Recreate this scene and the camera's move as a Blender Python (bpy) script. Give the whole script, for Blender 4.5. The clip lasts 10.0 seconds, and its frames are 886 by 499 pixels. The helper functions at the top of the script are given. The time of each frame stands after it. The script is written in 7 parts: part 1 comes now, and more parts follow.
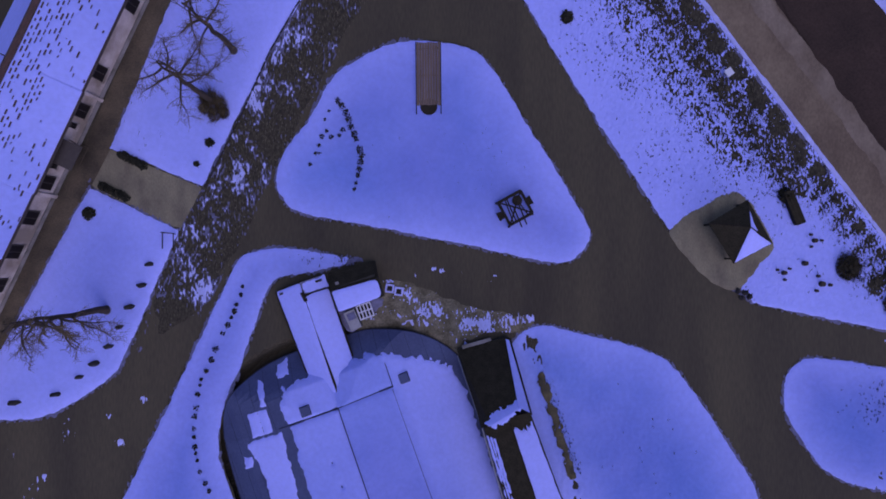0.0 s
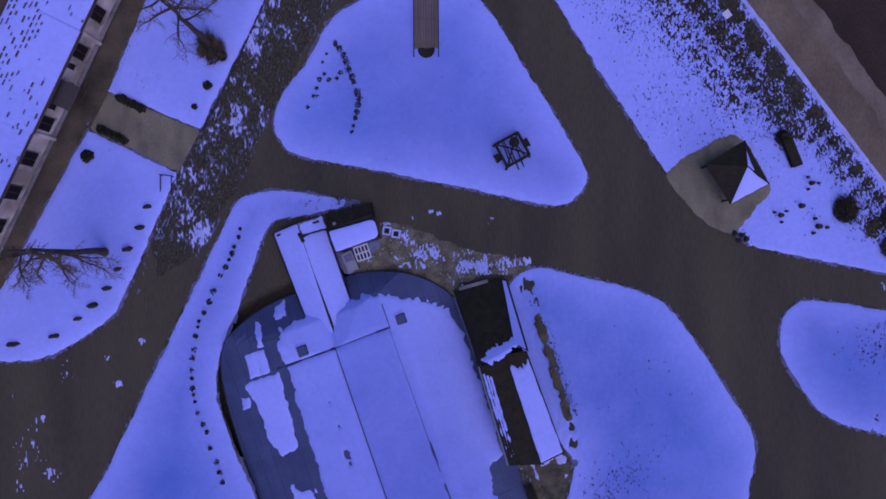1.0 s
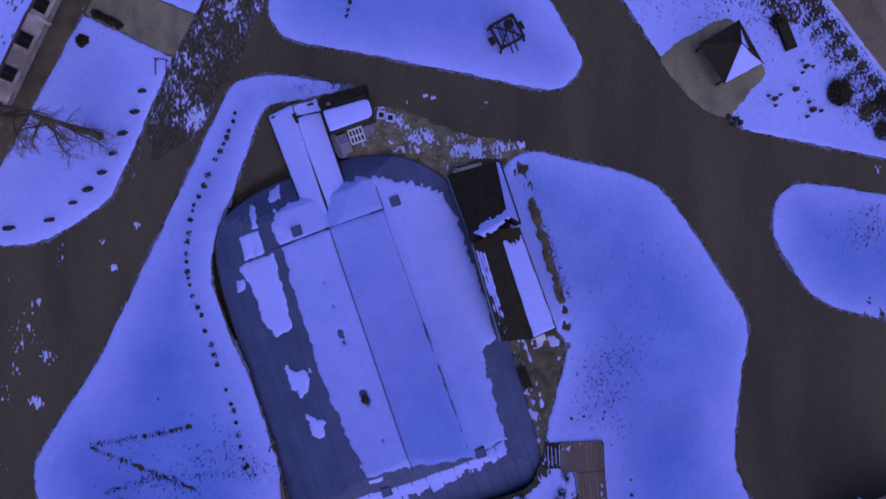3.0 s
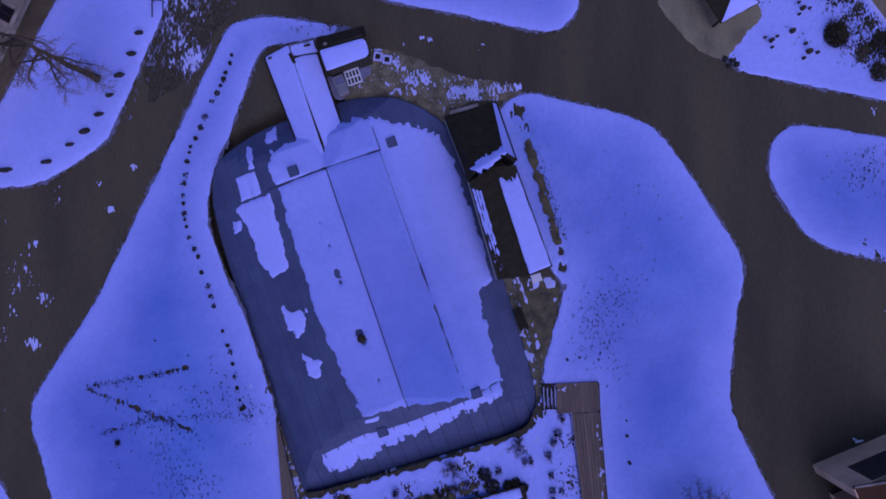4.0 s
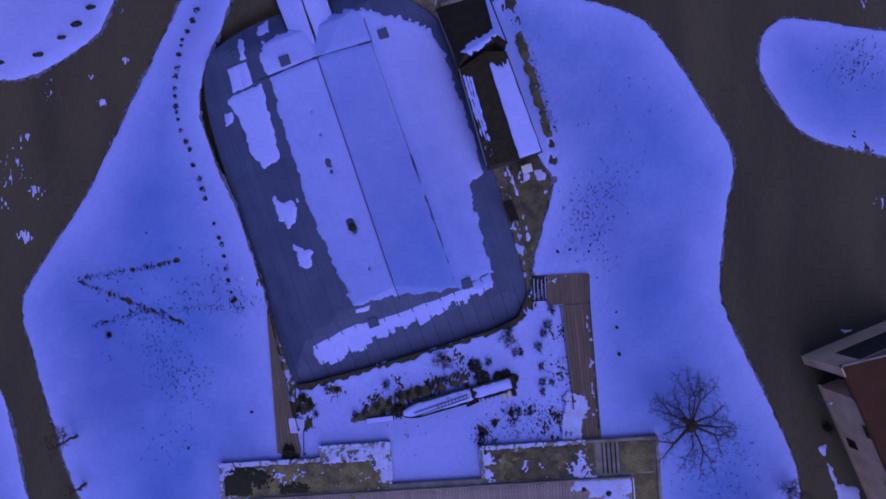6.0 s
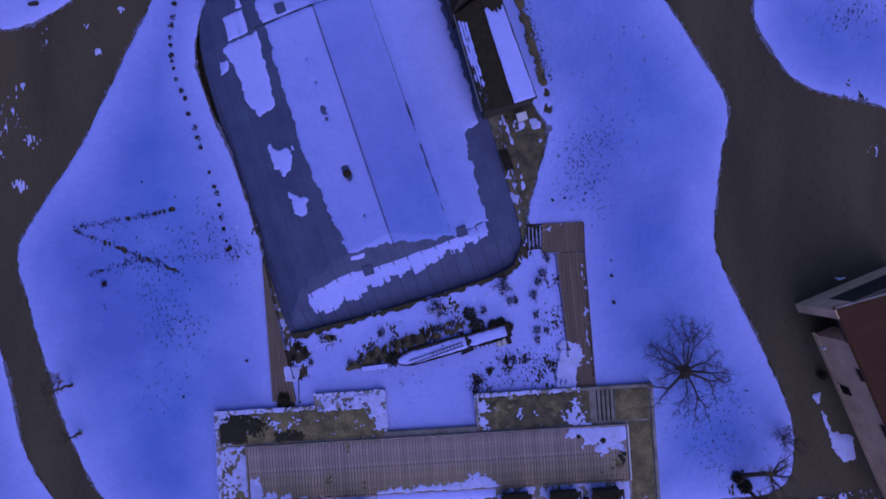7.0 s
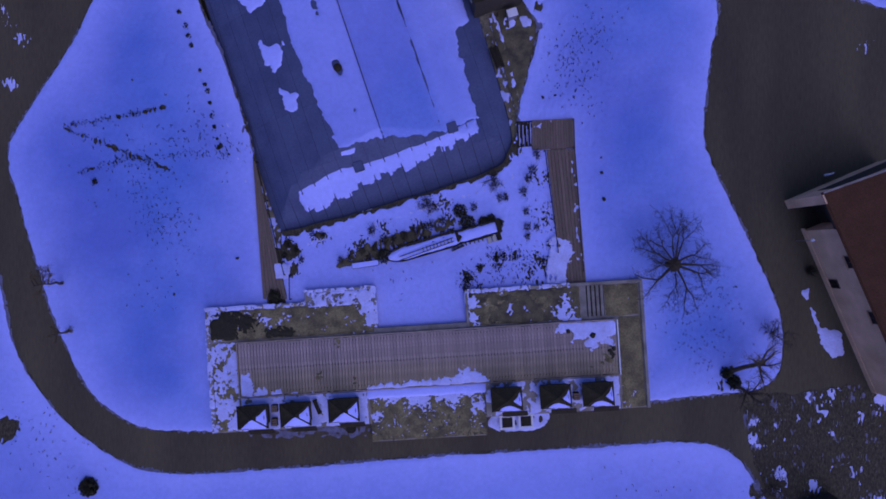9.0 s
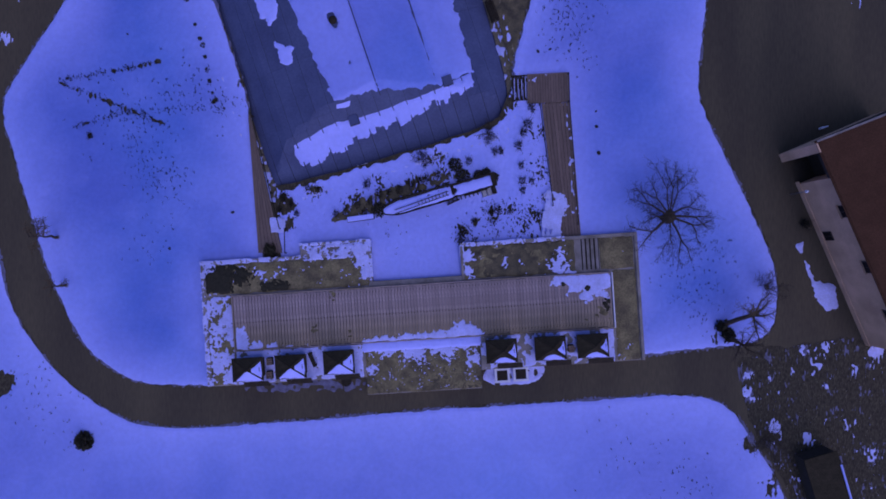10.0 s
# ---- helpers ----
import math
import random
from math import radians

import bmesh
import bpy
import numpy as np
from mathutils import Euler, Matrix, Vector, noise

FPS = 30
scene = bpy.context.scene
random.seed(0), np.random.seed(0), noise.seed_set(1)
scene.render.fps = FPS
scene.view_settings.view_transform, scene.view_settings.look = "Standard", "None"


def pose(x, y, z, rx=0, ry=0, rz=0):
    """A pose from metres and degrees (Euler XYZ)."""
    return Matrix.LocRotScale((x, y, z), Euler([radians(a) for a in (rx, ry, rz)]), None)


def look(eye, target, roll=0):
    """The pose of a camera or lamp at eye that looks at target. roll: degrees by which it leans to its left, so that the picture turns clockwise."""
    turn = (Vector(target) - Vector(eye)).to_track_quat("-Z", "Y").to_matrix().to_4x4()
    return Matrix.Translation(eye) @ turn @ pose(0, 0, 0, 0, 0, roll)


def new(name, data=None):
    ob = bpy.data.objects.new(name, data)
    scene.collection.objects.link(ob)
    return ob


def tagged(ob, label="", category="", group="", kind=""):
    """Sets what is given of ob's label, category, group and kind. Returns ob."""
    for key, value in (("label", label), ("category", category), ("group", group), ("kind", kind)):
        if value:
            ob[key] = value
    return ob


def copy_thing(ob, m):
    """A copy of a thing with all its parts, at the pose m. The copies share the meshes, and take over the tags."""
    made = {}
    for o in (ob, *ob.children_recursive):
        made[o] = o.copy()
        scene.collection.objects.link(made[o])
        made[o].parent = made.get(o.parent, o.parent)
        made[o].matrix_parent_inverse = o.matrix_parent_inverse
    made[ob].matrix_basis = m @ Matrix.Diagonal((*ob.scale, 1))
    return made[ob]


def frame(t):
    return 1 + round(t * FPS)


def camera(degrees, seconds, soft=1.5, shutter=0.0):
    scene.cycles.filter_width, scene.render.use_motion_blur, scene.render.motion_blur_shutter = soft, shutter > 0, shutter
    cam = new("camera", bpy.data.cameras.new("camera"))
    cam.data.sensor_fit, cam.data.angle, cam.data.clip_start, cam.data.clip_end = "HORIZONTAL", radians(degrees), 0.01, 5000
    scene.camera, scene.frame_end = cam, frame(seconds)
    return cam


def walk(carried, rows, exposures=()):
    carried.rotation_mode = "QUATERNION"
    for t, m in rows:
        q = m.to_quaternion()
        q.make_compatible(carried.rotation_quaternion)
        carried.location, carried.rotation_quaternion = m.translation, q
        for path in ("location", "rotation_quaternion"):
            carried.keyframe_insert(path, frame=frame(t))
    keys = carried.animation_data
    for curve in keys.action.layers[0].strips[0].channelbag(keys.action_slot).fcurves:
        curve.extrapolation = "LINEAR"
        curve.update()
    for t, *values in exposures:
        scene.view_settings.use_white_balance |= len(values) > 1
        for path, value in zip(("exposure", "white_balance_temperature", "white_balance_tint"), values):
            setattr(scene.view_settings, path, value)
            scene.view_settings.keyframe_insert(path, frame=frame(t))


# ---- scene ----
# ---------------------------------------------------------------- camera and walk
cam = camera(74.0, 10.0, soft=1.72)
ROWS = [
    (0, 0.266, -0.720, 57.836, 1.277, 1.095, -0.515),
    (0.5, 0.473, -3.459, 57.839, 1.168, 1.173, -0.441),
    (1, 0.648, -6.156, 57.830, 1.061, 1.234, -0.389),
    (1.5, 0.805, -8.693, 57.816, 0.950, 1.279, -0.345),
    (2, 1.006, -11.460, 57.802, 0.836, 1.310, -0.302),
    (2.5, 1.134, -14.315, 57.793, 0.724, 1.329, -0.255),
    (3, 1.289, -17.125, 57.790, 0.619, 1.336, -0.203),
    (3.5, 1.455, -19.896, 57.794, 0.526, 1.333, -0.150),
    (4, 1.618, -22.692, 57.804, 0.452, 1.321, -0.096),
    (4.5, 1.815, -25.413, 57.821, 0.398, 1.301, -0.045),
    (5, 2.014, -27.996, 57.840, 0.363, 1.275, 0.000),
    (5.5, 2.202, -30.549, 57.862, 0.347, 1.244, 0.039),
    (6, 2.400, -33.153, 57.883, 0.342, 1.210, 0.070),
    (6.5, 2.608, -35.708, 57.903, 0.343, 1.175, 0.095),
    (7, 2.823, -38.207, 57.918, 0.341, 1.138, 0.114),
    (7.5, 3.027, -40.817, 57.931, 0.328, 1.101, 0.131),
    (8, 3.228, -43.367, 57.940, 0.298, 1.065, 0.146),
    (8.5, 3.443, -45.817, 57.949, 0.251, 1.028, 0.160),
    (9, 3.639, -48.158, 57.960, 0.190, 0.987, 0.174),
    (9.5, 3.853, -50.411, 57.981, 0.129, 0.940, 0.184),
    (10, 4.022, -52.605, 58.018, 0.094, 0.880, 0.181),
]
STOPS, KELVIN, TINT = -0.40, 5000, 56
walk(cam, [(r[0], pose(*r[1:])) for r in ROWS], [(0, STOPS + 0.01, KELVIN + 420, TINT - 12), (0.5, STOPS, KELVIN + 260, TINT - 8), (2.5, STOPS + 0.0, KELVIN + 150, TINT - 7), (4, STOPS - 0.10, KELVIN + 60, TINT - 5), (10, STOPS - 0.11, KELVIN + 40, TINT - 7)])

# ---------------------------------------------------------------- world and sun: overcast winter dusk
world = bpy.data.worlds.new("winter_sky")
scene.world = world
world.use_nodes = True
wn, wl = world.node_tree.nodes, world.node_tree.links
sky = wn.new("ShaderNodeTexSky")
sky.sky_type, sky.sun_disc = "NISHITA", False
sky.sun_elevation, sky.sun_rotation = radians(28), radians(150)
sky.air_density, sky.dust_density, sky.ozone_density = 1.0, 2.0, 3.0
wl.new(sky.outputs[0], wn["Background"].inputs[0])
wn["Background"].inputs[1].default_value = 0.13
lamp = bpy.data.lights.new("sun", "SUN")
lamp.energy, lamp.angle, lamp.color = 0.9, radians(40), (1.0, 0.97, 0.93)
sun = new("sun", lamp)
sun.matrix_world = look((6, -10, 40), (0, 0, 0))

# ---------------------------------------------------------------- materials
def material(name, base, rough=0.8, metal=0.0, spread=0.25, scale=3.0, fine=30.0, bump=0.3, tone=None, amount=0.5,
             stretch=(1, 1, 1), per_piece=0.0, depth=0.02, spec=0.3):
    """A surface with grain at two sizes, a second tone in patches, fine relief, and a shade that differs from piece to piece."""
    m = bpy.data.materials.new(name)
    m.use_nodes = True
    n, l = m.node_tree.nodes, m.node_tree.links
    b = n["Principled BSDF"]
    b.inputs["Roughness"].default_value, b.inputs["Metallic"].default_value = rough, metal
    b.inputs["Specular IOR Level"].default_value = spec
    co = n.new("ShaderNodeTexCoord")
    mp = n.new("ShaderNodeMapping")
    mp.inputs["Scale"].default_value = stretch
    l.new(co.outputs["Object"], mp.inputs[0])
    big, small = n.new("ShaderNodeTexNoise"), n.new("ShaderNodeTexNoise")
    for node, s, d in ((big, scale, 4), (small, fine, 6)):
        l.new(mp.outputs[0], node.inputs["Vector"])
        node.inputs["Scale"].default_value, node.inputs["Detail"].default_value = s, d
    mix = n.new("ShaderNodeMix")
    mix.data_type = "RGBA"
    mix.inputs[6].default_value = (*base, 1)
    mix.inputs[7].default_value = (*(tone or [c * (1 - spread) for c in base]), 1)
    ramp = n.new("ShaderNodeMapRange")
    ramp.inputs[1].default_value, ramp.inputs[2].default_value = 0.5 - 0.18, 0.5 + 0.18
    ramp.inputs[4].default_value = 2 * amount
    ramp.clamp = True
    l.new(big.outputs[0], ramp.inputs[0])
    l.new(ramp.outputs[0], mix.inputs[0])
    grain = n.new("ShaderNodeMapRange")
    grain.inputs[1].default_value, grain.inputs[2].default_value = 0.3, 0.7
    grain.inputs[3].default_value, grain.inputs[4].default_value = 1 - spread, 1 + spread
    l.new(small.outputs[0], grain.inputs[0])
    mul = n.new("ShaderNodeVectorMath")
    mul.operation = "SCALE"
    l.new(mix.outputs[2], mul.inputs[0])
    if per_piece:
        info, geo, add, rng, both = (n.new("ShaderNodeObjectInfo"), n.new("ShaderNodeNewGeometry"), n.new("ShaderNodeMath"),
                                     n.new("ShaderNodeMapRange"), n.new("ShaderNodeMath"))
        l.new(info.outputs["Random"], add.inputs[0])
        l.new(geo.outputs["Random Per Island"], add.inputs[1])
        rng.inputs[2].default_value = 2.0
        rng.inputs[3].default_value, rng.inputs[4].default_value = 1 - per_piece, 1 + per_piece
        l.new(add.outputs[0], rng.inputs[0])
        both.operation = "MULTIPLY"
        l.new(rng.outputs[0], both.inputs[0])
        l.new(grain.outputs[0], both.inputs[1])
        l.new(both.outputs[0], mul.inputs["Scale"])
    else:
        l.new(grain.outputs[0], mul.inputs["Scale"])
    l.new(mul.outputs[0], b.inputs["Base Color"])
    bp = n.new("ShaderNodeBump")
    bp.inputs["Strength"].default_value, bp.inputs["Distance"].default_value = bump, depth
    l.new(small.outputs[0], bp.inputs["Height"])
    l.new(bp.outputs[0], b.inputs["Normal"])
    return m


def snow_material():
    """Pale winter snow with painted-in shade that turns it darker and bluer, plus random tones and fine grain."""
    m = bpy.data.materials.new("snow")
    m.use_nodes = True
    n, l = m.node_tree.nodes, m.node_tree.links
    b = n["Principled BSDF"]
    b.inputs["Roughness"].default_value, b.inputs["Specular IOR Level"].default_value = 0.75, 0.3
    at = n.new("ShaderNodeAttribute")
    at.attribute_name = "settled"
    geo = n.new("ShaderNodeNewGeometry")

    def noise_at(size, detail, low, high):
        t, r = n.new("ShaderNodeTexNoise"), n.new("ShaderNodeMapRange")
        t.inputs["Scale"].default_value, t.inputs["Detail"].default_value = size, detail
        l.new(geo.outputs["Position"], t.inputs["Vector"])
        r.inputs[1].default_value, r.inputs[2].default_value = 0.3, 0.7
        r.inputs[3].default_value, r.inputs[4].default_value = low, high
        l.new(t.outputs[0], r.inputs[0])
        return t, r

    def sum_of(p, q, how="ADD"):
        o = n.new("ShaderNodeMath")
        o.operation = how
        l.new(p, o.inputs[0])
        l.new(q, o.inputs[1])
        return o.outputs[0]

    def blend(fac, p, q):
        o = n.new("ShaderNodeMix")
        o.data_type = "RGBA"
        l.new(fac, o.inputs[0])
        for k, c in ((6, p), (7, q)):
            if isinstance(c, tuple):
                o.inputs[k].default_value = (*c, 1)
            else:
                l.new(c, o.inputs[k])
        return o.outputs[2]

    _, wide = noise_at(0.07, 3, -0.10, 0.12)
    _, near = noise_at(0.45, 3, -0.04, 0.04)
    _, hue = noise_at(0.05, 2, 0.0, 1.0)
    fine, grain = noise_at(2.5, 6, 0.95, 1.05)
    # painted shade plus random tone picks between pale and dark snow
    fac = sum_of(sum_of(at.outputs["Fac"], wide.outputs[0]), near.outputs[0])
    deep = blend(hue.outputs[0], SNOW_DIM, SNOW_COLD)
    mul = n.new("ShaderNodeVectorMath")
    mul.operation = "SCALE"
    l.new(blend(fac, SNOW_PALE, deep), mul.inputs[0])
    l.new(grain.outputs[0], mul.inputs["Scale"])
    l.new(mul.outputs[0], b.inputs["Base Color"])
    bp = n.new("ShaderNodeBump")
    bp.inputs["Strength"].default_value, bp.inputs["Distance"].default_value = 0.3, 0.06
    l.new(fine.outputs[0], bp.inputs["Height"])
    l.new(bp.outputs[0], b.inputs["Normal"])
    return m


# pale snow, and two darker blues for the shade painted into it
SNOW_PALE, SNOW_DIM, SNOW_COLD = (0.415, 0.445, 0.97), (0.138, 0.17, 0.55), (0.105, 0.20, 0.61)
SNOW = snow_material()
SNOW_WET = material("thin_snow", (0.49, 0.51, 0.92), 0.7, spread=0.1, scale=0.8, fine=5, bump=0.4, tone=(0.36, 0.37, 0.66), amount=0.4, depth=0.04)
ASPHALT = material("asphalt", (0.083, 0.069, 0.040), 0.9, spread=0.14, scale=0.10, fine=3, bump=0.35, tone=(0.052, 0.043, 0.028), amount=0.5, stretch=(1.8, 0.4, 1))
GRASS = material("winter_grass", (0.074, 0.063, 0.036), 0.95, spread=0.42, scale=4.0, fine=9, bump=0.6, tone=(0.026, 0.022, 0.016), amount=0.5, depth=0.04, stretch=(1.5, 0.6, 1))
SOIL = material("bare_soil", (0.125, 0.106, 0.058), 0.95, spread=0.3, scale=1.0, fine=8, bump=0.6, tone=(0.05, 0.044, 0.03), amount=0.5)
MOSS = material("moss", (0.198, 0.168, 0.082), 0.95, spread=0.3, scale=0.9, fine=7, bump=0.7, tone=(0.085, 0.072, 0.042), amount=0.5, depth=0.04)
PAVING = material("sandy_paving", (0.235, 0.205, 0.125), 0.9, spread=0.16, scale=0.5, fine=6, bump=0.3, tone=(0.14, 0.118, 0.08), amount=0.45, stretch=(1.4, 0.6, 1))
DARK_PAVING = material("wet_paving", (0.12, 0.092, 0.055), 0.85, spread=0.22, scale=0.35, fine=6, bump=0.3, tone=(0.05, 0.039, 0.025), amount=0.5)
FIELD = material("bare_field", (0.20, 0.15, 0.095), 0.95, spread=0.16, scale=0.25, fine=5, bump=0.4, tone=(0.125, 0.09, 0.058), amount=0.5, stretch=(1, 0.6, 1))
TRACK = material("worn_track", (0.225, 0.175, 0.125), 0.95, spread=0.14, scale=0.4, fine=5, bump=0.3, tone=(0.16, 0.12, 0.08), amount=0.6, stretch=(1, 0.6, 1))
DARK_FIELD = material("dark_field", (0.05, 0.031, 0.021), 0.95, spread=0.25, scale=0.3, fine=5, bump=0.4, tone=(0.035, 0.022, 0.015), amount=0.5)
MEMBRANE = material("roof_membrane", (0.076, 0.092, 0.182), 0.65, spread=0.12, scale=0.45, fine=5, bump=0.15, tone=(0.056, 0.067, 0.142), amount=0.45, per_piece=0.1, spec=0.2)
SEAM = material("roof_seam", (0.038, 0.042, 0.072), 0.8, spread=0.1, spec=0.1)
BLACK_ROOF = material("black_roofing", (0.040, 0.034, 0.021), 0.95, spread=0.3, scale=1.5, fine=9, bump=0.4, per_piece=0.15, spec=0.08)
DARK_WALL = material("dark_timber_wall", (0.04, 0.035, 0.026), 0.8, spread=0.25, scale=2, fine=12)
CONCRETE = material("concrete", (0.27, 0.245, 0.24), 0.85, spread=0.15, scale=0.8, fine=10, tone=(0.11, 0.10, 0.08), amount=0.4)
PLASTER = material("pale_plaster", (0.56, 0.49, 0.46), 0.95, spread=0.14, scale=0.35, fine=10, bump=0.15, tone=(0.24, 0.20, 0.16), amount=0.6, spec=0.1)
OCHRE = material("ochre_plaster", (0.66, 0.44, 0.28), 0.95, spread=0.10, scale=0.5, fine=10, bump=0.2, tone=(0.48, 0.32, 0.20), amount=0.5, spec=0.1)
TILE = material("brown_roof_tile", (0.075, 0.045, 0.038), 0.8, spread=0.25, scale=1.5, fine=10, per_piece=0.2)
RED_ROOF = material("dark_red_roof", (0.082, 0.040, 0.022), 0.9, spread=0.2, scale=0.8, fine=9, per_piece=0.04, spec=0.1)
PLANK = material("weathered_plank", (0.30, 0.238, 0.255), 0.85, spread=0.2, scale=0.16, fine=6, bump=0.3, tone=(0.23, 0.185, 0.115), amount=0.5, stretch=(1, 0.6, 1), per_piece=0.22)
DECK = material("deck_plank", (0.17, 0.125, 0.10), 0.85, spread=0.18, scale=1.2, fine=7, bump=0.3, tone=(0.12, 0.088, 0.072), amount=0.4, stretch=(3, 0.35, 1), per_piece=0.2)
DARK_WOOD = material("dark_wood", (0.034, 0.028, 0.020), 0.9, spread=0.3, scale=2.5, fine=14, spec=0.1)
BARK = material("bark", (0.06, 0.046, 0.034), 0.95, spread=0.35, scale=4, fine=18, bump=0.6)
TWIG = material("twig", (0.042, 0.034, 0.026), 0.95, spread=0.25, scale=4, fine=18)
BRUSH = material("dry_brush", (0.125, 0.094, 0.05), 0.95, spread=0.35, scale=2, fine=10, per_piece=0.35)
STRAW = material("dry_straw", (0.19, 0.16, 0.105), 0.9, spread=0.3, scale=2, fine=10, per_piece=0.4)
BANK_MOSS = material("bank_moss", (0.20, 0.172, 0.115), 0.95, spread=0.35, scale=0.9, fine=6, bump=0.7, tone=(0.09, 0.078, 0.045), amount=0.5, depth=0.05)
SLUSH = material("grey_slush", (0.15, 0.15, 0.27), 0.8, spread=0.25, scale=1.5, fine=6, bump=0.4, tone=(0.09, 0.085, 0.12), amount=0.5)
PALE_SLUSH = material("pale_slush", (0.22, 0.22, 0.37), 0.8, spread=0.2, scale=1.5, fine=6, bump=0.4, tone=(0.13, 0.125, 0.19), amount=0.5)
LEAF = material("evergreen_leaf", (0.028, 0.026, 0.014), 0.85, spread=0.35, scale=4, fine=14, per_piece=0.4)
BUSH_LEAF = material("brown_bush_leaf", (0.062, 0.05, 0.027), 0.9, spread=0.35, scale=4, fine=14, per_piece=0.4)
STONE = material("dark_stone", (0.03, 0.027, 0.026), 0.9, spread=0.3, scale=4, fine=16, bump=0.5)
METAL = material("grey_metal", (0.25, 0.25, 0.28), 0.45, metal=0.7, spread=0.12, scale=3, fine=12)
WHITE = material("white_paint", (0.62, 0.62, 0.72), 0.6, spread=0.06, scale=2, fine=12)
WINDOW_FRAME = material("brown_frame", (0.05, 0.04, 0.035), 0.6, spread=0.2)
GLASS = material("dark_glass", (0.012, 0.010, 0.010), 0.3, spread=0.05, bump=0.0, spec=0.15)


# ---------------------------------------------------------------- building helpers
def link(name, verts, faces, mat, parent=None, smooth=False):
    me = bpy.data.meshes.new(name)
    me.from_pydata([tuple(map(float, v)) for v in verts], [], [tuple(f) for f in faces])
    me.materials.append(mat)
    if smooth:
        me.shade_smooth()
    ob = new(name, me)
    ob.parent = parent
    return ob


def part(name, bm, mat, parent=None, label="", smooth=False):
    me = bpy.data.meshes.new(name)
    bm.normal_update()
    bm.to_mesh(me)
    bm.free()
    me.materials.append(mat)
    if smooth:
        me.shade_smooth()
    ob = new(name, me)
    ob.parent = parent
    return tagged(ob, label)


def again(ob, m, parent=None):
    """One more object on the same mesh."""
    o = new(ob.name.split(".")[0], ob.data)
    o.parent = parent or ob.parent
    o.matrix_basis = m
    return o


def thing(name, x, y, z=0.0, turn=0.0, label="", category="", group="", kind=""):
    e = new(name)
    e.empty_display_size = 0.3
    e.matrix_basis = pose(x, y, z, 0, 0, turn)
    return tagged(e, label, category, group, kind)


def box(bm, x, y, z, sx, sy, sz, turn=0.0, bevel=0.0):
    """A block whose base centre is at x, y, z."""
    made = bmesh.ops.create_cube(bm, size=1.0, matrix=pose(x, y, z + sz / 2, 0, 0, turn) @ Matrix.Diagonal((sx, sy, sz, 1)))
    if bevel:
        edges = list({e for v in made["verts"] for e in v.link_edges})
        bmesh.ops.bevel(bm, geom=edges, offset=bevel, segments=1, affect="EDGES")


def beam(bm, a, b, r, r2=None, sides=6):
    """A bar from a to b, round or with few sides, which may taper."""
    a, b = Vector(a), Vector(b)
    d = (b - a).normalized()
    u = d.orthogonal().normalized()
    w = d.cross(u)
    rings = []
    for p, q in ((a, r), (b, r if r2 is None else r2)):
        rings.append([bm.verts.new(p + q * (math.cos(6.28319 * k / sides) * u + math.sin(6.28319 * k / sides) * w)) for k in range(sides)])
    for k in range(sides):
        n = (k + 1) % sides
        bm.faces.new((rings[0][k], rings[0][n], rings[1][n], rings[1][k]))
    bm.faces.new(rings[0][::-1])
    bm.faces.new(rings[1])


def block(*args, **kw):
    bm = bmesh.new()
    box(bm, *args, **kw)
    return bm


def slab(bm, top, thick):
    """A plate under the corners top (any heights), straight down by thick."""
    up = [bm.verts.new(p) for p in top]
    low = [bm.verts.new((p[0], p[1], p[2] - thick)) for p in top]
    n = len(top)
    bm.faces.new(up)
    bm.faces.new(low[::-1])
    for i in range(n):
        j = (i + 1) % n
        bm.faces.new((up[j], up[i], low[i], low[j]))
    bmesh.ops.recalc_face_normals(bm, faces=bm.faces)


# ---------------------------------------------------------------- noise, outlines and sheets
def lattice(ix, iy, seed):
    h = (ix.astype(np.int64) * 374761393 + iy.astype(np.int64) * 668265263 + seed * 974711) & 0x7FFFFFFF
    h = ((h ^ (h >> 13)) * 1274126177) & 0x7FFFFFFF
    return ((h ^ (h >> 16)) & 0xFFFF) / 65535.0


def soft(x, y, size, seed=0):
    """Smooth noise from 0 to 1 with grains of that size."""
    x, y = np.asarray(x, float) / size, np.asarray(y, float) / size
    ix, iy = np.floor(x), np.floor(y)
    fx, fy = x - ix, y - iy
    fx, fy = fx * fx * (3 - 2 * fx), fy * fy * (3 - 2 * fy)
    a, b = lattice(ix, iy, seed), lattice(ix + 1, iy, seed)
    c, d = lattice(ix, iy + 1, seed), lattice(ix + 1, iy + 1, seed)
    return (a + (b - a) * fx) * (1 - fy) + (c + (d - c) * fx) * fy


def rough(x, y, size, seed=0):
    return (soft(x, y, size, seed) * 4 + soft(x, y, size / 2.1, seed + 7) * 2 + soft(x, y, size / 4.3, seed + 13)) / 7


def smooth_loop(pts, steps=6):
    """A closed, rounded line through the points."""
    p, n, out = np.array(pts, float), len(pts), []
    for i in range(n):
        a, b, c, d = p[i - 1], p[i], p[(i + 1) % n], p[(i + 2) % n]
        for k in range(steps):
            t = k / steps
            out.append(0.5 * (2 * b + (c - a) * t + (2 * a - 5 * b + 4 * c - d) * t * t + (3 * b - a - 3 * c + d) * t ** 3))
    return np.array(out)


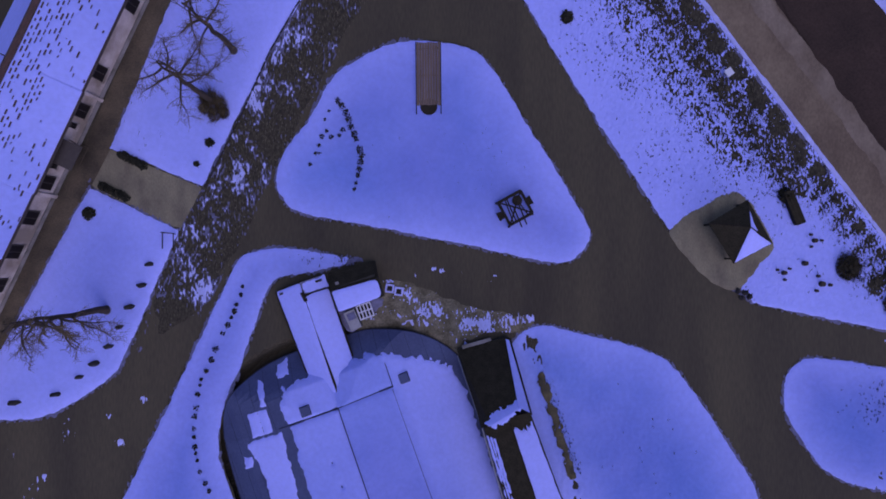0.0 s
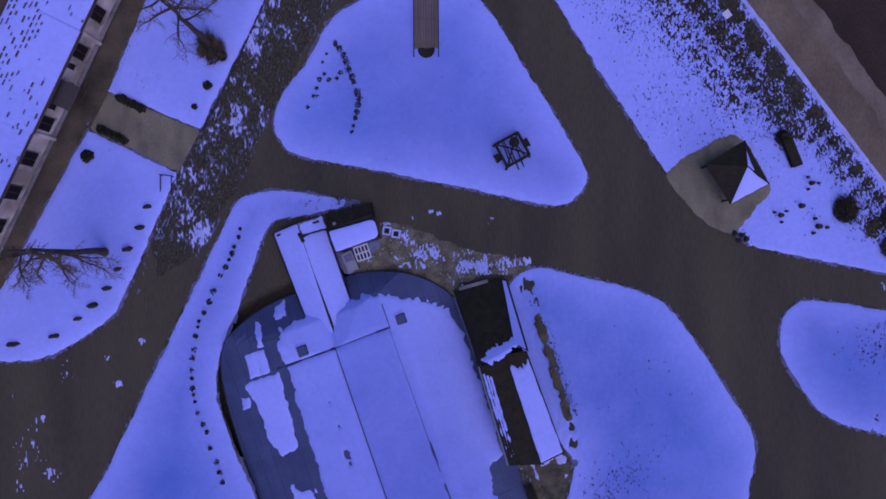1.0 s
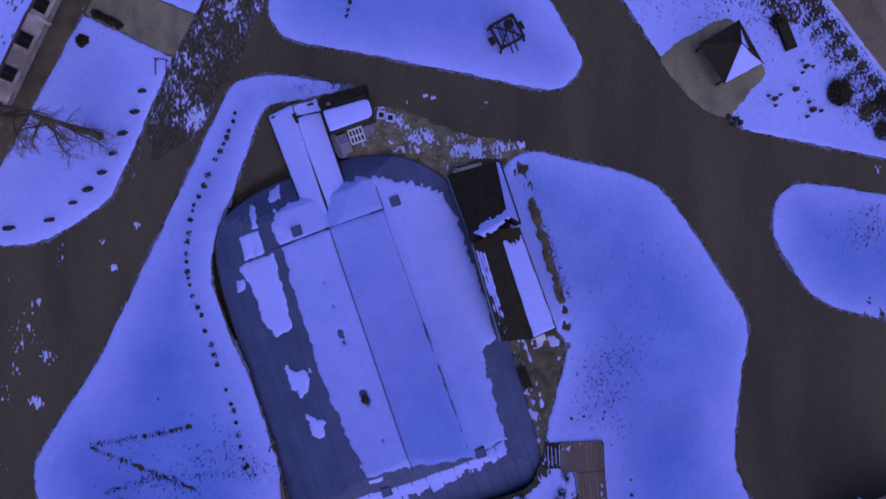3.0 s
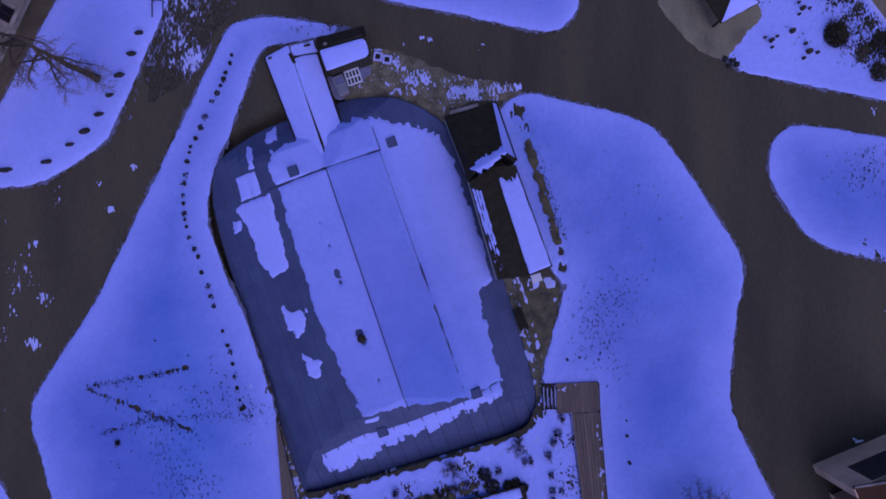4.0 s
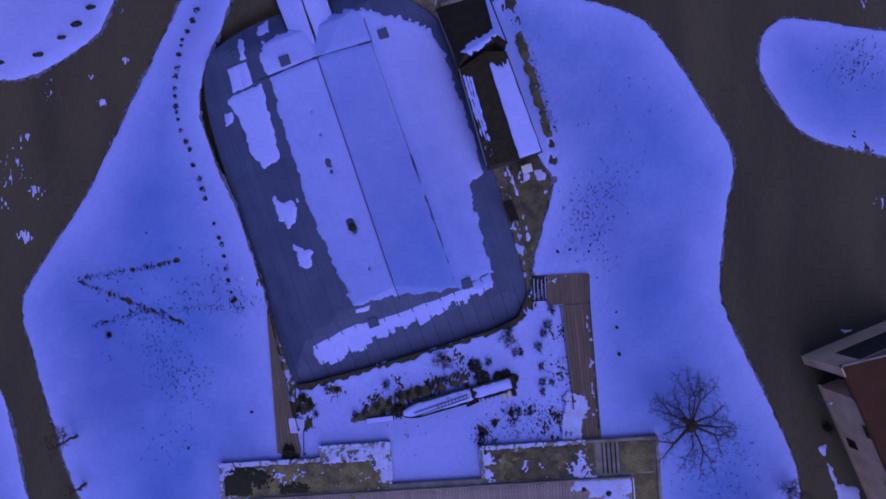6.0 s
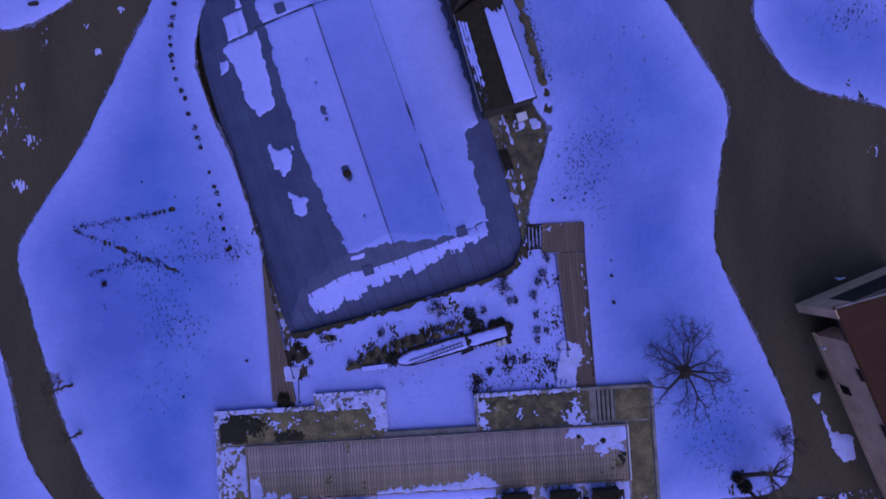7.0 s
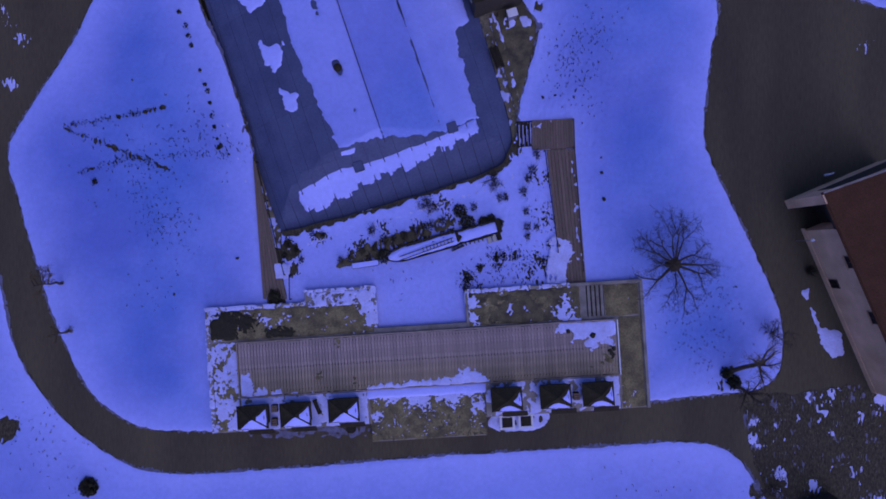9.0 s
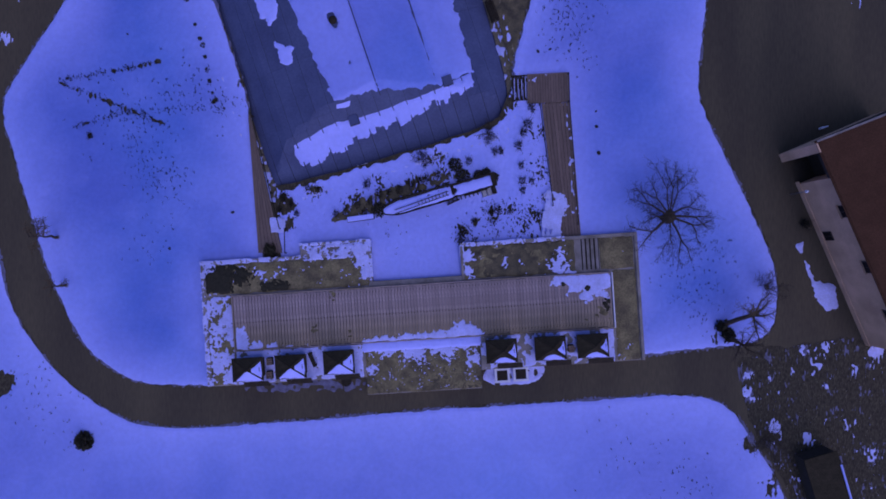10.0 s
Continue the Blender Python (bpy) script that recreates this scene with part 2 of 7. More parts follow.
def inside(loop, x, y):
    """Distance from the closed line: above 0 within it."""
    best = np.full(np.shape(x), 1e9)
    within = np.zeros(np.shape(x), bool)
    for (ax, ay), (bx, by) in zip(loop, np.roll(loop, -1, 0)):
        dx, dy = bx - ax, by - ay
        k = np.clip(((x - ax) * dx + (y - ay) * dy) / (dx * dx + dy * dy + 1e-12), 0, 1)
        best = np.minimum(best, (x - ax - k * dx) ** 2 + (y - ay - k * dy) ** 2)
        if dy:
            within ^= ((ay > y) != (by > y)) & (x < ax + dx * (y - ay) / dy)
    return np.where(within, 1, -1) * np.sqrt(best)


def strip(a, b, width):
    """Distance field of a straight band."""
    (ax, ay), (bx, by) = a, b
    def f(x, y):
        dx, dy = bx - ax, by - ay
        k = np.clip(((x - ax) * dx + (y - ay) * dy) / (dx * dx + dy * dy), 0, 1)
        return width / 2 - np.hypot(x - ax - k * dx, y - ay - k * dy)
    return f


def sheet(name, field, height, bounds, step, mat, parent=None, smooth=True, shade_at=None):
    """The part of the plane where field(x, y) is above 0, as one surface at height(x, y, field); the last argument
    gives the shade painted into snow.
    """
    x0, y0, x1, y1 = bounds
    nx, ny = int((x1 - x0) / step) + 2, int((y1 - y0) / step) + 2
    gx, gy = np.meshgrid(x0 + step * np.arange(nx), y0 + step * np.arange(ny))
    # the lattice is shaken a little so that no edge runs along its lines
    gx = gx + (soft(gx * 9.7, gy * 9.7, 1.0, 3) - 0.5) * step * 0.5
    gy = gy + (soft(gx * 9.7, gy * 9.7, 1.0, 4) - 0.5) * step * 0.5
    f = field(gx, gy)
    pts, val, ids, faces = [], [], {}, []

    def corner(j, i):
        k = (j, i)
        if k not in ids:
            ids[k] = len(pts)
            pts.append((gx[j, i], gy[j, i]))
            val.append(f[j, i])
        return ids[k]

    def cross(p, q):
        k = (p, q) if p < q else (q, p)
        if k not in ids:
            (a, b), (c, d) = k
            t = f[a, b] / (f[a, b] - f[c, d])
            ids[k] = len(pts)
            pts.append((gx[a, b] + t * (gx[c, d] - gx[a, b]), gy[a, b] + t * (gy[c, d] - gy[a, b])))
            val.append(0.0)
        return ids[k]

    pos = f > 0
    count = pos[:-1, :-1].astype(int) + pos[1:, :-1] + pos[:-1, 1:] + pos[1:, 1:]
    for j, i in zip(*np.nonzero(count)):
        ring = ((j, i), (j, i + 1), (j + 1, i + 1), (j + 1, i))
        if count[j, i] == 4:
            faces.append([corner(*k) for k in ring])
            continue
        loop = []
        for k in range(4):
            p, q = ring[k], ring[(k + 1) % 4]
            if pos[p]:
                loop.append(corner(*p))
            if pos[p] != pos[q]:
                loop.append(cross(p, q))
        if len(loop) >= 3:
            faces.append(loop)
    if not faces:
        return None
    p, v = np.array(pts), np.array(val)
    z = height(p[:, 0], p[:, 1], v)
    ob = link(name, np.column_stack([p, z]), faces, mat, parent, smooth)
    if shade_at:
        ob.data.attributes.new("settled", "FLOAT", "POINT").data.foreach_set("value", np.asarray(shade_at(p[:, 0], p[:, 1]), np.float32))
    return ob


def bounds_of(loop, margin=1.0):
    p = np.array(loop)
    return (*(p.min(0) - margin), *(p.max(0) + margin))


def drift(base, deep, edge=0.35):
    """Snow that thins out towards its edge."""
    return lambda x, y, f: base + deep * (1 - np.exp(-np.maximum(f, 0) / edge)) + 0.04 * (rough(x, y, 3.0, 5) - 0.5) * np.minimum(f, 1)


# ---------------------------------------------------------------- the ground
HALL_TURN = 18.8
HALL_AT = (-6.0, -26.0)
HALL_EDGE = smooth_loop([(-9.9, -7.6), (-7.2, -7.2), (-3.8, -7.5), (-0.4, -9.1), (1.6, -11.8), (4.4, -19.7), (6.3, -25.3), (8.6, -33.2), (9.3, -36.0), (9.3, -37.9), (8.3, -39.9),
                         (5.7, -40.9), (0.3, -42.6), (-7.4, -44.9), (-12.2, -46.4), (-13.4, -46.3), (-14.4, -44.4), (-16.1, -39.3), (-17.8, -33.9), (-19.5, -28.6), (-20.7, -25.2),
                         (-22.2, -20.2), (-22.7, -16.8), (-22.1, -14.2), (-20.2, -12.0), (-16.8, -9.9)], 3)


def build_ground():
    """One sheet to the horizon, sunk where the hall stands in its pit."""
    fx, fy = np.arange(-26, 12.1, 0.5), np.arange(-48, -3.9, 0.5)
    xs = np.concatenate([[-2000, -500, -160, -80, -45], fx, [30, 60, 160, 500, 2000]])
    ys = np.concatenate([[-2000, -500, -160, -100, -70], fy, [10, 40, 160, 500, 2000]])
    gx, gy = np.meshgrid(xs, ys)
    d = inside(HALL_EDGE, gx, gy)
    z = -2.0 * np.clip((d + 1.35) / 0.6, 0, 1)
    n = len(xs)
    faces = [(j * n + i, j * n + i + 1, (j + 1) * n + i + 1, (j + 1) * n + i) for j in range(len(ys) - 1) for i in range(n - 1)]
    g = link("ground", np.column_stack([gx.ravel(), gy.ravel(), z.ravel()]), faces, ASPHALT)
    tagged(g, "dark damp asphalt roads and yards between the lawns", "ground", kind="structure")


build_ground()

ISLAND = smooth_loop([(-4.5, 21.4), (-8.8, 19.9), (-11.9, 17.6), (-14.1, 13.7), (-16.4, 10.6), (-17.4, 7.8), (-16.7, 5.8), (-14.6, 4.2), (-5.5, 2.4), (2.8, 0.6),
                      (10.3, -0.9), (12.8, 0.2), (13.6, 2.4), (11.8, 6.0), (7.7, 12.8), (4.1, 18.7), (1.4, 20.7)])
NORTH_LAWN = np.array([(-34.0, 11.0), (-28.0, 25.8), (-22, 40), (-7, 40), (-14.7, 25.6), (-17.8, 20.5), (-24.6, 7.0)])
WEST_LAWN = smooth_loop([(-35.9, 7.1), (-36.4, 6.6), (-45, -9.1), (-52, -23), (-56, -16.2), (-44.9, -16.0), (-40.5, -15.7), (-36.8, -13.9), (-34.0, -12.0), (-32.6, -10.3),
                         (-29.5, -3.2), (-27.2, 2.2), (-27.0, 2.9), (-27.9, 3.2)], 3)
HALL_LAWN = smooth_loop([(-21.5, -0.9), (-20.1, 0.5), (-16.7, 0.95), (-13.3, 0.5), (-8.9, -0.4), (-13.8, -1.6), (-17.5, -2.4), (-19.1, -6.2), (-20.1, -8.6), (-21.1, -11.4), (-22.6, -15.0), (-22.95, -19.4),
                         (-21.0, -25.1), (-19.3, -28.8), (-17.6, -33.8), (-16.2, -38.5), (-15.4, -46.8), (-14.6, -53.6), (-15.5, -55.0), (-18.6, -55.6), (-18.9, -58.0), (-18.9, -64.0), (-19.6, -65.9), (-22, -66.1), (-26.3, -65.9),
                         (-29.7, -64.6), (-32.5, -62.1), (-34.8, -58.1), (-37.4, -51.4), (-39.7, -43.5), (-40.9, -38.5), (-39.6, -35.3), (-34.6, -27.7), (-32.7, -23.8),
                         (-24.0, -5.9)], 3)
EAST_LAWN = smooth_loop([(7.0, -7.4), (9.0, -6.8), (12.3, -7.6), (17.2, -8.8), (21.1, -10.5), (24.1, -14.4), (27.3, -19.4), (29.2, -22.7), (29.5, -25.4), (28.7, -29.8),
                         (28.2, -36.2), (28.8, -39.0), (31.7, -45.1), (35.0, -52.3), (35.8, -55.6), (35.6, -59.5), (33.4, -61.6), (28, -62.2), (22.3, -62.9), (20.9, -62.4), (20.7, -59), (20.7, -54),
                         (20.0, -52.2), (17.5, -52.0), (15.6, -50.6), (14.7, -37.4), (14.2, -36.1), (10.9, -35.6), (9.9, -34.9), (10.8, -31.0), (11.9, -26.6), (11.2, -24.6), (8.6, -20.4), (5.6, -11.5), (5.6, -9.0)], 3)
FAR_EAST_LAWN = smooth_loop([(32.2, -12.2), (33.3, -10.7), (35.4, -10.2), (43.2, -11.4), (53, -13.5), (56, -20), (52, -25.5), (43.1, -23.6), (36.8, -21.8), (33.6, -18.3), (32.0, -15.2)])
PARK_LAWN = np.array([(0.2, 38), (7.3, 25.2), (14.6, 12.7), (20.9, 2.6), (27.0, -3.2), (29.1, -4.9), (35.1, -6.3), (42.0, -7.7), (60, -11.5), (60, -22.5), (42.2, 0.8), (24.8, 24.9), (14.5, 39.4)])
SOUTH_LAWN = smooth_loop([(-41.1, -53.4), (-39.7, -58.7), (-35.9, -64.1), (-32.5, -67.1), (-28.0, -69.6), (-23.4, -70.3), (-18.3, -70.0), (-7.1, -69.1), (4.1, -68.1), (15.2, -67.4),
                          (25.1, -66.7), (29.0, -66.9), (31.7, -68.4), (33.9, -71.7), (36.1, -75.4), (39, -84), (44, -100), (0, -105), (-60, -100), (-62, -60), (-50, -42), (-43.5, -46)], 3)
YARD = np.array([(-13.4, -46.4), (-7.4, -45.0), (0.3, -42.7), (5.7, -41.0), (8.6, -39.6), (9.9, -36.6), (11.5, -35.8), (11.5, -37.9), (13.1, -37.9), (14.6, -51.6), (5.6, -53.2),
                 (5.3, -55.9), (-4.0, -56.4), (-4.6, -53.4), (-12.9, -53.8), (-13.3, -49.6)])


def lumps(x, y, spots):
    """How strongly the grass breaks through near the given spots: x, y, reach, strength."""
    w = np.zeros(np.shape(x))
    for sx, sy, r, k in spots:
        w = np.maximum(w, k * np.exp(-((x - sx) ** 2 + (y - sy) ** 2) / (r * r)))
    return w


def lawn(name, loop, label, step=0.25, spots=(), ragged=0.24, speckle=0.22, seed=1, limits=None, extra=None, deep=0.13, grass=True, fringe=0.28, heart=0.6, reach=6.0):
    """A low bed of grass with a sheet of snow on it that has a ragged edge and thin spots."""
    lo = limits or bounds_of(loop)
    e = thing(name, 0, 0, 0, 0, label, "lawn", kind="structure")
    if grass:
        sheet("turf", lambda x, y: inside(loop, x, y) + 0.12 + 0.25 * (rough(x, y, 1.0, seed + 5) - 0.5), lambda x, y, f: 0.004 + 0.035 * np.minimum(np.maximum(f, 0) / 0.3, 1), lo, max(step, 0.5), GRASS, e)

    def field(x, y):
        d = inside(loop, x, y)
        f = d - 0.05 + ragged * (1.1 * (rough(x, y, 0.55, seed) - 0.55) + 0.8 * (rough(x, y, 2.5, seed + 1) - 0.5))
        if len(spots):
            w = lumps(x, y, spots)
            f = np.minimum(f, (1 - w - 0.7 * soft(x * 1.5, y * 0.6, speckle, seed + 2) - 0.3 * soft(x * 1.2, y * 0.8, speckle * 2.7, seed + 3)) * 0.6)
        if extra:
            f = extra(x, y, f)
        return f

    # local contrast of the camera, painted into colour: pale rim, darker blue middle
    def shade_at(x, y):
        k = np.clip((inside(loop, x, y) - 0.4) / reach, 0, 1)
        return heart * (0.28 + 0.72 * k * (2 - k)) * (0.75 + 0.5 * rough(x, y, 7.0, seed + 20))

    sheet("snow_cover", field, drift(0.03, deep), lo, step, SNOW, e, shade_at=shade_at)
    if fringe:
        def edge(x, y):
            d = inside(loop, x, y)
            return np.minimum(np.minimum(d + 0.12 + fringe * (1.7 * soft(x * 1.6, y * 0.7, 0.2, seed + 8) + 1.1 * soft(x, y, 2.2, seed + 9) - 1.55), 0.6 - d), 0.5)
        sheet("slush", edge, lambda x, y, f: 0.012 + 0.03 * np.minimum(np.maximum(f, 0) / 0.2, 1), lo, 0.14, SLUSH, e)
    return e


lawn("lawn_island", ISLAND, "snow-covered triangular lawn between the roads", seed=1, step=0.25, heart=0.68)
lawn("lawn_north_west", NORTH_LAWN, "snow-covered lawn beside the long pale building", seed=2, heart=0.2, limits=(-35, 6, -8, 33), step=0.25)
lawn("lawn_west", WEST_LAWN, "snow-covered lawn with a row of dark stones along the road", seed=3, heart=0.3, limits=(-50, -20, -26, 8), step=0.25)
ARROW_LINES = [((-25.2, -34.0), (-35.2, -35.9)), ((-35.2, -36.0), (-24.4, -40.2)), ((-33.7, -40.4), (-28.0, -38.9))]
ARROW = [strip(*ARROW_LINES[0], 0.3), strip(*ARROW_LINES[1], 0.4), strip(*ARROW_LINES[2], 0.1)]


def arrow_marks(x, y, f):
    """Two worn lines of grass that meet in a point."""
    for k, band in enumerate(ARROW):
        f = np.minimum(f, 0.5 * (-band(x, y) + 0.75 * soft(x * 1.6, y * 0.7, 0.4, 31 + k) + 0.25 * soft(x, y, 1.6, 41 + k) - 0.32) + 0.02)
    return f


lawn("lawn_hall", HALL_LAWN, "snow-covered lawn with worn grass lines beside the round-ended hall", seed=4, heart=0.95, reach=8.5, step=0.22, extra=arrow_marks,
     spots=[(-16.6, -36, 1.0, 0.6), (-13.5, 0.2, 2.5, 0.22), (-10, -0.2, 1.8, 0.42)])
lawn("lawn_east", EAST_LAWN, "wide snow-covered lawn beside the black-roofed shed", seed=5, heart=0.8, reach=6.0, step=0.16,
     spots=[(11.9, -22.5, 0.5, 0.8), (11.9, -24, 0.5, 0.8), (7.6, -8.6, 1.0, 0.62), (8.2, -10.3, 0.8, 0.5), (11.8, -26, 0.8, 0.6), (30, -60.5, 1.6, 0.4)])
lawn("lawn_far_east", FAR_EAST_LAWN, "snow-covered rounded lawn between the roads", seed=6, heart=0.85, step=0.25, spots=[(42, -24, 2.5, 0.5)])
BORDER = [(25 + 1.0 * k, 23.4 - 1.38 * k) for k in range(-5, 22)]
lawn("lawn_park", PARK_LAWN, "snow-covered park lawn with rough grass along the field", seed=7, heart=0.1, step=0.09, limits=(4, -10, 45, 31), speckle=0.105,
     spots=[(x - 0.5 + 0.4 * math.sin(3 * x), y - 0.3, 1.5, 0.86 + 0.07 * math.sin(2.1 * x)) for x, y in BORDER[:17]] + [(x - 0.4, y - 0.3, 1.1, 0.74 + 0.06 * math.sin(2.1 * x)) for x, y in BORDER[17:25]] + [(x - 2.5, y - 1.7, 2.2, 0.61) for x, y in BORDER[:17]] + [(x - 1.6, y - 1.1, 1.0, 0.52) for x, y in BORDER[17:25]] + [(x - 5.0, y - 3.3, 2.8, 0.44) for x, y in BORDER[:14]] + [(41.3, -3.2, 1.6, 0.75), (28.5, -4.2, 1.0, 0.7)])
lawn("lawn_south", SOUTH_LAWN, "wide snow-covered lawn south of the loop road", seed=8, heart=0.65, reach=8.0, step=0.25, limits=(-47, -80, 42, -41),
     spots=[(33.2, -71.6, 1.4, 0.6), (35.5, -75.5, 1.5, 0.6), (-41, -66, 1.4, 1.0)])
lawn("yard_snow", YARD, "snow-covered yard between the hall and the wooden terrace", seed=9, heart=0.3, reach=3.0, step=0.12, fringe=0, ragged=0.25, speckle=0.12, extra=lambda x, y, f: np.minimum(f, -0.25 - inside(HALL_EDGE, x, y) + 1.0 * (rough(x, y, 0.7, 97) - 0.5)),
     spots=[(-12.6, -48.2, 1.2, 0.95), (-12.3, -50, 0.9, 0.7), (-9.5, -46.8, 1.2, 0.55), (9.6, -38, 1.0, 0.8), (10.3, -36, 1.0, 0.8), (2.5, -43.6, 1.6, 0.45), (-3, -45.8, 1.2, 0.45), (6, -52, 1.0, 0.48), (5.0, -50.6, 0.9, 0.55), (6.3, -49.8, 0.9, 0.5), (8, -49.0, 1.1, 0.5), (9.8, -48.6, 1.0, 0.48), (11.7, -48.5, 1.0, 0.48), (12.6, -49.6, 1.0, 0.5),
            (11.5, -50.2, 2.0, 0.42), (13, -45, 1.2, 0.45), (12.6, -41, 1.2, 0.5), (-5.5, -48.0, 1.6, 0.62), (-2.5, -47.4, 1.6, 0.62), (0.3, -46.4, 1.6, 0.58), (3.0, -45.5, 1.4, 0.5)])


KERB = [(-11.5, 31.5), (-14.9, 25.6), (-17.9, 20.5), (-21.1, 13.5), (-24.45, 6.9)]


def KERB_SIDE(x, y):
    """Distance from the kerb line, below 0 on the road side."""
    return strip(KERB[0], KERB[-1], 0.0)(x, y)


def build_patches():
    """Thin, broken snow on rough verges and on the asphalt."""
    def verge_loop():
        return np.array([(-10.5, 36), (-14.7, 25.6), (-17.8, 20.5), (-24.6, 7.0), (-27.0, 2.6), (-29.4, -3.2), (-32.0, -9.0), (-28.5, -10.5), (-24.6, -5.6), (-21.9, -0.2), (-20.0, 3.0), (-17.6, 8.5), (-13.4, 16.2), (-9.0, 24.5), (-4, 36)])
    v = verge_loop()
    verge = thing("verge", 0, 0, 0, 0, "rough grass verge with broken thin snow beside the road", "verge", kind="structure")
    sheet("turf", lambda x, y: inside(v, x, y) + 1.2 * (rough(x, y, 1.2, 61) - 0.6) - 0.5 * np.maximum(-4 - y, 0), lambda x, y, f: 0.006 + 0.03 * np.minimum(np.maximum(f, 0), 1), bounds_of(v), 0.4, GRASS, verge)
    white = [(-21.2, 7.3, 1.1, 0.33), (-18.3, 7.7, 0.7, 0.35), (-20.9, 9.2, 0.8, 0.2), (-22.2, 4.0, 1.3, 0.24), (-18.7, 14.9, 1.2, 0.28), (-19.8, 11.6, 1.0, 0.2), (-26, -0.5, 2.6, 0.36), (-24.5, -2.8, 1.8, 0.34), (-14.5, 22, 1.5, 0.2)]

    def verge_snow(x, y):
        d = inside(v, x, y)
        n = 0.50 * soft(x, y * 0.4, 0.115, 62) + 0.30 * soft(x, y * 0.4, 0.24, 66) + 0.3 * soft(x, y, 1.3, 63) + 0.22 * soft(x, y, 4.0, 60) + lumps(x, y, white) + 0.27 * np.exp(-np.maximum(-KERB_SIDE(x, y), 0) / 1.5)
        return np.minimum(np.minimum(d, 0.12), n - 0.945 - 0.03 * np.maximum(-3 - y, 0))
    sheet("slush", lambda x, y: verge_snow(x, y) + 0.09 * (verge_snow(x, y) < 0.11), drift(0.034, 0.01, 0.1), (-33, -11, -4, 33), 0.08, SLUSH, verge)
    sheet("snow_cover", lambda x, y: np.minimum(verge_snow(x, y) - 0.035, 0.1), drift(0.037, 0.04, 0.1), (-33, -11, -4, 33), 0.08, SNOW_WET, verge)
    kerb = thing("kerb", 0, 0, 0, 0, "thin dark stone kerb between lawn and verge", "kerb", kind="structure")
    bm = bmesh.new()
    box(bm, 0, 0, 0, 0.92, 0.13, 0.13, bevel=0.015)
    first = None
    for a, b in zip(KERB[:-1], KERB[1:]):
        n = int(math.dist(a, b) / 0.98)
        turn = math.degrees(math.atan2(b[1] - a[1], b[0] - a[0]))
        for k in range(n):
            t = (k + 0.5) / n
            m = pose(a[0] + (b[0] - a[0]) * t, a[1] + (b[1] - a[1]) * t, 0.0 + 0.03 * ((k * 7) % 4 > 0), 0, 0, turn + 1.5 * ((k * 5) % 3 - 1))
            if first is None:
                first = part("kerb_stone", bm, STONE, kerb)
                first.matrix_basis = m
            else:
                again(first, m, kerb)
    scraps = thing("snow_scraps", 0, 0, 0, 0, "scraps of thin snow left on the asphalt", "snow", kind="structure")
    spots = [(-38, -17, 2.2, 0.60), (-42, -25, 3.4, 0.64), (-36, -20, 1.5, 0.56), (-44, -31, 2.5, 0.62), (44, -28, 2.0, 0.6), (-44, -38, 2.0, 0.55), (-41, -22, 1.6, 0.8), (-39.5, -27, 1.4, 0.75), (-43, -28.5, 1.5, 0.7), (-40.5, -31.5, 1.3, 0.8), (-43.5, -19, 1.2, 0.6), (-37.5, -22, 0.8, 0.6),
             (-3.3, -1.9, 0.5, 0.85), (-1.7, -1.3, 0.4, 0.9), (-0.9, -1.5, 0.4, 0.9), (0.7, -1.7, 0.35, 0.9), (4.2, -2.0, 0.35, 0.9), (3.8, -2.6, 0.3, 0.85), (7.6, -6.2, 0.8, 0.95), (6.4, -6.0, 0.6, 0.8), (-30.5, -14.0, 0.5, 0.9), (-34, -15.5, 0.5, 0.8), (-33, -18.2, 0.8, 0.85), (-27, -8, 0.4, 0.7), (42, -9, 0.8, 0.8)]
    sheet("snow_cover", lambda x, y: lumps(x, y, spots) - 0.40 - 0.75 * soft(x * 2.4, y * 0.7, 0.3, 71), drift(0.006, 0.03, 0.08), (-47, -40, 47, 0), 0.1, SNOW_WET, scraps)
    # the worn strip north of the hall
    n = smooth_loop([(-6.9, -2.4), (-3.2, -2.9), (1.7, -5.0), (7.6, -6.2), (7.4, -7.6), (3.5, -7.6), (1.0, -8.3), (-2.8, -6.6), (-6.5, -6.4), (-9.0, -6.9), (-9.0, -4.5)], 4)
    band = [(-2.9, -5.5, 0.8, 0.65), (-1.4, -5.4, 0.9, 0.5), (0.6, -6.0, 0.7, 0.4), (1.6, -6.7, 1.0, 0.7), (3.3, -6.8, 1.1, 0.65), (-4.4, -3.9, 0.8, 0.45), (-3.6, -4.4, 0.7, 0.4), (5.2, -6.5, 1.0, 0.4), (6.6, -6.4, 0.8, 0.45), (-6.4, -2.6, 0.5, 0.4)]
    worn = thing("worn_strip", 0, 0, 0, 0, "strip of mossy ground with broken snow behind the hall", "ground", kind="structure")
    sheet("turf", lambda x, y: np.minimum(inside(n, x, y) + 0.6 * (rough(x, y, 1.0, 64) - 0.6), -0.8 - inside(HALL_EDGE, x, y)), lambda x, y, f: 0.008 + 0.03 * np.minimum(np.maximum(f, 0), 1), bounds_of(n), 0.3, BANK_MOSS, worn)
    sheet("snow_cover", lambda x, y: np.minimum(np.minimum(inside(n, x, y), -0.9 - inside(HALL_EDGE, x, y)), 0.8 * soft(x * 1.5, y * 0.7, 0.16, 65) + 0.3 * soft(x * 1.2, y * 0.8, 0.08, 67) + 0.4 * soft(x, y, 0.6, 66) + lumps(x, y, band) - 1.15),
          drift(0.04, 0.06, 0.1), bounds_of(n), 0.06, SNOW_WET, worn)
